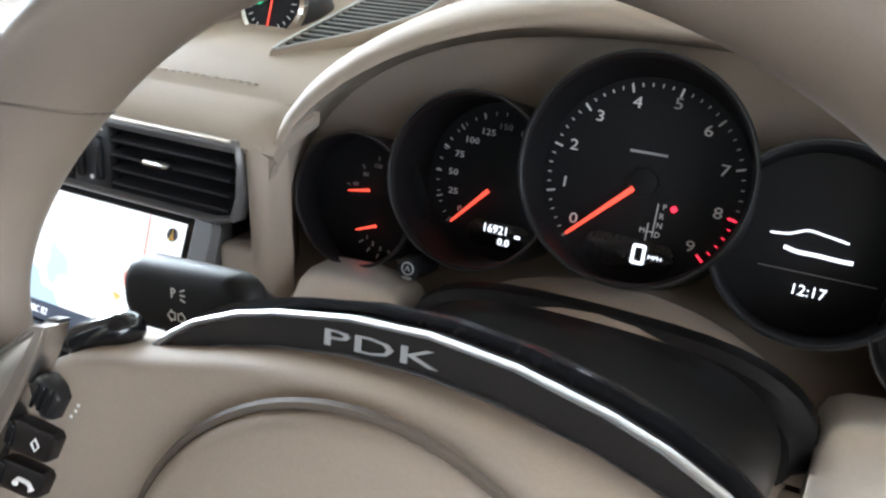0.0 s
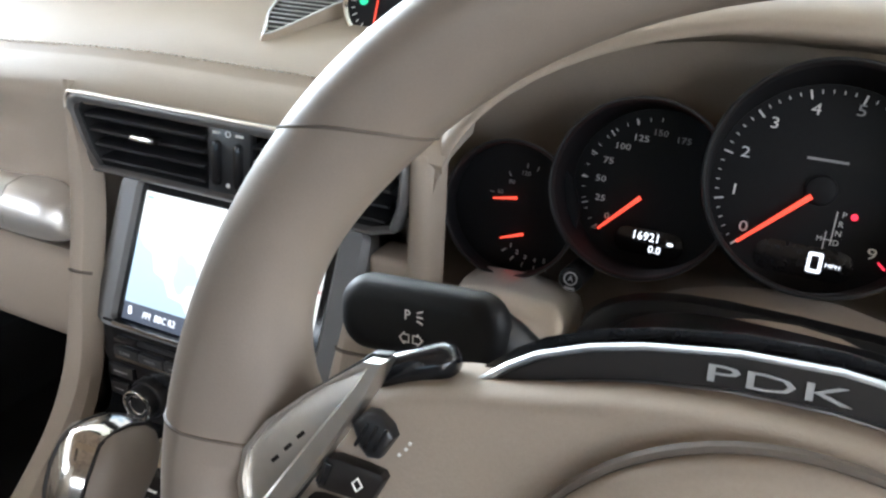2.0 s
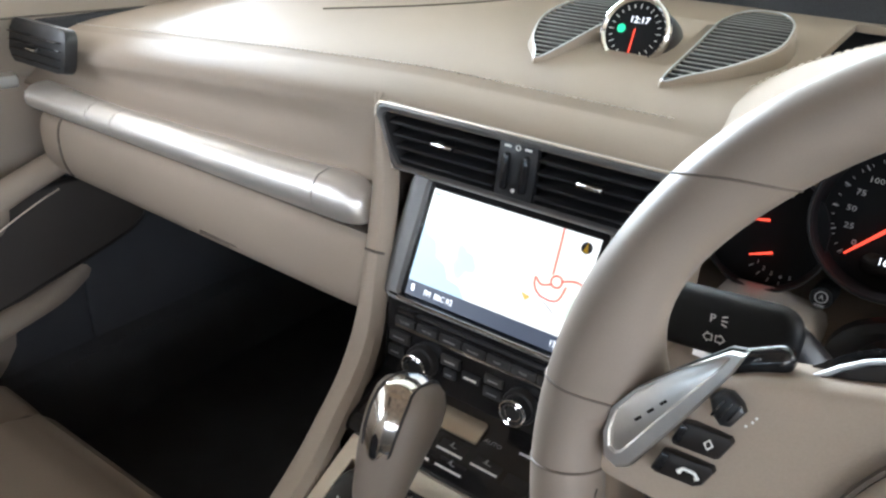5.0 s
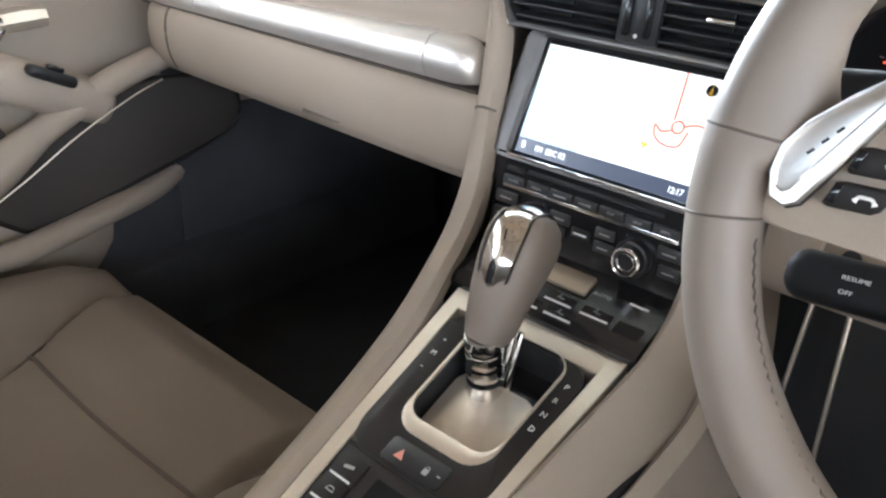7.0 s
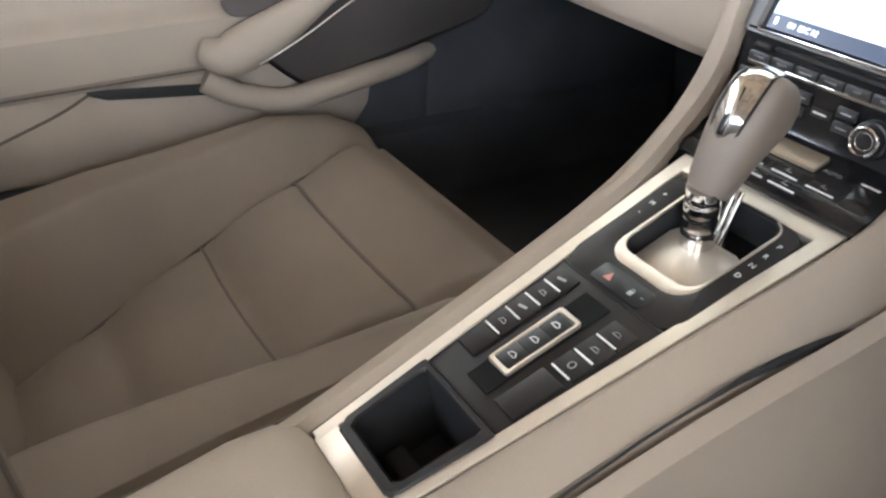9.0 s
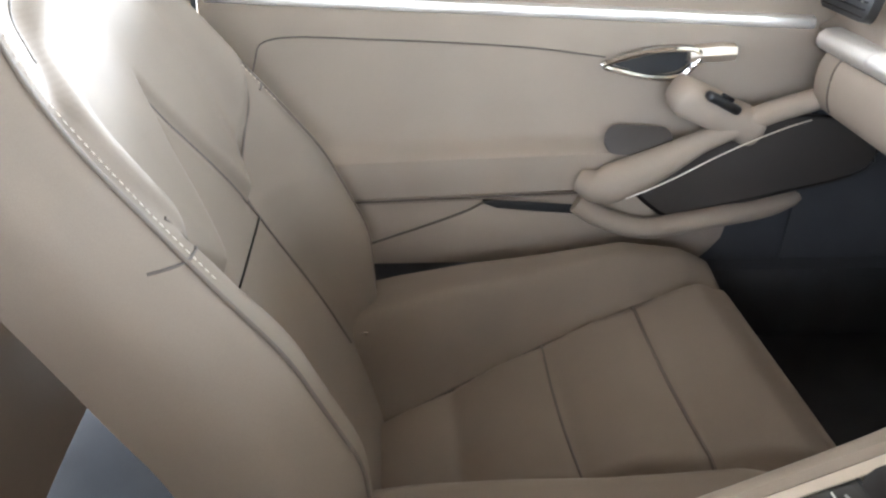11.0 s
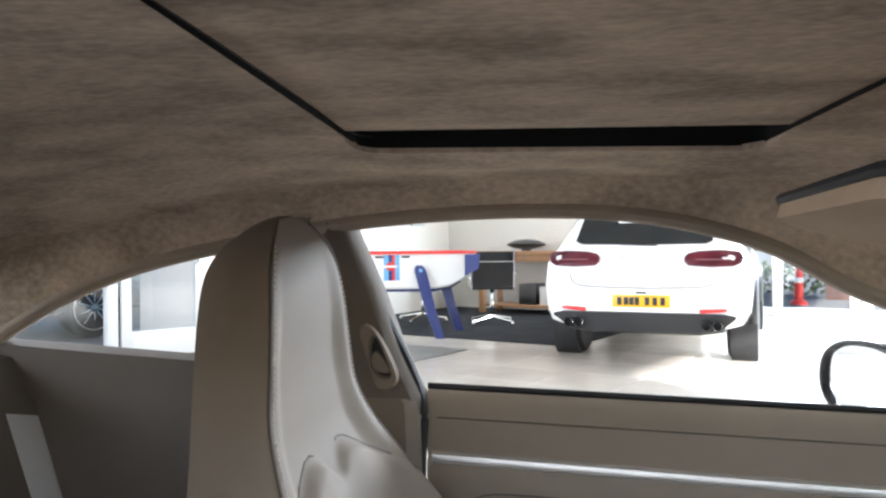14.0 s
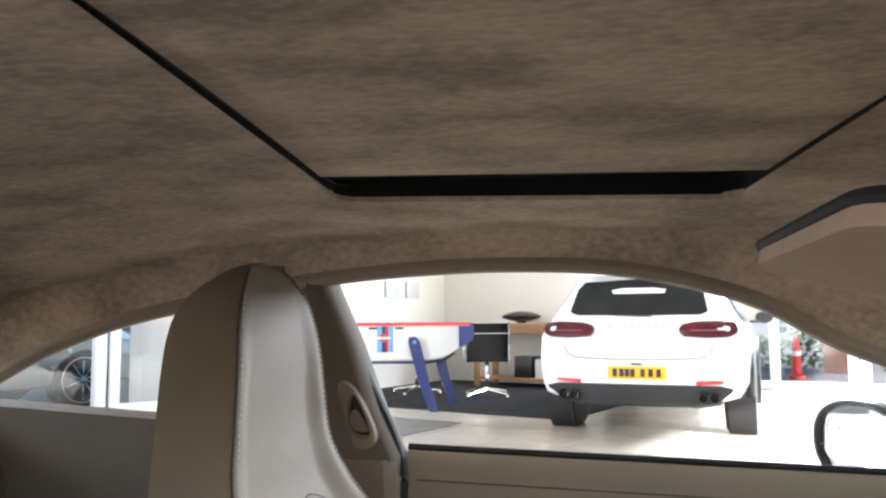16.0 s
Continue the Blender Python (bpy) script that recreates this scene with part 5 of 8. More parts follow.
        if mark == "sq":
            part("button_symbol", tube([(cx + 0.003 + a, cy + b, 0.0112) for a, b in ((0, 0.0022), (0.0017, 0), (0, -0.0022), (-0.0017, 0))], 0.0004, 4, closed=True), LEGEND, wheel)
        else:
            part("button_symbol", tube(spline([(cx - 0.001, cy - 0.0013, 0.0113), (cx + 0.0005, cy + 0.0008, 0.0113), (cx + 0.003, cy + 0.0010, 0.0113), (cx + 0.0055, cy + 0.0008, 0.0113), (cx + 0.007, cy - 0.0013, 0.0113)], 4), [0.0012 if k in (0, 1, 15, 16) else 0.0008 for k in range(17)], 6), LEGEND, wheel)
    for a, b in ((-0.1095, 0.024), (-0.1085, 0.0262), (-0.1115, 0.0215)):
        part("printed_dot", disc(0.0006, 0.0003, 8, m=pose(a * flip, b, hub_height(a, b) + 0.0003)), LEGEND, wheel)
part("column_link", disc(0.045, 0.05, 32, 0.004, pose(0, -0.01, -0.062)), BLACK, wheel)

# ---- centre stack ----
# block added behind the stack to stop daylight leaking through
core = mesh_ob("stack_core", box(0.168, 0.50, 0.52, 0.004, pose(0, 0.012, 0.46)), CARPET)
tagged(core, "black block added behind the centre stack against light leaks", "tunnel", **structure)
wide = mesh_ob("tunnel", box(0.205, 0.62, 0.42, 0.02, pose(0, 0.062, 0.38)), CARPET)
tagged(wide, "black carpeted tunnel between the footwells", "tunnel", **structure)
stack = thing("centre_stack", "black radio and climate panel with lit map screen", "centre stack")
SLOPE = math.degrees(math.atan2(0.040, 0.088))
SCREEN = pose(0, -0.2690, 0.6680, 90 - SLOPE)
fo, fi = rounded(0.204, 0.112, 0.014), rounded(0.160, 0.098, 0.003)
part("screen_frame", ring_plate(fo, fi, 0.016, 0.004, SCREEN @ pose(0, 0.002, -0.0150)), varied("screen_frame", (0.09, 0.085, 0.08), 0.38, grain=900, bump=0.1, spread=0.1, dist=0.0004), stack, "dark grey screen frame")
screen = part("screen", slab(rounded(0.162, 0.100, 0.002), 0.008, 0.0004, SCREEN @ pose(0, 0.001, -0.0100)), GLOSS, stack, "glossy screen with navigation map")
SCR = SCREEN @ pose(0, 0.0, -0.0016)


def screen_patch(name, outline, colour, strength, level):
    part(name, slab(outline, 0.0002, 0, SCR @ pose(0, 0, 0.0002 * level)), glowing(name, colour, strength * LCD_MAP), screen)


def rect(x0, y0, x1, y1):
    return [(x0, y0), (x1, y0), (x1, y1), (x0, y1)]


def blob(cx, cy, rx, ry, seed, n=22):
    rnd = random.Random(seed)
    k1, k2 = rnd.random() * 6, rnd.random() * 6
    return [(cx + rx * (1 + 0.22 * math.sin(3 * q + k1) + 0.13 * math.sin(5 * q + k2)) * math.cos(q), cy + ry * (1 + 0.22 * math.sin(3 * q + k1) + 0.13 * math.sin(5 * q + k2)) * math.sin(q)) for q in (2 * math.pi * k / n for k in range(n))]


LCD_MAP = 0.62
screen_patch("map_land", rect(-0.076, -0.033, 0.076, 0.0455), (0.96, 0.955, 0.90), 0.167, 0)
screen_patch("map_sea", [(-0.0759, -0.0329), (-0.020, -0.0329), (-0.028, -0.024), (-0.040, -0.022), (-0.046, -0.012), (-0.056, -0.008), (-0.060, 0.004), (-0.069, 0.008), (-0.0759, 0.016)], (0.60, 0.82, 0.97), 0.140, 1)
screen_patch("map_lake", blob(-0.030, -0.005, 0.010, 0.012, 3), (0.64, 0.85, 0.97), 0.140, 1)
screen_patch("map_town", blob(0.038, 0.015, 0.034, 0.026, 5), (0.98, 0.90, 0.74), 0.162, 1)
screen_patch("map_town", blob(-0.006, 0.000, 0.011, 0.006, 8), (0.96, 0.84, 0.70), 0.151, 1)
screen_patch("map_wood", blob(0.066, -0.006, 0.007, 0.014, 4), (0.80, 0.92, 0.72), 0.151, 2)


def road(pts, w, colour, level=3):
    P = spline([(x, y, 0) for x, y in pts], 5)
    bm = bmesh.new()
    rows = []
    for i, p in enumerate(P):
        d = (P[min(i + 1, len(P) - 1)] - P[max(i - 1, 0)]).normalized()
        n = Vector((-d.y, d.x, 0)) * w
        rows.append((bm.verts.new(p + n), bm.verts.new(p - n)))
    for a, b in zip(rows, rows[1:]):
        bm.faces.new((a[0], a[1], b[1], b[0]))
    bm.transform(SCR @ pose(0, 0, 0.0002 * level + 0.0003))
    part("map_road", bm, colour, screen)


ROAD_RED = glowing("road_red", (0.95, 0.14, 0.09), 0.085)
ROAD_GREY = glowing("road_grey", (0.62, 0.58, 0.52), 0.066)
road([(0.045, 0.0455), (0.046, 0.030), (0.047, 0.010)], 0.0008, ROAD_RED)
road([(0.0515 + 0.0045 * math.cos(q), 0.0055 + 0.0045 * math.sin(q)) for q in (2 * math.pi * k / 12 for k in range(13))], 0.0008, ROAD_RED)
road([(0.048, 0.0025), (0.040, 0.000), (0.034, 0.004), (0.036, -0.004), (0.044, -0.009), (0.056, -0.008), (0.060, 0.004)], 0.0008, ROAD_RED)
road([(0.056, 0.007), (0.066, 0.010), (0.076, 0.008)], 0.0008, ROAD_RED)
for a in range(9):
    rnd = random.Random(20 + a)
    x, y = rnd.uniform(-0.035, 0.06), rnd.uniform(-0.026, 0.036)
    road([(x, y), (x + rnd.uniform(-0.012, 0.012), y + rnd.uniform(-0.006, 0.006)), (x + rnd.uniform(0.006, 0.02), y + rnd.uniform(-0.008, 0.008))], 0.0003, ROAD_GREY)
part("map_marker", slab([(0.026, -0.010), (0.0345, -0.012), (0.031, -0.016)], 0.0003, 0, SCR @ pose(0, 0, 0.001)), glowing("marker_orange", (0.95, 0.55, 0.08), 0.085), screen)
part("map_compass", disc(0.0045, 0.0003, 20, m=SCR @ pose(0.0665, 0.0365, 0.001)), CONSOLE_DARK, screen)
part("map_compass", slab([(0.0665, 0.0405), (0.0645, 0.033), (0.0685, 0.033)], 0.0002, 0, SCR @ pose(0, 0, 0.0014)), PLATE, screen)
part("map_scale", box(0.006, 0.002, 0.0003, 0, SCR @ pose(-0.071, 0.0415, 0.001)), glowing("scale_green", (0.1, 0.5, 0.25), 0.162), screen)
screen_patch("status_bar", rect(-0.076, -0.0455, 0.076, -0.033), (0.035, 0.05, 0.085), 0.15, 0)
part("status_text", text_mesh("FM  BBC R2", 0.0068, 0.0001, 0.85, SCR @ pose(-0.0435, -0.0395, 0.0006)), LCD, screen, "white station text")
part("status_text", text_mesh("12:17", 0.0068, 0.0001, 0.85, SCR @ pose(0.066, -0.0395, 0.0006)), LCD, screen, "white time text")
part("status_symbol", box(0.0028, 0.0055, 0.0002, 0, SCR @ pose(-0.0695, -0.0385, 0.0006, 0, 0, 10)), LCD, screen)

PANEL = [(-0.283, 0.6255), (-0.2905, 0.6245), (-0.2915, 0.612), (-0.2925, 0.600), (-0.2935, 0.562), (-0.297, 0.553), (-0.312, 0.546), (-0.335, 0.537), (-0.3495, 0.5325), (-0.3555, 0.527), (-0.352, 0.49), (-0.26, 0.49), (-0.25, 0.62)]
part("radio_panel", loft([[(x, y, z) for y, z in PANEL] for x in (-0.0895, -0.085, -0.04, 0, 0.04, 0.085, 0.0895)]), GLOSS, stack, "gloss black radio panel")


def panel_pose(x, z, out=0.0):
    """On the upright part of the radio panel."""
    y = -0.2915 - (0.612 - z) * 0.04
    return pose(x, y - out, z, 88)


part("silver_line", box(0.160, 0.0022, 0.003, 0.0008, pose(0, -0.2915, 0.6235)), CHROME, stack, "thin silver line")
part("silver_line", box(0.160, 0.0016, 0.003, 0.0006, pose(0, -0.2930, 0.5968)), CHROME, stack, "thin silver line")
part("disc_slot", box(0.122, 0.004, 0.003, 0.001, pose(0.004, -0.2920, 0.6135)), RUBBER, stack)
part("slot_key", box(0.018, 0.006, 0.003, 0.001, pose(-0.068, -0.2925, 0.6125)), CONSOLE_DARK, stack)
BUTTON = varied("radio_button", (0.030, 0.029, 0.029), 0.35, grain=700, bump=0.08, spread=0.15, dist=0.0004)


def key(x, z, w, h, word="", size=0.0032):
    k = part("radio_key", box(w, h, 0.004, 0.0010, panel_pose(x, z, 0.0008)), BUTTON, stack)
    if word == "bar":
        part("key_legend", box(w * 0.55, 0.0011, 0.0003, 0, panel_pose(x, z, 0.0031)), LEGEND_DIM, k)
    elif word:
        part("key_legend", text_mesh(word, size, 0.0001, 1.1, panel_pose(x, z, 0.0030)), LEGEND_DIM, k)
    return k


for k, w in enumerate(("TUNER", "MEDIA", "", "PHONE", "MAP", "TRAF", "INFO")):
    key(-0.069 + 0.023 * k, 0.6025, 0.0215, 0.0072, w or "bar", 0.0030)
for x, z, w, h in ((-0.0745, 0.586, 0.022, 0.010), (-0.078, 0.571, 0.016, 0.010), (-0.021, 0.584, 0.019, 0.0095), (-0.021, 0.572, 0.012, 0.0085), (0.021, 0.584, 0.017, 0.0085), (0.021, 0.572, 0.017, 0.0085), (0.0755, 0.586, 0.020, 0.010), (0.0775, 0.571, 0.018, 0.010)):
    key(x, z, w, h, "bar")
part("display_slot", box(0.018, 0.008, 0.003, 0.001, panel_pose(0, 0.577, 0.0008)), RUBBER, stack)
part("display_light", box(0.012, 0.0016, 0.001, 0.0003, panel_pose(0, 0.577, 0.0032)), LEGEND, stack)
for s in (-1, 1):
    kn = part("rotary_knob", lathe([(0.0150, 0), (0.0150, 0.006), (0.0140, 0.0075), (0.0122, 0.008), (0.0118, 0.014), (0.0105, 0.0162), (0.008, 0.0165), (0.0078, 0.0148), (0.001, 0.0146)], 40, panel_pose(s * 0.048, 0.574)), BLACK, stack, "black rotary knob")
    part("knob_ring", tube([panel_pose(s * 0.048, 0.574) @ Vector((0.0108 * math.cos(q), 0.0108 * math.sin(q), 0.0160)) for q in (2 * math.pi * k / 32 for k in range(32))], 0.0013, 6, closed=True), CHROME, kn, "chrome ring")
    part("knob_ring", tube([panel_pose(s * 0.048, 0.574) @ Vector((0.0070 * math.cos(q), 0.0070 * math.sin(q), 0.0150)) for q in (2 * math.pi * k / 28 for k in range(28))], 0.0008, 6, closed=True), CHROME, kn)


def low_pose(x, y, out=0.0):
    """On the sloping climate panel."""
    t = (-0.312 - y) / 0.05
    return pose(x, y, 0.546 - 0.017 * t + out, 19)


# beige metallic colour puts the cabin's reflection into the display
part("climate_display", slab(rounded(0.060, 0.020, 0.002), 0.003, 0.0006, low_pose(-0.003, -0.3145, 0.0005)), varied("display_reflection", (0.50, 0.42, 0.32), 0.20, metal=0.6, grain=60, bump=0.02, spread=0.08), stack, "climate display with a pale reflection put into its colour")
for x, y, w, h, mark in ((-0.064, -0.318, 0.030, 0.020, 0), (-0.064, -0.345, 0.030, 0.018, 1), (0.038, -0.318, 0.026, 0.018, 2), (0.068, -0.318, 0.026, 0.018, 1), (-0.020, -0.340, 0.026, 0.014, 3), (0.012, -0.340, 0.026, 0.014, 3), (0.044, -0.340, 0.026, 0.014, 3), (-0.010, -0.358, 0.026, 0.013, 3), (0.020, -0.358, 0.026, 0.013, 3), (0.072, -0.343, 0.022, 0.016, 0)):
    y, h = -0.312 + (y + 0.312) * 0.74, h * 0.80
    b = part("climate_key", box(w, h, 0.004, 0.0008, low_pose(x, y, -0.0030)), CONSOLE_DARK, stack)
    if mark == 1:
        part("key_light", box(w * 0.6, 0.0020, 0.0004, 0.0001, low_pose(x, y + 0.003, 0.0004)), LEGEND, b)
    elif mark == 2:
        part("key_legend", text_mesh("AUTO", 0.0052, 0.0001, 1.1, low_pose(x, y, 0.0003)), LEGEND_DIM, b)
    elif mark == 3:
        part("key_light", box(w * 0.92, 0.0018, 0.0008, 0.0002, low_pose(x, y - h * 0.52, 0.0006)), LEGEND, b)
        part("key_symbol", tube([low_pose(x, y, 0.0005) @ Vector(p) for p in ((-0.003, -0.001, 0), (-0.001, 0.003, 0), (-0.001, -0.001, 0), (0.003, -0.001, 0))], 0.0005, 4), LEGEND_DIM, b)

# ---- console ----
console = thing("centre_console", "beige leather centre console with silver edge and dark panel", "console")
CON = pose(0, -0.395, 0.511, math.degrees(math.atan(0.27)))


def con_pt(x, ly, lz=0.0):
    return CON @ Vector((x, ly, lz))


def con_edge(ly):
    return 0.0775 - 0.014 * max(0.0, min(1.0, (0.04 - ly) / 0.39))


# flanks: one leather run each side from the vents down the stack and back along the console
RUN = [(-0.243, 0.776, 0.136, 0.010), (-0.250, 0.757, 0.132, 0.014), (-0.256, 0.735, 0.118, 0.020), (-0.264, 0.712, 0.106, 0.024), (-0.276, 0.680, 0.1025, 0.025), (-0.288, 0.645, 0.098, 0.026), (-0.299, 0.610, 0.0915, 0.028), (-0.308, 0.577, 0.0900, 0.030), (-0.325, 0.553, 0.0895, 0.034), (-0.352, 0.536, 0.0880, 0.040)]
GAP = [(-0.60, 0.004), (-0.18, 0.004), (-0.10, -0.006), (0.0, -0.034), (0.05, -0.046)]


def flank_profile(s, l):
    """Across the console flank: distance outward from its edge, and height."""
    if s < 0:
        w = 0.044
        return [(0, -0.010), (0.001, 0), (0.18 * w, 0.0055), (0.40 * w, 0.004), (0.65 * w, -0.008), (0.85 * w, -0.030), (w, -0.065), (w + 0.002, -0.090), (w + 0.004, -0.11), (w + 0.004, -0.20), (w + 0.004, -0.34)]
    w, g = 0.112 - con_edge(l), lin(GAP, l)
    return [(0, -0.010), (0.001, 0), (0.18 * w, 0.0055), (0.45 * w, 0.005 + 0.08 * g), (0.80 * w, 0.002 + 0.42 * g), (w, g), (w + 0.003, g - 0.012), (w + 0.008, g - 0.003), (w + 0.020, g - 0.010), (w + 0.028, g - 0.10), (w + 0.028, -0.34)]


for s in (-1, 1):
    rings = []
    for y, z, e, w in RUN if s < 0 else RUN[4:]:
        k = (z - 0.536) / 0.24
        ny, nz = -0.95 * min(1, max(0.35, k + 0.35)), 0.31 + 0.55 * max(0, 0.5 - k)
        n = Vector((0, ny, nz)).normalized()
        b = Vector((0, y, z))
        deep = 1.0
        if s > 0 and z > 0.66:
            w, deep, e = lin([(0.66, w), (0.70, 0.010), (0.80, 0.005)], z), 0.30, min(e, 0.1275)
        run = [(0, -0.010), (0.001, 0), (0.18 * w, 0.0060), (0.40 * w, 0.0075), (0.65 * w, 0.0055), (0.85 * w, 0.0), (w, -0.012), (w + 0.002, -0.03), (w + 0.003, -0.05 * deep), (w + 0.004, -0.09 * deep), (w + 0.004, -0.13 * deep)]
        t = max(0.0, min(1.0, (0.625 - z) / 0.085))
        t = t * t * (3 - 2 * t)
        rings.append([b + Vector((s * (e + p[0] + (q[0] - p[0]) * t), 0, 0)) + n * (p[1] + (q[1] - p[1]) * t) for p, q in zip(run, flank_profile(s, 0.05))])
    for l in (0.0, -0.06, -0.12, -0.20, -0.28, -0.36, -0.46, -0.60):
        rings.append([con_pt(s * (con_edge(l) + dx), l, dz) for dx, dz in flank_profile(s, l)])
    fine = []
    for j in range(len(rings[0])):
        row = spline([r[j] for r in rings], 4)
        for _ in range(60 if j > 3 else 20):
            row = [row[0]] + [(a + b * 2 + c) / 4 for a, b, c in zip(row, row[1:], row[2:])] + [row[-1]]
        fine.append(row)
    part("side_flank", loft(list(zip(*fine)), closed=False), LEATHER, console, "smooth beige leather flank")
    if s > 0:
        gl = [0.09 - 0.04 * k for k in range(15)]
        part("flank_gap", tube([con_pt(0.1155, l, lin(GAP, l) - 0.003) for l in gl], [0.0075 - 0.0063 * min(1, k / 6) for k in range(15)], 8), RUBBER, console, "black gap under the flank")
    else:
        part("flank_gap", tube([con_pt(-(con_edge(l) + 0.0447), l, -0.068) for l in (0.0, -0.1, -0.2, -0.3, -0.4, -0.5)], 0.0045, 6), RUBBER, console)
    row = min(range(len(fine[3])), key=lambda k: abs(fine[3][k].z - 0.657))
    part("column_seam", tube([f[row] + Vector((0, -0.0003, 0)) for f in fine[1:8]], 0.0011, 6), SEAM, console)


def con_strip(x_in, x_out, l0, l1, top, bottom, n=8):
    return loft([[con_pt(x_in(l), l, bottom), con_pt(x_in(l), l, top - 0.0008), con_pt(x_in(l) + 0.0008 * (1 if x_out(l) > x_in(l) else -1), l, top), con_pt(x_out(l) - 0.0008 * (1 if x_out(l) > x_in(l) else -1), l, top), con_pt(x_out(l), l, top - 0.0008), con_pt(x_out(l), l, bottom)] for l in [l0 + (l1 - l0) * k / n for k in range(n + 1)]])


def con_slab(outline, depth, bevel, lift=0.0):
    return slab(outline, depth, bevel, CON @ pose(0, 0, lift))


for s in (-1, 1):
    part("silver_edge", con_strip(lambda l: s * (con_edge(l) - 0.0135), lambda l: s * con_edge(l), 0.046, -0.350, 0.0012, -0.02), SATIN, console, "satin silver console edge")
part("silver_edge", box(0.150, 0.024, 0.02, 0.001, CON @ pose(0, 0.034, -0.0089)), SATIN, console, "satin silver cross band")
part("silver_edge", box(0.110, 0.018, 0.02, 0.001, CON @ pose(0, -0.343, -0.0089)), SATIN, console, "satin silver cross band")
# dark panel in pieces round the openings
gate_o = rounded(0.126, 0.144, 0.020, 6, 0, -0.0505)
gate_i = rounded(0.082, 0.106, 0.016, 6, 0.003, -0.030)
part("gate_panel", ring_plate(gate_o, gate_i, 0.012, 0.0015, CON @ pose(0, 0, -0.0105)), CONSOLE_DARK, console, "dark gear gate panel")
ring_o = rounded(0.0855, 0.119, 0.021, 6, 0.003, -0.0345)
ring_i = rounded(0.080, 0.104, 0.016, 6, 0.003, -0.0290)
part("gate_ring", ring_plate(ring_o, ring_i, 0.0024, 0.0005, CON @ pose(0, 0, -0.0003)), SATIN, console, "satin silver gate surround")
part("gate_well", con_slab(gate_i, 0.004, 0.0, -0.036), GLOSS, console)
part("gate_wall", ring_plate([(0.003 + (x - 0.003) * 1.01, -0.03 + (y + 0.03) * 1.01) for x, y in gate_i], [(0.003 + (x - 0.003) * 0.96, -0.03 + (y + 0.03) * 0.96) for x, y in gate_i], 0.036, 0.0006, CON @ pose(0, 0, -0.037)), RUBBER, console)
slide = [(0.003 + x, -0.035 + y) for x, y in rounded(0.070, 0.068, 0.012)]
part("gate_slide", con_slab([(x, y - 0.013) for x, y in slide], 0.004, 0.0016, -0.020), SATIN, console, "satin silver slide plate")
for k, ch in enumerate("PRND"):
    part("gate_letter", text_mesh(ch, 0.0066, 0.0002, 1.0, CON @ pose(0.053, -0.001 - 0.0145 * k, 0.0016)), LEGEND, console)
for ch, l in (("+", -0.012), ("M", -0.027), ("-", -0.042)):
    part("gate_letter", text_mesh(ch, 0.0062, 0.0002, 1.0, CON @ pose(-0.052, l, 0.0016)), LEGEND, console)

# switch panel
sw_o = [(-0.0615, -0.1235), (-0.0615, -0.119), (0.0615, -0.119), (0.0615, -0.1235), (0.0575, -0.2555), (0.050, -0.258), (-0.050, -0.258), (-0.0575, -0.2555)]
part("switch_panel", con_slab(sw_o, 0.010, 0.001, -0.0105), CONSOLE_DARK, console, "dark switch panel")
part("panel_joint", box(0.118, 0.0010, 0.0008, 0, CON @ pose(0, -0.1225, 0.0)), RUBBER, console)
hb = part("hazard_block", con_slab(rounded(0.056, 0.020, 0.004, 5, 0.001, -0.1105), 0.0022, 0.0006, 0.0005), BLACK, console)
part("hazard_symbol", con_slab([(-0.0170, -0.1150), (-0.0085, -0.1150), (-0.01275, -0.1070)], 0.0006, 0.0001, 0.0026), varied("hazard_pink", (0.62, 0.26, 0.20), 0.4, grain=300, bump=0.0), hb, "pink warning triangle")
part("lock_symbol", con_slab(rect(0.0105, -0.1150, 0.0150, -0.1105), 0.0005, 0, 0.0026), LEGEND_DIM, hb)
part("lock_symbol", tube([con_pt(0.01275 + 0.0016 * math.cos(q), -0.1105 + 0.0022 * math.sin(q), 0.0029) for q in (math.pi * k / 8 for k in range(9))], 0.0004, 4), LEGEND_DIM, hb)
part("lock_mark", con_slab(rect(0.0220, -0.1112, 0.0250, -0.1102), 0.0004, 0, 0.0026), LEGEND_DIM, hb)


def switch(x, l, w, h, light=True, symbol=1):
    b = part("console_switch", box(w, h, 0.006, 0.0010, CON @ pose(x, l, -0.0014)), CONSOLE_DARK, console)
    if light:
        part("switch_light", box(w * 0.80, 0.0016, 0.0012, 0.0004, CON @ pose(x - 0.001, l - h * 0.50, 0.0016)), LEGEND, b, "pale light bar")
    if symbol == 1:
        part("switch_symbol", tube([con_pt(x + a, l + c, 0.0019) for a, c in ((-0.004, -0.001), (-0.002, 0.002), (0.002, 0.002), (0.0042, -0.001))], 0.0005, 4, closed=True), LEGEND_DIM, b)
    elif symbol == 2:
        part("switch_symbol", tube([con_pt(x + 0.003 * math.cos(q), l + 0.003 * math.sin(q), 0.0019) for q in (2 * math.pi * k / 14 for k in range(14))], 0.0005, 4, closed=True), LEGEND_DIM, b)
    elif symbol == 3:
        part("switch_symbol", box(0.009, 0.0024, 0.0004, 0, CON @ pose(x, l, 0.0019, 0, 0, 12)), LEGEND_DIM, b)
    return b


for k in range(5):
    switch(-0.0395, -0.1385 - 0.0195 * k, 0.026, 0.0185, True, (3, 1, 3, 1, 0)[k]) if k < 4 else switch(-0.0395, -0.2195, 0.026, 0.024, False, 0)
for k in range(3):
    switch(0.0385, -0.1465 - 0.0200 * k, 0.027, 0.0185, True, (1, 1, 2)[k])
switch(0.0375, -0.2225, 0.027, 0.042, False, 0)
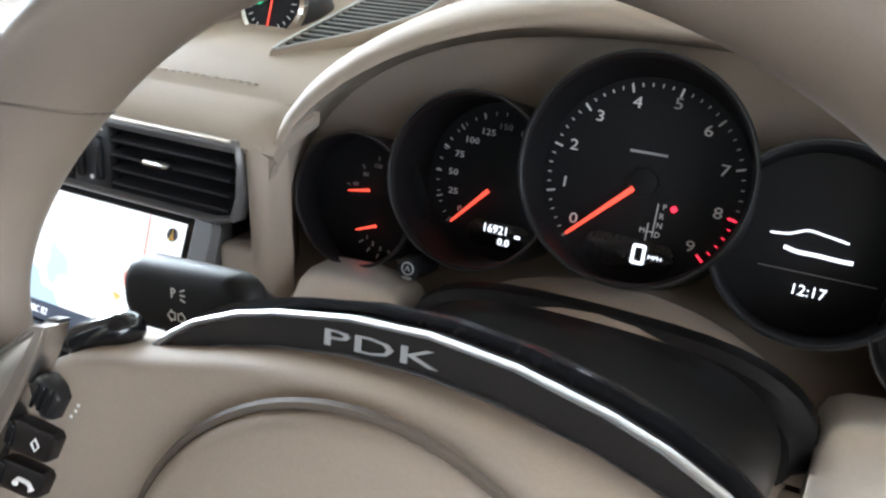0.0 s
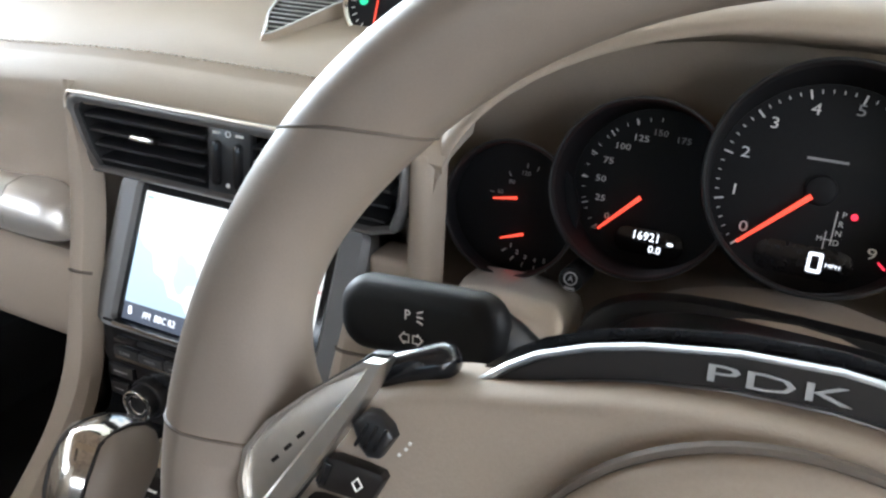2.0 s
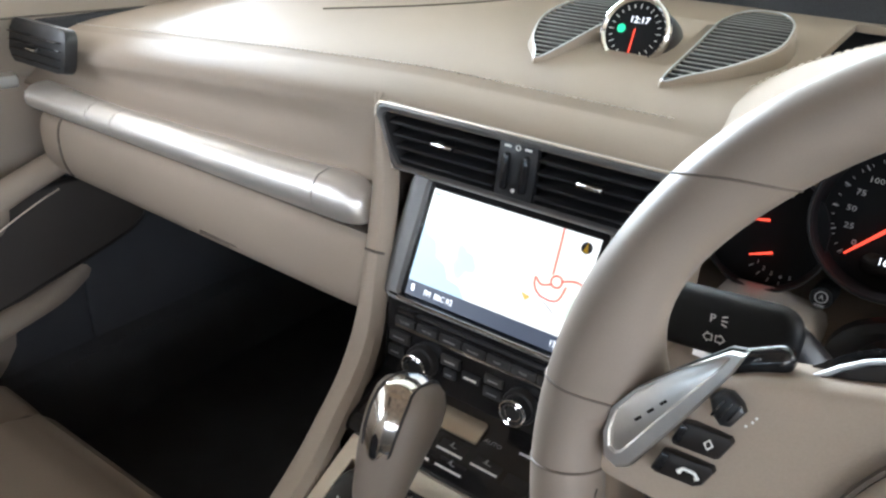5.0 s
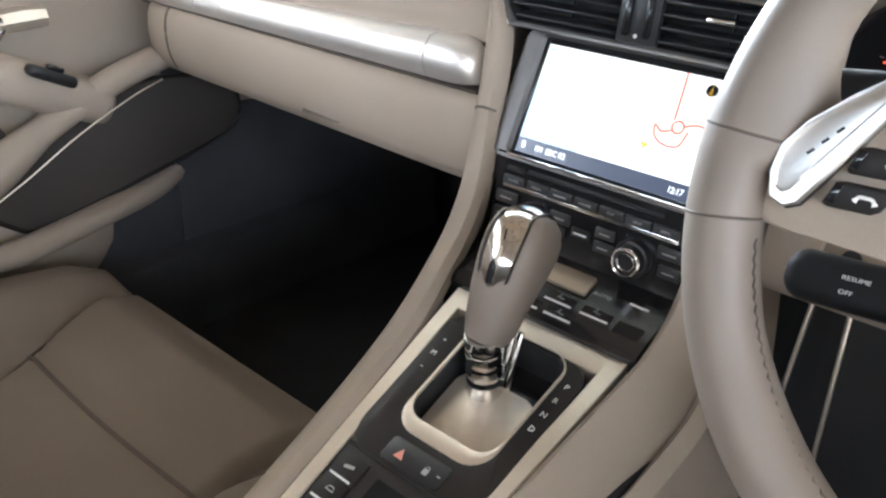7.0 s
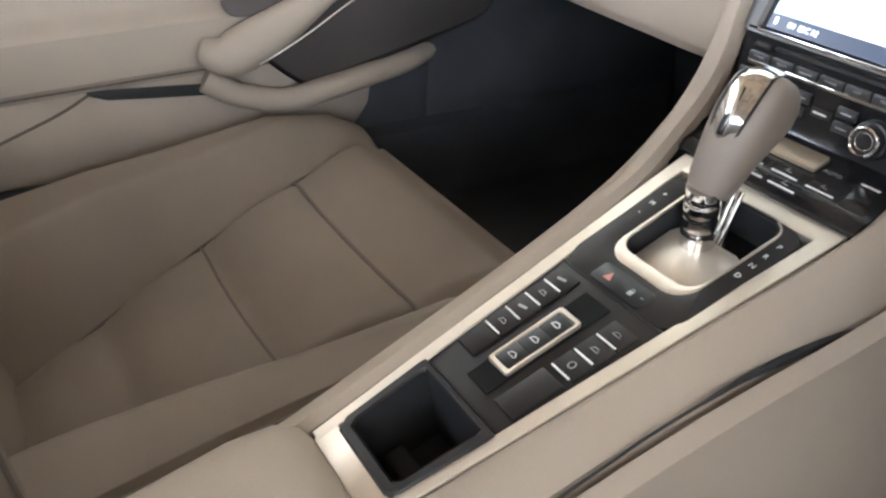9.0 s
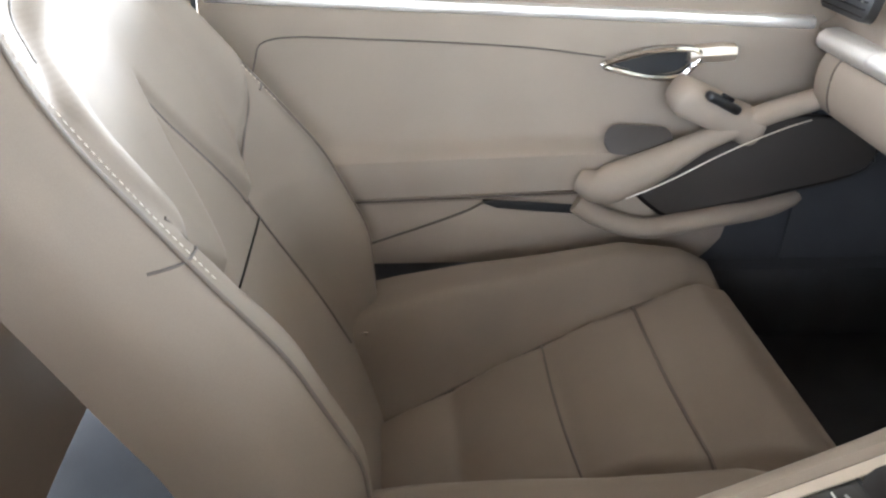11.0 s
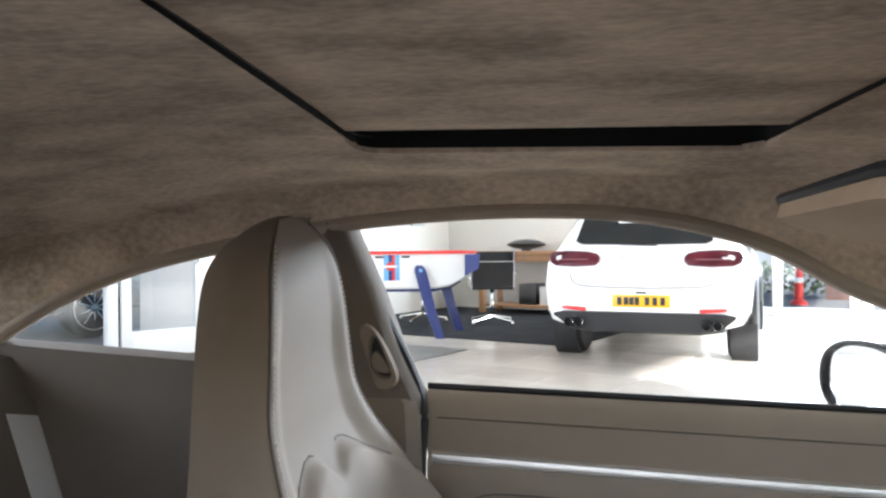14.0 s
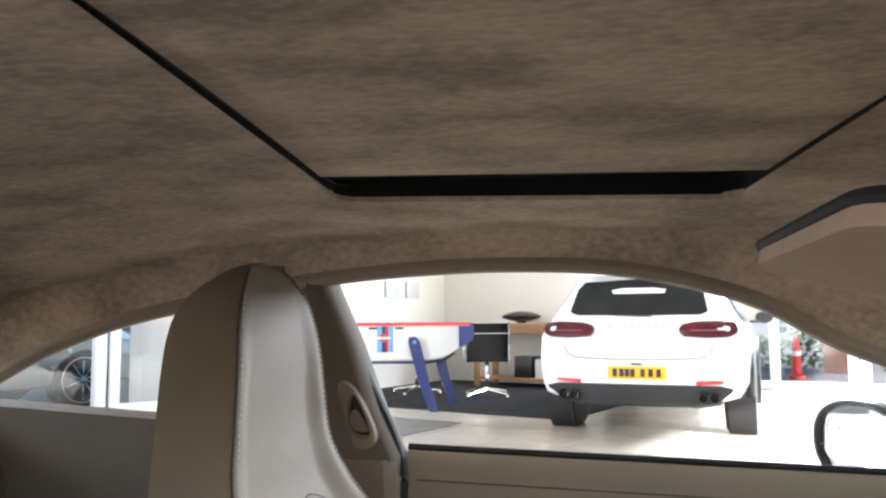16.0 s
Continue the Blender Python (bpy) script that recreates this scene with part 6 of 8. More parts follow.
part("switch_slot", con_slab(rect(-0.0145, -0.2440, 0.0145, -0.1335), 0.0008, 0, 0.0), VOID, console, "black recess in the switch panel")
rf = part("roof_switch_frame", ring_plate(rounded(0.0265, 0.0680, 0.003, 3, -0.0005, -0.1920), rounded(0.0205, 0.0600, 0.002, 3, -0.0005, -0.1920), 0.0034, 0.0007, CON @ pose(0, 0, 0.0015)), SATIN, console, "chrome switch frame")
for k in range(3):
    part("frame_switch", box(0.0200, 0.0195, 0.004, 0.001, CON @ pose(-0.0005, -0.1725 - 0.0197 * k, 0.0024)), BLACK, rf)
    part("frame_symbol", tube([con_pt(-0.0005 + a, -0.1725 - 0.0197 * k + c, 0.0046) for a, c in ((-0.0045, -0.0015), (-0.0025, 0.0015), (0.0015, 0.0022), (0.0045, -0.0005), (0.003, -0.0018))], 0.0005, 4, closed=True), LEGEND, rf)
# cup well
cup_o = [(-0.0555, -0.2585), (0.0555, -0.2585), (0.0560, -0.2640), (0.0530, -0.3280), (0.0450, -0.3360), (-0.0450, -0.3360), (-0.0530, -0.3280), (-0.0560, -0.2640)]
cup_i = [(-0.0420, -0.2650), (0.0420, -0.2650), (0.0435, -0.2680), (0.0420, -0.3210), (0.0370, -0.3265), (-0.0370, -0.3265), (-0.0420, -0.3210), (-0.0435, -0.2680)]
part("tray_rim", ring_plate(cup_o, cup_i, 0.012, 0.003, CON @ pose(0, 0, -0.0085)), BLACK, console, "black tray rim")
part("tray_wall", loft([[con_pt(x * f, -0.295 + (y + 0.295) * f, z) for x, y in cup_i] for z, f in ((0.002, 1.0), (-0.03, 0.96), (-0.062, 0.92))], True, False), RUBBER, console)
part("tray_floor", con_slab([(x * 0.92, -0.295 + (y + 0.295) * 0.92) for x, y in cup_i], 0.003, 0, -0.064), RUBBER, console)
part("tray_rib", box(0.036, 0.016, 0.026, 0.003, CON @ pose(-0.012, -0.308, -0.048)), RUBBER, console)
part("armrest_lid", loft([[con_pt(w * c, l, -0.010 + h * d) for c, d in ((-1, -1.2), (-1.0, 0.15), (-0.94, 0.62), (-0.80, 0.88), (-0.5, 0.98), (0, 1.0), (0.5, 0.98), (0.80, 0.88), (0.94, 0.62), (1.0, 0.15), (1, -1.2))] for l, w, h in ((-0.352, 0.066, 0.010), (-0.356, 0.074, 0.024), (-0.370, 0.082, 0.036), (-0.40, 0.086, 0.042), (-0.48, 0.088, 0.043), (-0.62, 0.090, 0.040), (-0.66, 0.088, 0.02))]), LEATHER, console, "padded beige armrest lid")
part("rear_tunnel", box(0.20, 0.60, 0.18, 0.03, pose(0, -1.22, 0.30), 3), CARPET, console)

# the console leans towards the driver and narrows as it runs back
CON_FWD, CON_UP, CON_BASE = (CON.to_3x3() @ Vector((0, 1, 0))), (CON.to_3x3() @ Vector((0, 0, 1))), CON.translation
for ob in [o for o in bpy.data.objects if o.type == "MESH" and (o.parent is console or (o.parent and o.parent.parent is console))]:
    for v in ob.data.vertices:
        l = (v.co - CON_BASE).dot(CON_FWD)
        fade = max(0.0, min(1.0, (0.14 - l) / 0.10))
        l = max(-0.36, min(0.04, l))
        e = con_edge(l)
        dl = (-0.0735 + 0.1434 * (0.04 - l)) + e
        dr = (0.0855 - 0.046 * (0.04 - l)) - e
        u = max(-1.0, min(1.0, v.co.x / e))
        v.co.x += fade * (dl + (dr - dl) * (u + 1) / 2)

# gear selector
gear = thing("gear_selector", "beige leather gear selector with chrome insert and stem", "gear lever")
AX = Vector((0, 0.36, 0.93)).normalized()
FWD = Vector((0, 0.93, -0.36))
BASE = Vector((0.002, -0.418, 0.530))


def grip_ring(t, half_f, half_b, half_w, n=24):
    out = []
    for k in range(n):
        q = 2 * math.pi * k / n
        c, s = math.cos(q), math.sin(q)
        d = half_f if c > 0 else half_b
        out.append(BASE + AX * t + FWD * (d * (abs(c) ** 0.9) * (1 if c > 0 else -1)) + Vector((half_w * (abs(s) ** 0.85) * (1 if s > 0 else -1), 0, 0)))
    return out


part("grip", loft([grip_ring(*r) for r in ((0.005, 0.0145, 0.0140, 0.0145), (0.008, 0.0180, 0.0160, 0.0165), (0.017, 0.0205, 0.018, 0.0185), (0.030, 0.023, 0.019, 0.0205), (0.045, 0.030, 0.020, 0.0225), (0.058, 0.038, 0.020, 0.0235), (0.070, 0.045, 0.0195, 0.0240), (0.082, 0.046, 0.0175, 0.0235), (0.092, 0.041, 0.014, 0.0215), (0.099, 0.031, 0.008, 0.0172), (0.102, 0.019, -0.002, 0.009))]), LEATHER_RIM, gear, "beige leather grip")


def insert_pt(t, back, w):
    return [BASE + AX * t - FWD * back + Vector((x, 0, 0)) + AX * 0 for x in (-w, -w * 0.5, 0, w * 0.5, w)]


ins = []
for t, b, w in ((0.046, 0.0190, 0.0085), (0.054, 0.0205, 0.0118), (0.066, 0.0210, 0.0130), (0.080, 0.0192, 0.0135), (0.091, 0.0155, 0.0130), (0.0985, 0.0095, 0.0118), (0.1035, -0.002, 0.0108), (0.1045, -0.014, 0.0098), (0.1020, -0.026, 0.0085), (0.0955, -0.037, 0.006)):
    row = insert_pt(t, b, w)
    ins.append([p + ((-FWD * (0.0012 - 0.004 * (abs(i - 2) / 2) ** 2)) if t < 0.098 and b > 0 else AX * (0.0012 - 0.003 * (abs(i - 2) / 2) ** 2)) for i, p in enumerate(row)])
part("chrome_insert", loft(ins, closed=False), CHROME, gear, "chrome spine on the grip")
part("release_button", loft([grip_ring(t, -0.012, b, w) for t, b, w in ((0.048, 0.0216, 0.007), (0.056, 0.0224, 0.009), (0.066, 0.0222, 0.009))]), GLOSS, gear, "dark release button")
part("insert_edge", tube([p for p in [r[0] + Vector((-0.0004, 0, 0)) for r in ins] + [r[-1] + Vector((0.0004, 0, 0)) for r in reversed(ins)]], 0.0011, 5, closed=True), CONSOLE_DARK, gear)
STEM = [Vector((0.002, -0.4095 - 0.0098 * k / 30, 0.478 + 0.062 * k / 30)) for k in range(31)]
part("stem", tube(STEM[:14], [0.0142 if k < 12 else 0.0128 for k in range(14)], 28), CHROME, gear, "smooth chrome sleeve")
part("stem_base", tube([STEM[1] + Vector((0.0165 * math.cos(q), 0.0165 * math.sin(q), 0)) for q in (2 * math.pi * k / 28 for k in range(28))], 0.0022, 8, closed=True), RUBBER, gear, "black ring at the stem foot")
part("stem_collar", tube(STEM[13:], [0.0134 if k % 6 == 0 else 0.0141 for k in range(18)], 28), CHROME, gear, "ribbed chrome collar")
for x in (0.010, 0.016):
    part("stem_rod", tube([(x, -0.402, 0.490), (x, -0.397, 0.518), (x, -0.392, 0.536)], 0.0026, 10), CHROME, gear, "chrome guide rod")

# pedal-side trims in the driver's footwell
footrest = thing("knee_trim", "black lower dash trim with two thin bright strips", "trim panel")
part("panel", box(0.22, 0.012, 0.28, 0.004, pose(0.22, -0.092, 0.42, 0)), BLACK, footrest)
for x, tilt in ((0.139, 2), (0.180, -3)):
    part("bright_strip", box(0.0045, 0.006, 0.20, 0.0015, pose(x, -0.100, 0.40, 0, tilt, 0)), SATIN, footrest, "thin bright strip")
ign = thing("ignition_lock", "round beige ignition surround with dark key slot", "ignition lock", pose(0.205, -0.350, 0.652, 80, 0, -12))
part("surround", lathe([(0.019, 0), (0.019, 0.008), (0.016, 0.011), (0.010, 0.010), (0.001, 0.0098)], 32), LEATHER, ign)
part("key_slot", disc(0.0055, 0.002, 20, m=pose(0, 0, 0.0095)), BLACK, ign)


# ---- seats ----
SX = -0.352
FACE_Y = [(0.14, -0.880), (0.24, -0.915), (0.40, -0.985), (0.52, -1.040), (0.60, -1.078), (0.70, -1.124), (0.78, -1.166), (0.84, -1.198), (0.92, -1.210), (1.00, -1.208), (1.06, -1.212), (1.09, -1.220), (1.105, -1.232)]
BOL_Y = [(0.14, -0.905), (0.24, -0.915), (0.30, -0.902), (0.43, -0.914), (0.55, -0.972), (0.665, -1.062), (0.75, -1.128), (0.82, -1.172), (0.88, -1.196), (1.0, -1.202), (1.06, -1.210), (1.09, -1.221), (1.105, -1.232)]
BACK_Y = [(0.14, -1.0), (0.24, -1.03), (0.45, -1.105), (0.625, -1.205), (0.77, -1.266), (0.90, -1.284), (0.98, -1.287), (1.03, -1.286), (1.06, -1.280), (1.08, -1.268), (1.092, -1.255), (1.100, -1.244), (1.105, -1.234)]
HALF = [(0.14, 0.22), (0.24, 0.235), (0.35, 0.252), (0.50, 0.256), (0.62, 0.250), (0.72, 0.236), (0.78, 0.216), (0.84, 0.180), (0.90, 0.156), (0.98, 0.140), (1.02, 0.131), (1.045, 0.121), (1.065, 0.108), (1.082, 0.090), (1.094, 0.068), (1.102, 0.044), (1.105, 0.028)]


SEAM_U = [(0.14, 0.56), (0.30, 0.55), (0.40, 0.47), (0.48, 0.38), (0.537, 0.33), (0.60, 0.50), (0.667, 0.55), (1.2, 0.55)]
PAD_TOP = [(0.0, 0.798), (0.05, 0.803), (0.11, 0.815), (0.18, 0.823), (0.26, 0.826), (0.36, 0.823), (0.50, 0.810), (0.64, 0.792), (0.80, 0.765), (0.95, 0.73)]
PAD_LOW = [(0.0, 0.700), (0.33, 0.540), (0.62, 0.602), (0.82, 0.667), (1.0, 0.72)]


def gentle(table, z):
    """The table's value with its corners rounded off."""
    r = min(0.022, max(0.0, 1.105 - z), max(0.0, z - 0.14))
    return sum(lin(table, z + r * k / 4) for k in range(-4, 5)) / 9


def ease(t):
    t = max(0.0, min(1.0, t))
    return t * t * (3 - 2 * t)


def front_y(z, u):
    """Front of the backrest: centre panel, shoulder pads with a soft valley between them, side bolsters."""
    f, b = gentle(FACE_Y, z), gentle(BOL_Y, z)
    u = abs(u)
    start = lin(SEAM_U, z)
    y = f + (b - f) * ease((u - start) / (0.82 - start))
    lo, hi = lin(PAD_LOW, u), sum(lin(PAD_TOP, abs(u + 0.02 * k)) for k in range(-3, 4)) / 7
    pad = 0.015 * ease((z - lo + 0.010) / 0.040) * ease((hi - z) / 0.018) * (0.50 + 0.50 * ease(u / 0.34)) * ease((0.88 - u) / 0.09)
    groove = -0.0035 * ease(1 - abs(z - lo) / 0.026) * ease((0.86 - u) / 0.1)
    rib = (0.006 * math.sin(math.pi * min(1, max(0, (z - 0.30) / 0.22))) + 0.004 * math.sin(math.pi * min(1, max(0, (z - 0.52) / 0.14)))) * ease((start - u) / 0.12)
    return y + pad + groove + rib - 0.035 * max(0, (u - 0.86) / 0.14) ** 2 * ease((1.108 - z) / 0.075)


def back_ring(z):
    w = gentle(HALF, z)
    yb = gentle(BACK_Y, z)
    out = []
    for k in range(121):
        u = -1 + 2 * k / 120
        out.append(Vector((SX + u * w, front_y(z, u), z)))
    yf = front_y(z, 1.0)
    ridge = ((0.10, 0.030), (0.20, 0.050), (0.30, 0.056), (0.45, 0.044), (0.70, 0.018), (0.88, -0.004))
    amp = ease((0.90 - z) / 0.14) * 0.75 + 0.25
    for t, d in ridge:
        out.append(Vector((SX + w * (1.0 + d * amp), yf + (yb - yf) * t, z)))
    for k in range(13):
        u = 1 - 2 * k / 12
        out.append(Vector((SX + w * 0.97 * u, yb + 0.02 * abs(u) ** 4, z)))
    for t, d in reversed(ridge):
        out.append(Vector((SX - w * (1.0 + d * amp), yf + (yb - yf) * t, z)))
    return out


def make_seat():
    st = thing("passenger_seat", "beige leather sports seat with integral headrest", "car seat")
    zs = [0.24 + (1.105 - 0.24) * k / 220 for k in range(221)]
    low = [0.14, 0.17, 0.20]
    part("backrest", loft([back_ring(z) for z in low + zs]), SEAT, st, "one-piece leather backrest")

    def on_face(z, u, out=0.0005):
        return Vector((SX + u * gentle(HALF, z), front_y(z, u) + out, z))
    for s in (-1, 1):
        part("piping", tube([on_face(z, s * 0.90, 0.0015) for z in zs[10:219]], 0.0022, 8, up=(1, 0, 0)), SEAM, st, "dark piping along the bolster")
        part("stitching", stitches([on_face(z, s * 0.865, 0.0012) for z in zs[97:212]], 0.0070, 0.0042, 0.0005, (1, 0, 0)), THREAD, st)
        part("pad_edge", tube([on_face(lin(PAD_TOP, u) + 0.001, s * u, -0.0002) for u in [0.20 + 0.02 * k for k in range(28)]], 0.0014, 6, up=(1, 0, 0)), CREASE, st)
        part("pad_seam", tube([on_face(lin(PAD_LOW, u), s * u, 0.0001) for u in [(0.0165 if s < 0 else 0.011) * k for k in range(21)]], 0.0011, 6, up=(1, 0, 0)), CREASE, st)
        part("bolster_seam", tube(spline([on_face(z, s * u, 0.0004) for z, u in ((0.30, 0.55), (0.36, 0.505), (0.42, 0.452), (0.48, 0.38), (0.52, 0.345), (0.545, 0.355), (0.565, 0.44), (0.602, 0.62), (0.632, 0.71), (0.667, 0.82))[0 if s < 0 else 7:]], 6), 0.0018, 6, up=(1, 0, 0)), SEAM, st)
        part("shoulder_seam", tube([Vector((SX + s * lin(HALF, 0.803) * (1.0 + d * 0.81) + s * 0.0004, front_y(0.803, 1.0) + (lin(BACK_Y, 0.803) - front_y(0.803, 1.0)) * t, 0.803)) for t, d in ((0.0, 0.0), (0.10, 0.030), (0.20, 0.050), (0.30, 0.056), (0.45, 0.044))], 0.0011, 6), CREASE, st)
        part("cross_seam", tube([on_face(0.520, -0.34 + 0.68 * k / 20, 0.0003) for k in range(21)], 0.0018, 6), CREASE, st)
    for s in (-1, 1):
        part("bolster_cross_seam", tube([on_face(0.640 + 0.01 * (u - 0.8), s * u, 0.0004) for u in [0.80 + 0.018 * k for k in range(11)]], 0.0016, 6, up=(1, 0, 0)), CREASE, st)
    # cushion
    HW = 0.272

    EDGE = [(-1.0, 0.30), (-0.87, 0.36), (-0.672, 0.51), (-0.541, 0.59), (-0.443, 0.68), (-0.375, 0.70)]

    def cz(y, u):
        c = lin([(-1.0, 0.15), (-0.87, 0.205), (-0.77, 0.248), (-0.672, 0.288), (-0.541, 0.336), (-0.45, 0.354), (-0.405, 0.347), (-0.385, 0.318), (-0.375, 0.27)], y)
        u, ue = abs(u), lin(EDGE, y)
        k = max(0.0, min(1.0, (u - ue + 0.01) / (0.20 + 0.25 * (0.7 - ue))))
        k = k * k * (3 - 2 * k)
        bol = lin([(-1.0, 0.16), (-0.87, 0.135), (-0.77, 0.110), (-0.672, 0.082), (-0.541, 0.055), (-0.43, 0.018), (-0.38, 0.0)], y)
        puff = 0.013 * abs(math.sin(math.pi * (y + 0.541) / 0.131)) ** 0.7 * max(0.0, min(1.0, (ue - u) / 0.06))
        groove = 0.007 * math.exp(-((u - ue) / 0.035) ** 2)
        return c + bol * k + puff - groove - 0.10 * max(0, (u - 0.90) / 0.10) ** 2

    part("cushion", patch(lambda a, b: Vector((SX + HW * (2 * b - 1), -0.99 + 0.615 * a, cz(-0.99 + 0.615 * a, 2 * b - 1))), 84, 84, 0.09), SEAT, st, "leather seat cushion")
    for s in (-1, 1):
        part("cushion_seam", tube([(SX + s * lin(EDGE, y) * HW, y, cz(y, lin(EDGE, y)) + 0.0002) for y in [-0.90 + 0.0125 * k for k in range(41)]], 0.0028, 6), SEAM, st)
        part("piping", tube([(SX + s * 0.93 * HW, y, cz(y, 0.93) + 0.001) for y in [-0.93 + 0.0125 * k for k in range(42)]], 0.0026, 6), SEAM, st)
    for y in (-0.672, -0.541):
        w = lin(EDGE, y)
        part("cushion_seam", tube([(SX + HW * u * w, y - 0.006 * (1 - u * u), cz(y, u * w) + 0.0002) for u in [-1 + 0.08 * k for k in range(26)]], 0.0022 if y < -0.6 else 0.0032, 6), SEAM, st)
    part("base", box(0.44, 0.46, 0.10, 0.02, pose(SX, -0.70, 0.125)), CARPET, st)
    # backrest release: chrome lever in a dark oval on the inner side
    LN = Vector((0.90, 0, 0.436))
    lev = Matrix.Translation((SX + 0.2235, -1.204, 0.783)) @ Matrix((Vector((0, 1, 0)), Vector((-0.436, 0, 0.90)), LN)).transposed().to_4x4() @ pose(0, 0, 0, 0, 0, 27)
    part("lever_surround", tube([lev @ Vector((x, y, 0.002)) for x, y in rounded(0.033, 0.098, 0.0160, 8)], 0.0036, 8, closed=True), CHROME, st, "chrome lever surround")
    part("lever_recess", slab(rounded(0.030, 0.094, 0.0145, 8), 0.004, 0, lev @ pose(0, 0, -0.002)), SEAT, st, "beige lever recess")
    part("lever_slot", slab(rounded(0.011, 0.056, 0.005, 5, -0.005, 0.014), 0.002, 0, lev @ pose(0, 0, 0.0012)), VOID, st, "dark lever slot")
    part("release_lever", loft([[lev @ Vector((x * f, y, h)) for x in (-0.012, -0.006, 0, 0.006, 0.012)] for y, f, h in ((-0.010, 0.55, 0.004), (-0.014, 0.8, 0.011), (-0.026, 1.0, 0.014), (-0.038, 1.0, 0.013), (-0.043, 0.9, 0.009), (-0.043, 0.9, 0.002))], False), SATIN, st, "chrome folding lever")
    # belt buckle by the cushion
    part("buckle", box(0.03, 0.03, 0.05, 0.006, pose(SX - 0.165, -0.925, 0.285, 10, 10, 0)), CHROME, st, "grey metal hinge cover")
    return st


seat = make_seat()
driver_seat = thing("driver_seat", "beige leather driver seat cushion edge", "car seat")
part("cushion", patch(lambda a, b: Vector((0.10 + 0.52 * b, -1.0 + 0.34 * a, 0.25 + 0.06 * a + 0.05 * (abs(2 * b - 1) > 0.7) * min(1, (abs(2 * b - 1) - 0.7) / 0.15) - 0.1 * max(0, (a - 0.9) / 0.1) ** 2 - 0.08 * max(0, (abs(2 * b - 1) - 0.93) / 0.07))), 30, 40, 0.08), SEAT, driver_seat)
part("piping", tube([(0.128, -0.98 + 0.0125 * k, 0.302 + 0.06 * (0.0125 * k) / 0.34) for k in range(24)], 0.0026, 6), SEAM, driver_seat)

# ---- passenger door ----
door = thing("passenger_door", "beige leather door panel with silver strip and pull", "car door")


def belt_z(y):
    return 0.832 - 0.028 * (y + 1.14)


def door_profile(y):
    b = belt_z(y)
    st = 0.730 - 0.036 * (y + 1.13)
    arm = lin([(-1.14, 0.470), (-1.0, 0.497), (-0.60, 0.512), (-0.2, 0.52)], y)
    # draws the lower front lining back behind the dark panel that shades it
    tuck = 0.048 * table([(-0.40, 0.0), (-0.26, 1.0)], y)
    prof = [(-0.735, b - 0.004), (-0.715, b + 0.001), (-0.700, b - 0.001), (-0.692, b - 0.010), (-0.6905, b - 0.03), (-0.694, (b + st) / 2), (-0.698, st + 0.004), (-0.704, st - 0.006), (-0.698, st - 0.020), (-0.698, st - 0.05), (-0.703, 0.64), (-0.705, 0.58), (-0.700, arm + 0.016), (-0.690, arm + 0.004), (-0.672, arm), (-0.664, arm - 0.008), (-0.662, arm - 0.035), (-0.664, arm - 0.066), (-0.672, arm - 0.074), (-0.676, arm - 0.082), (-0.668, arm - 0.094), (-0.662, arm - 0.13), (-0.665, 0.35), (-0.676, 0.315), (-0.70, 0.30), (-0.735, 0.30)]
    return [(max(-0.734, x - tuck) if z < arm - 0.02 and x > -0.73 else x, z) for x, z in prof]


ys = [-1.138 + 0.018 * k for k in range(68)]
part("door_panel", loft([[(x, y, z) for x, z in door_profile(y)] for y in ys]), LEATHER, door, "padded leather door lining")
part("strip", loft([[(-0.700, y, z + 0.003), (-0.691, y, z), (-0.6885, y, z - 0.006), (-0.690, y, z - 0.013), (-0.700, y, z - 0.0165)] for y, z in [(y, 0.729 - 0.036 * (y + 1.13)) for y in [-1.128 + 0.045 * k for k in range(20)]]]), SILVER, door, "slim silver door strip")
part("belt_seam", tube([(-0.6925, y, belt_z(y) - 0.043) for y in ys[1:-1]], 0.0013, 5), SEAM, door)
part("window_rubber", tube([(-0.712, y, belt_z(y) + 0.004) for y in ys], 0.006, 6), RUBBER, door, "black window rubber")
part("insert_seam", tube(spline([(-0.7005, -1.02, 0.515), (-0.7035, -1.075, 0.56), (-0.7025, -1.07, 0.63), (-0.6985, -1.04, 0.664), (-0.6975, -0.9, 0.664), (-0.6975, -0.7, 0.655), (-0.6985, -0.57, 0.640)], 8), 0.0011, 6), CREASE, door)
pull = part("door_pull", tube(spline([(-0.694, -0.572, 0.630), (-0.686, -0.54, 0.645), (-0.682, -0.50, 0.6555), (-0.680, -0.455, 0.657), (-0.682, -0.436, 0.648), (-0.684, -0.445, 0.632), (-0.686, -0.462, 0.617), (-0.688, -0.50, 0.6135), (-0.692, -0.545, 0.621)], 6, True), 0.0052, 8, closed=True), CHROME, door, "chrome door release pull")
part("pull_recess", slab([(p.x, p.y) for p in spline([(-0.060, 0.0, 0), (-0.03, 0.012, 0), (0.01, 0.019, 0), (0.05, 0.018, 0), (0.062, 0.008, 0), (0.045, -0.012, 0), (0.01, -0.019, 0), (-0.03, -0.012, 0)], 5, True)], 0.004, 0, Matrix.Translation((-0.6975, -0.505, 0.636)) @ pose(0, 0, 0, 90, 0, 90)), RUBBER, pull)
part("pull_lever", loft([[(-0.694, y, z + h), (-0.680, y, z + h * 0.8), (-0.676, y, z), (-0.680, y, z - h * 0.8), (-0.694, y, z - h)] for y, z, h in ((-0.452, 0.645, 0.008), (-0.44, 0.648, 0.013), (-0.41, 0.650, 0.014), (-0.385, 0.651, 0.012))]), SATIN, door, "satin pull handle")
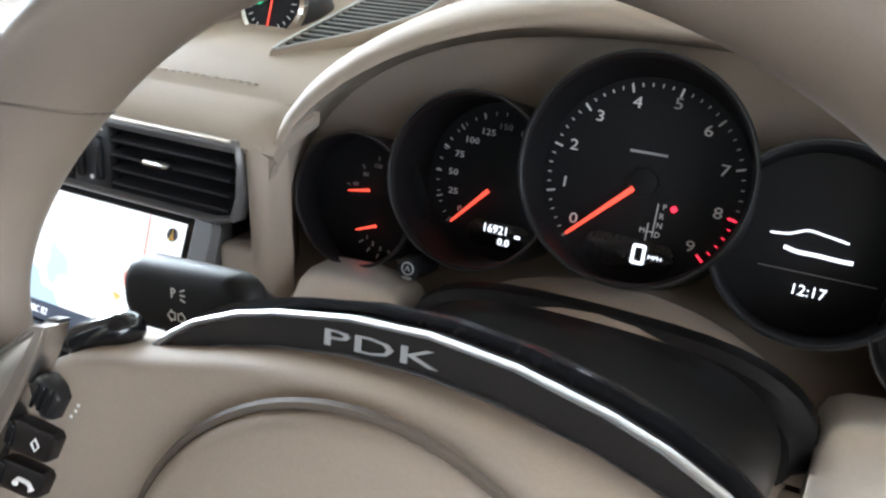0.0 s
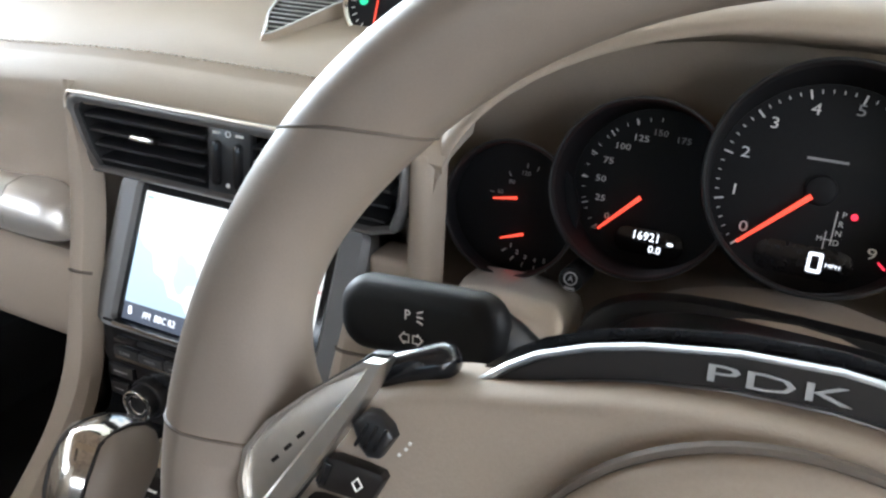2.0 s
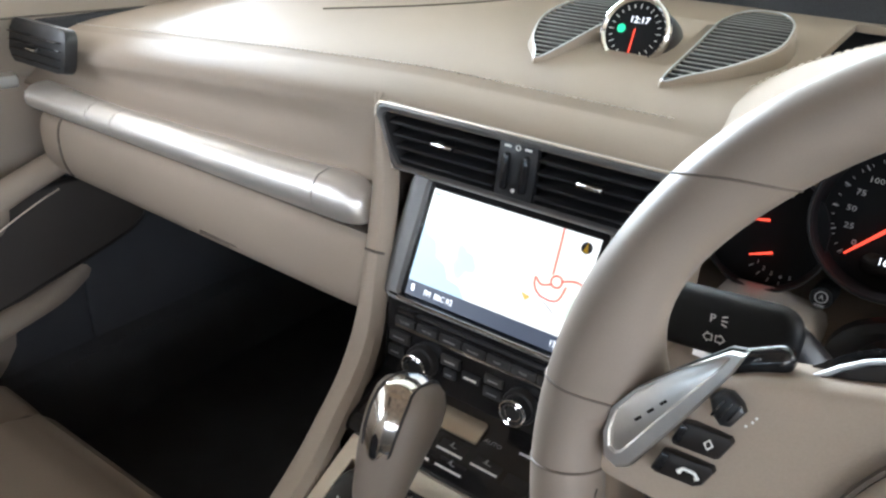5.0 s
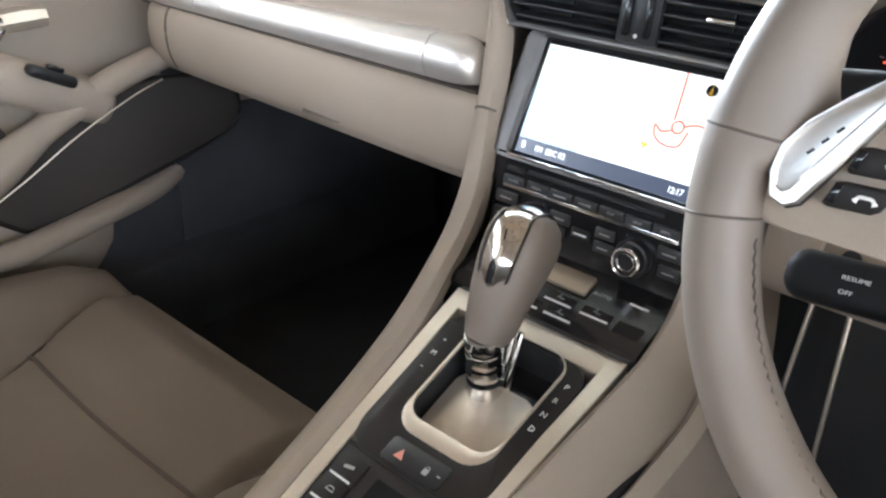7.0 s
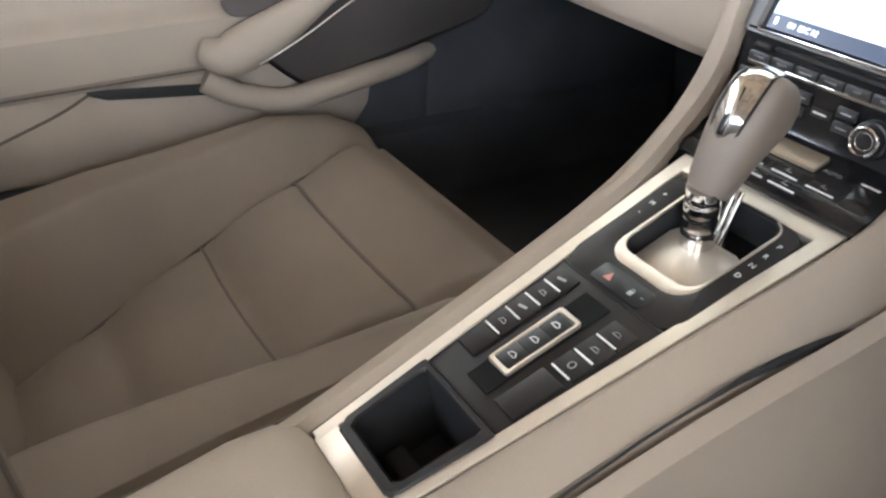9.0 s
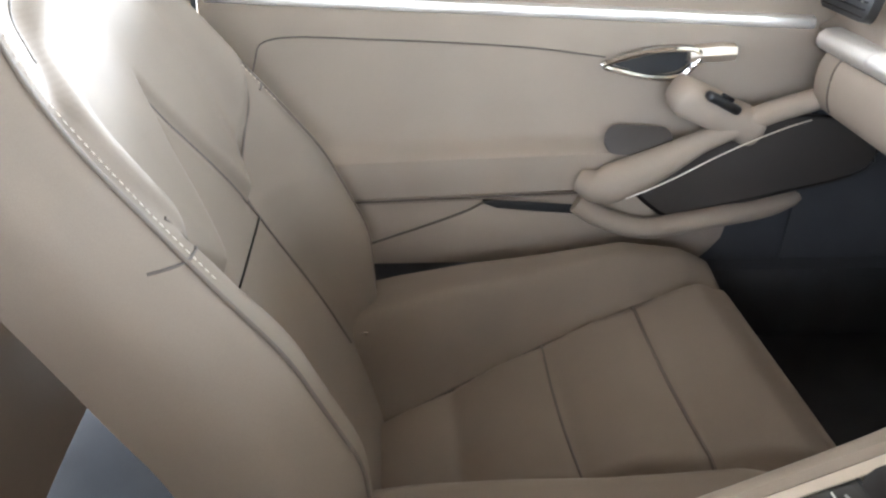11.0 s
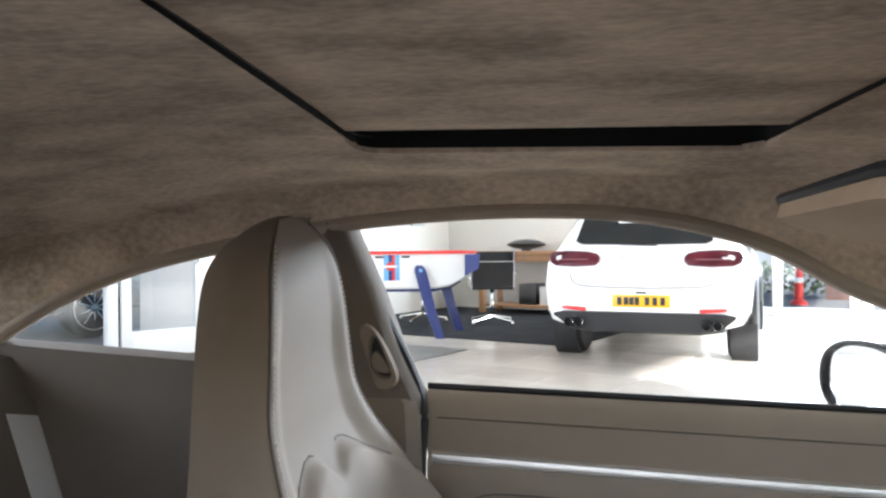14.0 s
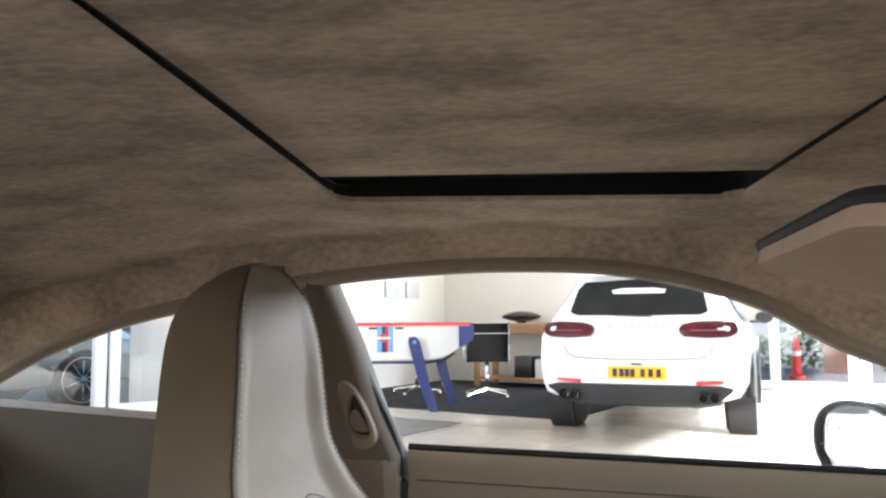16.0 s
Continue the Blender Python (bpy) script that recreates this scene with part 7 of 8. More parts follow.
part("pocket_slot", loft([[(-0.6625, y, z + h), (-0.6615, y, z), (-0.6635, y, z - h), (-0.675, y, z)] for y, z, h in ((-0.742, 0.4265, 0.001), (-0.72, 0.424, 0.007), (-0.66, 0.419, 0.008), (-0.60, 0.414, 0.008), (-0.56, 0.411, 0.007))]), RUBBER, door, "black pocket slot")
part("pocket_line", tube(spline([(-0.6625, -0.742, 0.427), (-0.661, -0.78, 0.408), (-0.6615, -0.86, 0.378), (-0.6635, -0.95, 0.345)], 8), 0.0018, 6), SEAM, door)
part("armrest_seam", tube([(-0.6655, y, lin([(-1.14, 0.470), (-1.0, 0.497), (-0.60, 0.512)], y) - 0.072) for y in [-1.0 + 0.02 * k for k in range(22)]], 0.0016, 5), SEAM, door)
# front pull arm sweeping up to the dashboard with the speaker below
ARM = spline([(-0.655, -0.60, 0.468), (-0.640, -0.575, 0.463), (-0.632, -0.545, 0.476), (-0.628, -0.49, 0.505), (-0.628, -0.42, 0.545), (-0.634, -0.34, 0.578), (-0.65, -0.26, 0.595), (-0.69, -0.18, 0.600)], 8)
part("pull_arm", tube(ARM, [0.018 + 0.014 * math.sin(math.pi * min(1, k / 30)) for k in range(len(ARM))], 14, up=(1, 0, 0), flat=0.9), LEATHER, door, "sweeping leather pull arm")
part("arm_trim", tube([p + Vector((0.030, 0.012, -0.012)) for p in ARM[14:-12]], 0.0010, 6), SATIN, door, "thin silver arm edging")
grille = [(p.x, p.y) for p in spline([(-0.075, 0.020, 0), (-0.055, 0.036, 0), (0.02, 0.085, 0), (0.10, 0.113, 0), (0.20, 0.120, 0), (0.29, 0.100, 0), (0.30, 0.035, 0), (0.15, -0.008, 0), (0.05, -0.030, 0), (0.0, -0.042, 0)], 5, True)]
part("speaker_cover", slab(grille, 0.014, 0.006, Matrix.Translation((-0.668, -0.455, 0.445)) @ pose(0, 0, 0, 90, 0, 90), 3), SPEAKER, door, "dark perforated speaker cover")
part("speaker_edge", tube([Vector((-0.656, -0.455 + x, 0.445 + y)) for x, y in grille], 0.0035, 6, closed=True), CONSOLE_DARK, door)
part("lower_lip", tube(spline([(-0.655, -0.60, 0.430), (-0.645, -0.56, 0.408), (-0.640, -0.50, 0.392), (-0.640, -0.44, 0.398), (-0.648, -0.36, 0.408), (-0.664, -0.29, 0.414), (-0.705, -0.22, 0.420)], 8), 0.017, 10), LEATHER, door)
swi = part("window_switch", box(0.020, 0.056, 0.014, 0.006, pose(-0.606, -0.424, 0.603, -26, 0, 0), 3), BLACK, door, "black window switch")
part("switch_rocker", box(0.010, 0.018, 0.006, 0.002, pose(-0.604, -0.420, 0.611, -26, 0, 0)), GLOSS, swi)
part("switch_plinth", box(0.07, 0.15, 0.05, 0.02, pose(-0.645, -0.415, 0.578, -24, 6, 0), 3), LEATHER, door)
part("grip_cup", slab(rounded(0.10, 0.045, 0.020, 6), 0.004, 0.001, Matrix.Translation((-0.664, -0.515, 0.525)) @ pose(0, 0, 0, 62, 0, 80)), SPEAKER, door)
win = part("window_pane", loft([[(-0.722, y, belt_z(y) - 0.01), (-0.668, y, arch_z(y))] for y in [-1.13 + 0.03 * k for k in range(26)]], closed=False), SIDE_GLASS, door, "clear side window")
win.visible_shadow = False
mirror = thing("door_mirror", "oval dark-rimmed outside mirror on the door", "wing mirror", Matrix.Translation((-0.905, -0.412, 0.822)) @ pose(0, 0, 0, 90, 0, 22))
oval = [(0.105 * (abs(math.cos(q)) ** 0.85) * (1 if math.cos(q) > 0 else -1), 0.066 * (abs(math.sin(q)) ** 0.85) * (1 if math.sin(q) > 0 else -1)) for q in (2 * math.pi * k / 40 for k in range(40))]
part("shell", loft([[(x * f, y * f, z) for x, y in oval] for z, f in ((-0.012, 1.12), (-0.02, 1.16), (-0.05, 1.08), (-0.08, 0.8), (-0.095, 0.4))]), BLACK, mirror)
part("rim", ring_plate([(x * 1.12, y * 1.14) for x, y in oval], [(x * 0.98, y * 0.97) for x, y in oval], 0.012, 0.004, pose(0, 0, -0.006)), GLOSS, mirror, "dark mirror rim")
part("mirror_glass", slab([(x * 0.985, y * 0.98) for x, y in oval], 0.003, 0.0005, pose(0, 0, -0.004)), MIRROR, mirror, "mirror glass")
part("foot", tube([(0.05, -0.05, -0.035), (0.10, -0.06, -0.03), (0.16, -0.055, -0.015), (0.205, -0.045, 0.0)], [0.022, 0.020, 0.018, 0.018], 12), BLACK, mirror)

# ---- white estate car ----
suv = thing("parked_car", "white five-door off-road estate car parked on the tiles", "car", Matrix.Translation((-5.94, -0.505, FLOOR_Z)) @ Matrix(((0.208, 0.978, 0), (0.978, -0.208, 0), (0, 0, 1))).transposed().to_4x4() @ Matrix.Diagonal((0.878, 0.915, 0.915, 1)))
# local x to its right seen from behind, y towards the viewer, z up; the rear bumper is at y = 0


def suv_ring(y, w, zlo, zsh, zroof, wroof, tuck=0.0):
    half = [(0.0, zlo), (w * 0.80, zlo), (w * 0.93, zlo + min(0.04, 0.10 * (zsh - zlo))), (w * 0.985, zlo + min(0.16, 0.32 * (zsh - zlo))), (w, zlo + min(0.36, 0.62 * (zsh - zlo))), (w * 0.985, zsh - min(0.06, 0.15 * (zsh - zlo))), (w * 0.95, zsh), (wroof + (w * 0.95 - wroof) * 0.42, zsh + (zroof - zsh) * 0.55), (wroof + 0.02, zroof - min(0.07, 0.4 * (zroof - zsh))), (wroof - 0.05, zroof - 0.015), (wroof * 0.6, zroof), (0.0, zroof)]
    P = [(x, y, z) for x, z in half]
    return P + [(-x, yy, z) for x, yy, z in reversed(P[1:-1])]


body_rings = [suv_ring(*r) for r in ((0.006, 0.24, 0.545, 0.60, 0.64, 0.22), (0.004, 0.60, 0.42, 0.62, 0.70, 0.50), (0.0, 0.80, 0.40, 0.72, 0.82, 0.66), (-0.02, 0.88, 0.38, 0.80, 0.92, 0.76), (-0.07, 0.915, 0.36, 0.92, 1.06, 0.74), (-0.14, 0.93, 0.35, 0.97, 1.16, 0.70), (-0.25, 0.945, 0.34, 0.985, 1.32, 0.645), (-0.42, 0.955, 0.33, 0.99, 1.50, 0.60), (-0.60, 0.96, 0.33, 0.99, 1.565, 0.595), (-1.0, 0.965, 0.33, 0.985, 1.605, 0.605), (-1.8, 0.955, 0.32, 0.975, 1.615, 0.61), (-2.4, 0.955, 0.32, 0.97, 1.575, 0.59), (-2.9, 0.955, 0.32, 0.97, 1.40, 0.60), (-3.35, 0.955, 0.32, 0.97, 1.08, 0.70), (-4.0, 0.94, 0.32, 0.92, 0.98, 0.72), (-4.5, 0.86, 0.33, 0.80, 0.86, 0.66), (-4.65, 0.70, 0.36, 0.66, 0.70, 0.5))]
part("body", loft(body_rings), PAINT_WHITE, suv, angle=60)
RW_ = [(-0.56, 1.092), (0.0, 1.085), (0.56, 1.092), (0.625, 1.120), (0.575, 1.33), (0.52, 1.395), (0.0, 1.42), (-0.52, 1.395), (-0.575, 1.33), (-0.625, 1.120)]


def rear_y(z):
    return lin([(0.70, 0.0), (0.82, 0.0), (0.92, -0.02), (1.06, -0.07), (1.16, -0.14), (1.32, -0.25), (1.50, -0.42)], z)


part("rear_window", loft([[(x, rear_y(z) + d, z + 0.3 * d) for x, z in RW_] for d in (-0.02, 0.012)]), DARK_GLASS, suv, "dark rear window")
part("spoiler", loft([[(-0.56, y, z), (0.56, y, z), (0.56, y, z - 0.035), (-0.56, y, z - 0.03)] for y, z in ((-0.60, 1.585), (-0.42, 1.545), (-0.30, 1.500), (-0.27, 1.485))]), PAINT_WHITE, suv)
part("wiper", box(0.34, 0.012, 0.012, 0.003, pose(-0.03, -0.055, 1.085, 0, 2, 0)), BLACK, suv)
for s in (-1, 1):
    lamp = [(0.385, 0.915), (0.42, 0.882), (0.62, 0.870), (0.80, 0.876), (0.865, 0.905), (0.882, 0.955), (0.85, 1.004), (0.70, 1.016), (0.50, 1.008), (0.41, 0.985), (0.382, 0.950)]

    def lamp_y(x, z):
        return rear_y(z) - 0.30 * max(0, x - 0.68) ** 1.5 * 3.0
    tl = part("tail_lamp", loft([[(s * x * f + s * 0.66 * (1 - f), lamp_y(x, z) + d, 0.962 + (z - 0.94) * f) for x, z in lamp] for d, f in ((-0.06, 1.0), (0.030, 1.0), (0.044, 0.92), (0.047, 0.5))]), LAMP_RED, suv, "smoked red tail lamp")
    part("lamp_bar", tube([(s * x, lamp_y(x, 0.93) + 0.052, 0.958) for x in (0.48, 0.56, 0.64, 0.72, 0.78)], 0.0045, 6), varied("lamp_clear", (0.22, 0.10, 0.11), 0.3, grain=200, bump=0.0), tl)
    part("reflector", box(0.34, 0.05, 0.034, 0.008, pose(s * 0.68, -0.014, 0.520, 0, -3 * s, -9 * s)), RED, suv, "red bumper reflector")
    for dx in (-0.048, 0.048):
        ex = part("exhaust_tip", lathe([(0.046, 0), (0.046, 0.10), (0.040, 0.104), (0.036, 0.10), (0.036, 0.02), (0.001, 0.02)], 28, pose(s * 0.62 + dx, 0.035, 0.395, -90, 0, 0) @ pose(0, 0, -0.08)), GLOSS, suv, "dark round exhaust tip")
    part("side_window", loft([[(s * (0.600 + d), -0.75, 1.46), (s * (0.605 + d), -2.2, 1.47), (s * (0.74 + d), -2.95, 1.10), (s * (0.875 + d), -2.9, 1.015), (s * (0.89 + d), -0.72, 1.03), (s * (0.80 + d), -0.55, 1.12)] for d in (0.0, 0.05)]), DARK_GLASS, suv, "dark side windows")
    mr = part("wing_mirror", loft([[(s * (0.97 + 0.10 + 0.10 * math.cos(q) * f), -2.62 + y, 1.06 + 0.075 * math.sin(q) * f) for q in (2 * math.pi * k / 20 for k in range(20))] for y, f in ((0.05, 0.85), (0.03, 1.0), (-0.05, 0.95), (-0.10, 0.5))]), BLACK, suv, "dark wing mirror")
    part("wing_mirror_arm", box(0.12, 0.05, 0.03, 0.01, pose(s * 0.96, -2.62, 1.01)), BLACK, suv)
for s in (-1, 1):
    for yy in (-0.92, -3.72):
        wl = part("wheel", lathe([(0.24, -0.12), (0.335, -0.125), (0.362, -0.10), (0.366, 0.0), (0.362, 0.10), (0.335, 0.125), (0.24, 0.12)], 48, pose(s * 0.83, yy, 0.366, 0, 90, 0)), RUBBER, suv, "black tyre")
        part("rim", lathe([(0.245, 0.06), (0.25, 0.115), (0.235, 0.118), (0.225, 0.08), (0.06, 0.09), (0.05, 0.10), (0.001, 0.10)], 40, pose(s * 0.83, yy, 0.366, 0, 90 * s, 0)), SATIN, wl)
        part("wheel_arch", tube([(s * 0.955, yy + 0.42 * math.cos(q), 0.366 + 0.42 * math.sin(q)) for q in (math.pi * k / 16 for k in range(17))], 0.03, 8), BLACK, suv)
        part("wheel_well", lathe([(0.41, -0.02), (0.41, 0.22), (0.001, 0.22)], 32, pose(s * 0.965, yy, 0.366, 0, -90 * s, 0)), RUBBER, suv)
part("lower_bumper", loft([[(-0.82, y, z1), (-0.72, y + 0.02, z1 + 0.02), (0.72, y + 0.02, z1 + 0.02), (0.82, y, z1), (0.70, y - 0.02, z0), (0.5, y, z0 - 0.03), (-0.5, y, z0 - 0.03), (-0.70, y - 0.02, z0)] for y, z0, z1 in ((-0.30, 0.30, 0.46), (-0.05, 0.33, 0.475), (0.010, 0.35, 0.470), (0.012, 0.37, 0.45))]), RUBBER, suv, "black lower bumper and diffuser")
part("tailgate_gap", tube(spline([(-0.66, -0.050, 0.900), (-0.655, 0.000, 0.800), (-0.60, 0.004, 0.735), (-0.45, 0.006, 0.715), (0.0, 0.008, 0.705), (0.45, 0.006, 0.715), (0.60, 0.004, 0.735), (0.655, 0.000, 0.800), (0.66, -0.050, 0.900)], 6), 0.010, 6), LEGEND_DIM, suv, "grey tailgate gap")
pl = part("number_plate", box(0.52, 0.010, 0.111, 0.006, pose(0, 0.012, 0.590)), PLATE, suv, "yellow rear number plate")
for x in (-0.195, -0.135, -0.085, -0.035, 0.055, 0.125, 0.195):
    part("plate_bar", box(0.042, 0.003, 0.070, 0.001, pose(x, 0.0185, 0.590)), BLACK, pl)
part("plate_lamp", box(0.10, 0.03, 0.018, 0.006, pose(0, 0.004, 0.665)), BLACK, suv)
for x in [-0.25 + 0.0715 * k for k in range(8)]:
    part("tailgate_badge", box(0.034, 0.006, 0.018, 0.002, pose(x, -0.042, 0.985)), LEGEND_DIM, suv, "small grey badge piece")
part("tailgate_badge", box(0.16, 0.006, 0.018, 0.002, pose(0, -0.030, 0.925)), LEGEND_DIM, suv, "small grey badge piece")

# ---- football table ----
tbl = thing("football_table", "white football table with blue legs and red edging", "football table")
T0 = Vector((-7.95, -2.95, FLOOR_Z))
ta = Vector((-0.30, 0.954, 0)).normalized()
tb = Vector((-0.954, -0.30, 0)).normalized()
TM = Matrix.Translation(T0) @ Matrix((ta, tb, (0, 0, 1))).transposed().to_4x4()
part("cabinet", loft([[(x, -w * 0.94, z0), (x, -w, z0 + 0.02), (x, -w, 0.91), (x, w, 0.91), (x, w, z0 + 0.02), (x, w * 0.94, z0)] for x, w, z0 in ((-0.75, 0.36, 0.53), (0.30, 0.36, 0.53), (0.45, 0.36, 0.55), (0.60, 0.355, 0.63), (0.74, 0.30, 0.72))]), WHITE_PLASTIC, tbl, at=TM)
part("top_rail", ring_plate([(-0.76, -0.38), (0.62, -0.38), (0.76, -0.31), (0.76, 0.31), (0.62, 0.38), (-0.76, 0.38)], [(-0.72, -0.34), (0.60, -0.34), (0.71, -0.28), (0.71, 0.28), (0.60, 0.34), (-0.72, 0.34)], 0.030, 0.008, pose(0, 0, 0.905)), RED, tbl, "red top rail", at=TM)
part("end_panel", loft([[(0.62, -0.365, 0.66), (0.78, -0.30, 0.74), (0.80, -0.30, 0.90), (0.62, -0.37, 0.895)], [(0.62, 0.365, 0.66), (0.78, 0.30, 0.74), (0.80, 0.30, 0.90), (0.62, 0.37, 0.895)]]), BLUE, tbl, "blue end panel", at=TM)
part("belly", loft([[(x, -0.20, z0), (x, 0.20, z0), (x, 0.26, 0.605), (x, -0.26, 0.605)] for x, z0 in ((-0.6, 0.50), (0.3, 0.49), (0.50, 0.53), (0.60, 0.595))]), BLUE, tbl, at=TM)
# light blue patch painted as a sheen on the end panel
part("end_shine", box(0.01, 0.22, 0.06, 0.01, pose(0.796, 0.02, 0.85, 0, 8, 0)), LIGHTBLUE, tbl, at=TM)
for x0, w, mt in ((-0.255, 0.05, LIGHTBLUE), (-0.205, 0.04, BLUE), (-0.165, 0.03, RED), (-0.135, 0.05, LIGHTBLUE)):
    part("stripe", box(w, 0.004, 0.275, 0.001, pose(x0 + w / 2, -0.3625, 0.762)), mt, tbl, "painted stripe", at=TM)
part("emblem", disc(0.045, 0.004, 24, m=pose(-0.19, -0.364, 0.775, 90)), RED, tbl, "round red emblem with plain bar", at=TM)
part("emblem", box(0.16, 0.004, 0.022, 0.001, pose(-0.19, -0.3695, 0.775)), LEGEND, tbl, at=TM)
for x in (-0.30, -0.02):
    part("rod_port", box(0.09, 0.02, 0.022, 0.006, pose(x, -0.366, 0.878)), BLACK, tbl, at=TM)
for x, y, sx in ((0.14, -0.40, 1), (0.44, 0.26, 1), (-0.55, -0.40, -1), (-0.55, 0.30, -1)):
    lg = loft([[(x + dx * sx - w, y - 0.03, z), (x + dx * sx + w, y - 0.03, z), (x + dx * sx + w, y + 0.03, z), (x + dx * sx - w, y + 0.03, z)] for z, dx, w in ((0.0, 0.20, 0.046), (0.02, 0.195, 0.048), (0.3, 0.10, 0.056), (0.62, 0.02, 0.062), (0.72, -0.005, 0.062), (0.76, -0.015, 0.050), (0.785, -0.02, 0.030))])
    part("leg", lg, BLUE, tbl, "splayed blue leg", at=TM)
    part("bolt", disc(0.02, 0.012, 16, 0.002, TM @ pose(x - 0.005 * sx, y - 0.03, 0.73, 90)), LIGHTBLUE, tbl)

# ---- rugs, chairs, desk ----
rug_a = part("rug", box(4.4, 3.6, 0.010, 0.004, Matrix.Translation(site(8.35, -5.6, 0.006)) @ Matrix((U, V, (0, 0, 1))).transposed().to_4x4() @ pose(0, 0, 0, 0, 0, 0)), RUG)
tagged(rug_a, "large charcoal rug under the football table", "rug")
rug_b = part("rug", box(1.0, 1.6, 0.010, 0.004, Matrix.Translation(site(4.95, -5.35, 0.006)) @ Matrix((U, V, (0, 0, 1))).transposed().to_4x4()), varied("mat_grey", (0.20, 0.195, 0.19), 0.95, grain=200, bump=0.4, spread=0.12))
tagged(rug_b, "small grey floor mat on the tiles", "mat")


def office_chair(m):
    ch = thing("office_chair", "black mesh office chair with chrome four-star base", "office chair", m, group="office chairs")
    part("backrest", patch(lambda a, b: Vector((-0.24 + 0.48 * b, 0.22 + 0.06 * a + 0.03 * (1 - (2 * b - 1) ** 2), 0.48 + 0.42 * a)), 10, 10, 0.02), CHAIR_BLACK, ch)
    part("seat", patch(lambda a, b: Vector((-0.24 + 0.48 * b, -0.24 + 0.47 * a, 0.46 + 0.015 * (2 * a - 1) ** 2)), 10, 10, 0.03), CHAIR_BLACK, ch)
    for s in (-1, 1):
        part("side_rail", tube(spline([(s * 0.25, -0.24, 0.45), (s * 0.25, 0.20, 0.45), (s * 0.25, 0.26, 0.52), (s * 0.25, 0.32, 0.92)], 5), 0.012, 8), CHROME, ch, "chrome side rail")
        part("armrest", tube(spline([(s * 0.27, -0.10, 0.45), (s * 0.29, -0.12, 0.62), (s * 0.29, 0.0, 0.66), (s * 0.28, 0.24, 0.64)], 5), 0.012, 8), CHROME, ch, "chrome armrest")
    part("back_bar", tube([(-0.25, 0.30, 0.78), (0.25, 0.30, 0.78)], 0.014, 8), CHROME, ch)
    part("column", disc(0.03, 0.36, 20, 0.003, pose(0, 0, 0.08)), CHROME, ch, "chrome column")
    for k in range(4):
        q = radians(45 + 90 * k)
        part("foot", tube([(0.02 * math.cos(q), 0.02 * math.sin(q), 0.10), (0.18 * math.cos(q), 0.18 * math.sin(q), 0.075), (0.34 * math.cos(q), 0.34 * math.sin(q), 0.055)], [0.022, 0.018, 0.013], 8), CHROME, ch, "chrome star foot")
        part("glide", disc(0.018, 0.05, 12, 0.003, pose(0.33 * math.cos(q), 0.33 * math.sin(q), 0.0)), CHROME, ch)
    return ch


chair = office_chair(Matrix.Translation((-9.05, -2.12, FLOOR_Z + 0.012)) @ pose(0, 0, 0, 0, 0, -80))
copy_thing(chair, Matrix.Translation((-9.30, -3.05, FLOOR_Z + 0.012)) @ pose(0, 0, 0, 0, 0, 120))

DM = Matrix.Translation(site(9.18, -5.90)) @ Matrix((V, -U, (0, 0, 1))).transposed().to_4x4()
desk = thing("desk", "plain pine desk standing against the wall", "desk", DM)
part("tabletop", box(1.30, 0.62, 0.06, 0.006, pose(0, 0, 0.87)), WOOD, desk)
part("apron", box(1.18, 0.03, 0.09, 0.003, pose(0, 0.26, 0.795)), WOOD, desk)
part("low_shelf", box(1.10, 0.50, 0.03, 0.003, pose(0, 0, 0.12)), WOOD, desk)
for x in (-0.58, 0.58):
    for y in (-0.26, 0.26):
        part("leg", box(0.075, 0.075, 0.84, 0.005, pose(x, y, 0.42)), WOOD, desk)
sculpt = part("oval_ornament", lathe([(0.001, -0.075), (0.10, -0.068), (0.20, -0.045), (0.27, -0.015), (0.285, 0.0), (0.27, 0.015), (0.20, 0.045), (0.10, 0.068), (0.001, 0.075)], 40, DM @ pose(0.0, -0.02, 0.995)), BLACK)
tagged(sculpt, "black oval ornament lying on the pine desk", "ornament")
orn_foot = part("foot", disc(0.07, 0.03, 20, 0.004), BLACK, sculpt, at=DM @ pose(0, -0.02, 0.90))
for dx, w, h, mt in ((0.10, 0.28, 0.30, BLACK), (0.38, 0.18, 0.26, WHITE_PLASTIC)):
    bx = part("storage_box", box(w, 0.30, h, 0.01, DM @ pose(dx, 0.0, 0.136 + h / 2)), mt)
    tagged(bx, {BLACK: "black box on the low desk shelf", WHITE_PLASTIC: "white box on the low desk shelf"}[mt], "box")

# wall items
wallM = Matrix((U, -V, (0, 0, 1)))
arrow = thing("wall_sign", "black angular line sign mounted on the white wall", "wall sign")
for k, (u0, z0, u1, z1) in enumerate(((6.05, 1.38, 6.40, 1.62), (6.40, 1.62, 6.75, 1.40), (6.75, 1.40, 6.45, 1.14), (6.45, 1.14, 6.1, 1.0))):
    part("stroke", tube([site(u0, -7.47, z0), site(u1, -7.47, z1)], 0.018, 6), BLACK, arrow)
for u in (8.05, 8.55):
    pic = site_box("wall_panel", u, u + 0.32, -7.5, -7.46, 1.28, 1.52, FRAME_WHITE)
    tagged(pic, "small pale control panel on the wall", "wall panel", group="wall panels")
    site_box("panel_face", u + 0.22, u + 0.30, -7.458, -7.45, 1.30, 1.50, CONSOLE_DARK, pic)
plant = thing("twig_plant", "bare twigs with thin leaves in a floor pot", "plant")
PB = site(8.9, -4.05)
rnd = random.Random(7)
part("pot", lathe([(0.14, 0), (0.18, 0.36), (0.19, 0.38), (0.16, 0.38), (0.15, 0.30), (0.001, 0.30)], 28, Matrix.Translation(PB)), WHITE_PLASTIC, plant)
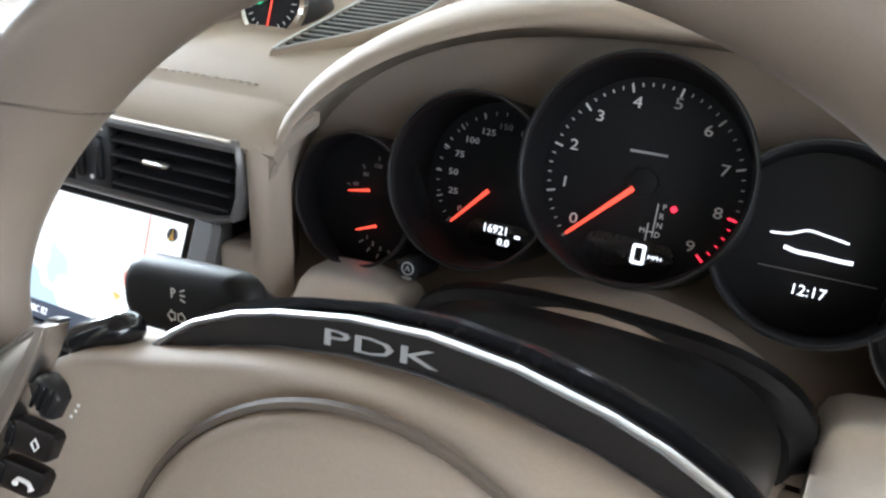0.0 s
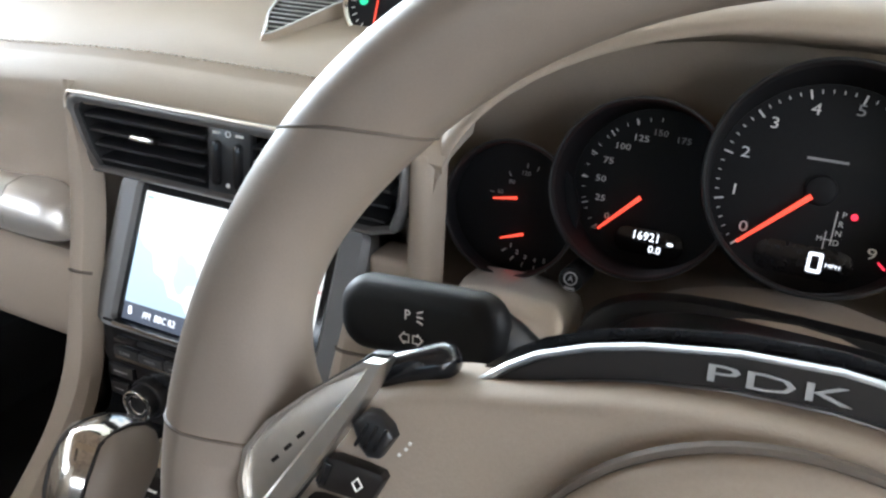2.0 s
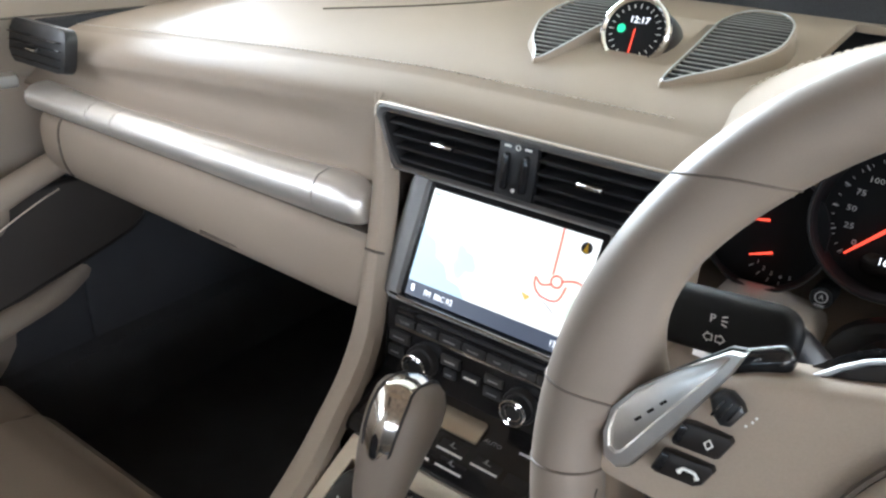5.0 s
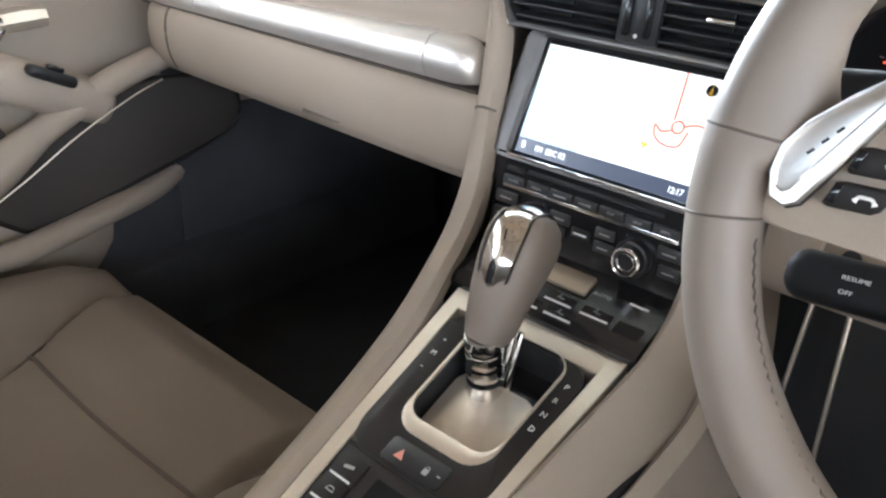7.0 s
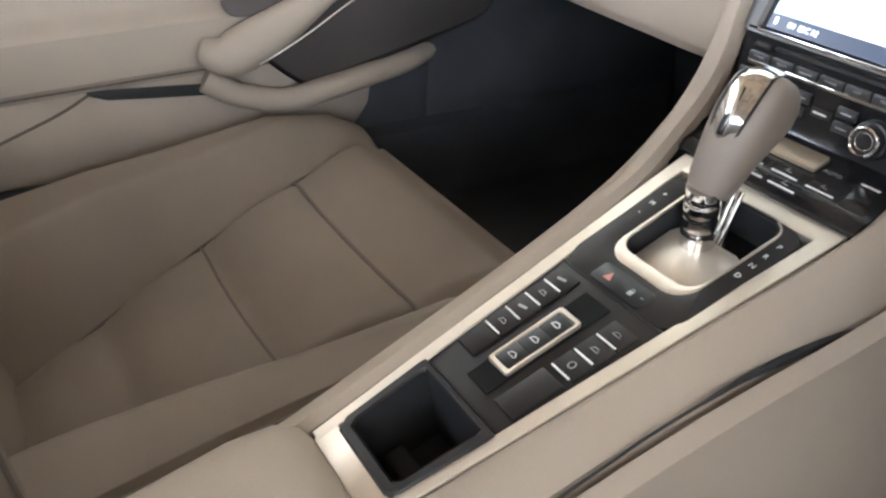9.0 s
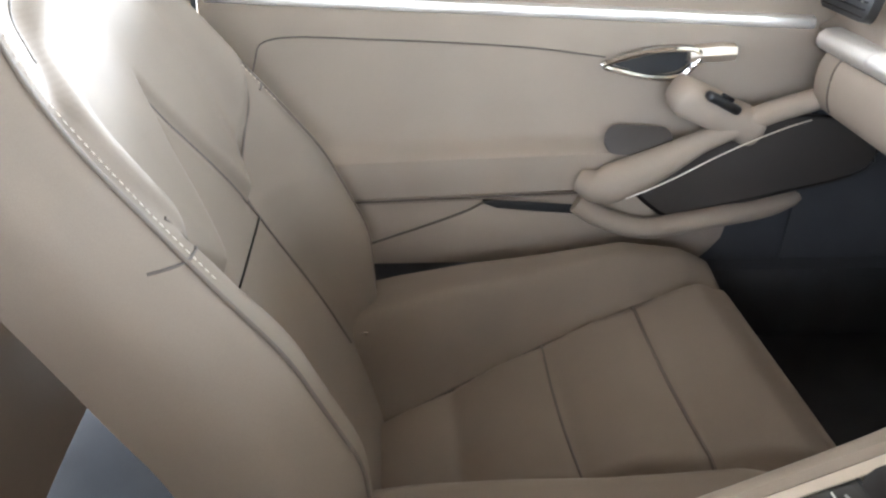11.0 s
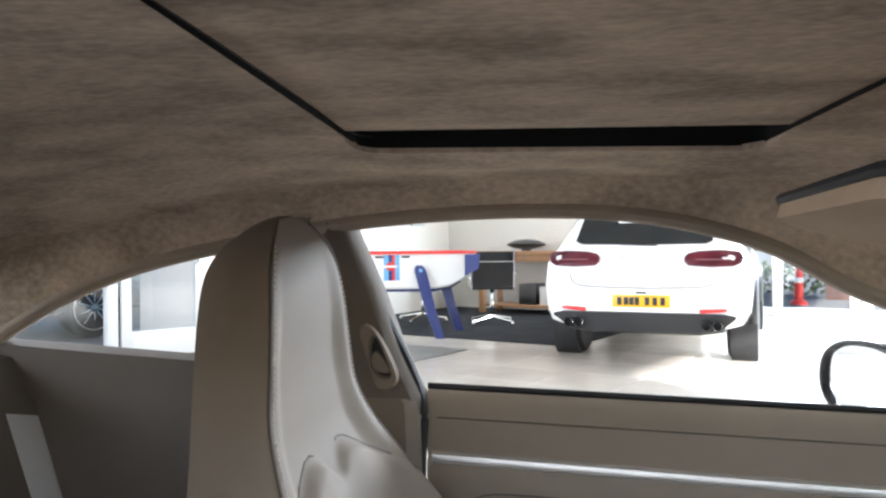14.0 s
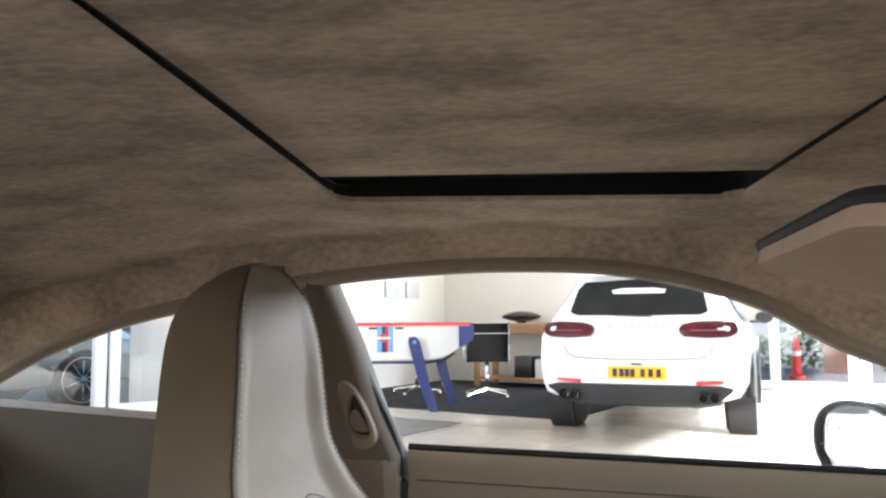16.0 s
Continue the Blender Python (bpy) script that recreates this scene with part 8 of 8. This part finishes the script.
for k in range(11):
    a = rnd.uniform(0, 6.28)
    lean = rnd.uniform(0.10, 0.45)
    P = [PB + Vector((lean * t * t * math.cos(a), lean * t * t * math.sin(a), 0.3 + 1.55 * t * rnd.uniform(0.97, 1.03))) for t in (0, 0.25, 0.5, 0.75, 1.0)]
    part("twig", tube(spline(P, 3), [0.009 - 0.0005 * i for i in range(13)], 5), varied("twig_bark", (0.20, 0.16, 0.12), 0.8, grain=90) if k == 0 else bpy.data.materials["twig_bark"], plant)
leafbm = bmesh.new()
for k in range(90):
    a, h = rnd.uniform(0, 6.28), rnd.uniform(0.9, 1.85)
    r = rnd.uniform(0.05, 0.34) * (h - 0.3) / 1.5
    c = PB + Vector((r * math.cos(a), r * math.sin(a), h))
    d = Vector((rnd.uniform(-1, 1), rnd.uniform(-1, 1), rnd.uniform(-0.8, 0.4))).normalized() * rnd.uniform(0.06, 0.14)
    n = d.cross(Vector((0, 0, 1))).normalized() * 0.010
    vs = [leafbm.verts.new(p) for p in (c, c + d * 0.5 + n, c + d, c + d * 0.5 - n)]
    leafbm.faces.new(vs)
part("leaves", leafbm, varied("leaf_green", (0.05, 0.09, 0.03), 0.5, grain=120), plant)

# ---- outside the glazing ----
hedge = bmesh.new()
rnd = random.Random(11)
for k in range(2600):
    u, v, z = rnd.uniform(15.0, 16.2), rnd.uniform(-6.0, 6.0), rnd.uniform(0.0, 1.0)
    top = 0.62 + 0.28 * math.exp(-((v + 3.5) / 0.3) ** 2) + 0.08 * math.sin(v * 2.1) + 0.08 * math.sin(v * 5.3)
    c = site(u, v, z * top)
    d = Vector((rnd.uniform(-1, 1), rnd.uniform(-1, 1), rnd.uniform(-0.3, 1))).normalized() * rnd.uniform(0.08, 0.16)
    n = d.orthogonal().normalized() * 0.05
    hedge.faces.new([hedge.verts.new(p) for p in (c, c + d * 0.5 + n, c + d, c + d * 0.5 - n)])
hd = part("hedge", hedge, varied("hedge_green", (0.07, 0.11, 0.04), 0.6, grain=20, broad=2, spread=0.3))
tagged(hd, "clipped green hedge outside the glazing", "hedge", kind="stuff")
post = thing("red_post", "red traffic post standing outside the glazing", "post")
part("shaft", lathe([(0.13, 0), (0.13, 0.05), (0.075, 0.08), (0.065, 0.50), (0.05, 0.64), (0.03, 0.68), (0.001, 0.685)], 24, Matrix.Translation(site(13.1, -2.92, -0.04))), RED, post)
part("band", lathe([(0.067, 0.36), (0.0735, 0.365), (0.072, 0.44), (0.066, 0.445)], 24, Matrix.Translation(site(13.1, -2.92, -0.04))), WHITE_PLASTIC, post)
shed = site_box("brick_annexe", 14.4, 14.8, -2.70, -2.28, -0.04, 0.72, varied("brick_red", (0.32, 0.13, 0.085), 0.8, grain=30, bump=0.3, spread=0.2))
tagged(shed, "low red brick wall outside the glazing", "wall", **structure)


def outside_car(m, label, paint):
    c = thing("parked_car", label, "car", m)
    rings = []
    for y, w, z0, zs, zr, wr in ((0.0, 0.7, 0.35, 0.62, 0.70, 0.5), (-0.1, 0.85, 0.30, 0.78, 0.90, 0.6), (-0.9, 0.9, 0.28, 0.88, 1.0, 0.62), (-1.5, 0.9, 0.28, 0.9, 1.38, 0.55), (-2.6, 0.9, 0.28, 0.9, 1.42, 0.56), (-3.4, 0.9, 0.28, 0.86, 0.95, 0.62), (-4.2, 0.85, 0.30, 0.72, 0.80, 0.6), (-4.35, 0.7, 0.34, 0.6, 0.66, 0.5)):
        rings.append(suv_ring(y, w, z0, zs, zr, wr))
    part("body", loft(rings), paint, c, angle=60)
    for s in (-1, 1):
        part("side_window", loft([[(s * (0.60 + d), -1.55, 1.28), (s * (0.62 + d), -2.6, 1.31), (s * (0.86 + d), -3.0, 0.95), (s * (0.87 + d), -1.0, 0.97)] for d in (0.0, 0.045)]), DARK_GLASS, c)
        for yy in (-0.85, -3.45):
            w = part("wheel", lathe([(0.25, -0.11), (0.32, -0.115), (0.345, -0.09), (0.348, 0), (0.345, 0.09), (0.32, 0.115), (0.25, 0.11)], 40, pose(s * 0.80, yy, 0.348, 0, 90, 0)), RUBBER, c, "black tyre")
            part("rim", lathe([(0.24, 0.02), (0.262, 0.115), (0.248, 0.118), (0.235, 0.07)], 40, pose(s * 0.80, yy, 0.348, 0, 90 * s, 0)), SATIN, w)
            for k in range(10):
                part("spoke", box(0.20, 0.022, 0.02, 0.006, pose(s * 0.905, yy, 0.348, 0, 90 * s, 0) @ pose(0, 0, 0, 0, 0, 36 * k) @ pose(0.125, 0, 0)), CHROME, w)
            part("hub_cap", disc(0.05, 0.02, 20, 0.004, pose(s * 0.895, yy, 0.348, 0, 90 * s, 0)), CHROME, w)
    return c


SILVERP = varied("silver_paint", (0.50, 0.50, 0.48), 0.25, metal=0.5, grain=200, bump=0.0, spread=0.04, coat=0.8)
SIDE_ON = Matrix((V, U, (0, 0, 1))).transposed().to_4x4()
outside_car(Matrix.Translation(site(5.25, -9.9, -0.04)) @ SIDE_ON, "silver-green saloon car parked outside the glass doors", SILVERP)
outside_car(Matrix.Translation(site(9.6, -12.4, -0.04)) @ SIDE_ON, "dark blue car parked further off outside", varied("blue_car_paint", (0.03, 0.05, 0.12), 0.25, grain=200, bump=0.0, spread=0.05, coat=0.8))

# ---- floor tiles nearest the car ----
tile_me = None
rnd = random.Random(3)
TS = 0.60
for i in range(40):
    for j in range(40):
        u, v = -9.0 + TS * (i + 0.5), -14.0 + TS * (j + 0.5)
        if u > 10.3 or v > 5.95 or v < -7.4:
            continue
        if u > 3.8 and v < -7.3:
            continue
        near = 1.0 < u < 10.4 and -7.5 < v < 2.5
        if not near:
            continue
        if tile_me is None:
            t = part("tile", box(TS - 0.006, TS - 0.006, 0.012, 0.002, None, 1), TILE, floor)
            tile_me = t.data
        else:
            t = new("tile", tile_me)
            t.parent = floor
        t.matrix_parent_inverse = Matrix.Identity(4)
        t.matrix_basis = floor.matrix_basis.inverted() @ Matrix.Translation(site(u, v, 0.0 - 0.006)) @ Matrix((U, V, (0, 0, 1))).transposed().to_4x4()
rest = bmesh.new()
for i in range(40):
    for j in range(40):
        u, v = -9.0 + TS * (i + 0.5), -14.0 + TS * (j + 0.5)
        if u > 10.3 or v > 5.95 or v < -7.4 or (u > 3.8 and v < -7.3) or (1.0 < u < 10.4 and -7.5 < v < 2.5):
            continue
        h = TS / 2 - 0.003
        rest.faces.new([rest.verts.new(site(u + a * h, v + b * h, 0.0)) for a, b in ((-1, -1), (-1, 1), (1, 1), (1, -1))])
rt = part("outer_tiles", rest, TILE, floor, at=floor.matrix_basis.inverted())
tagged(rt, kind="stuff")
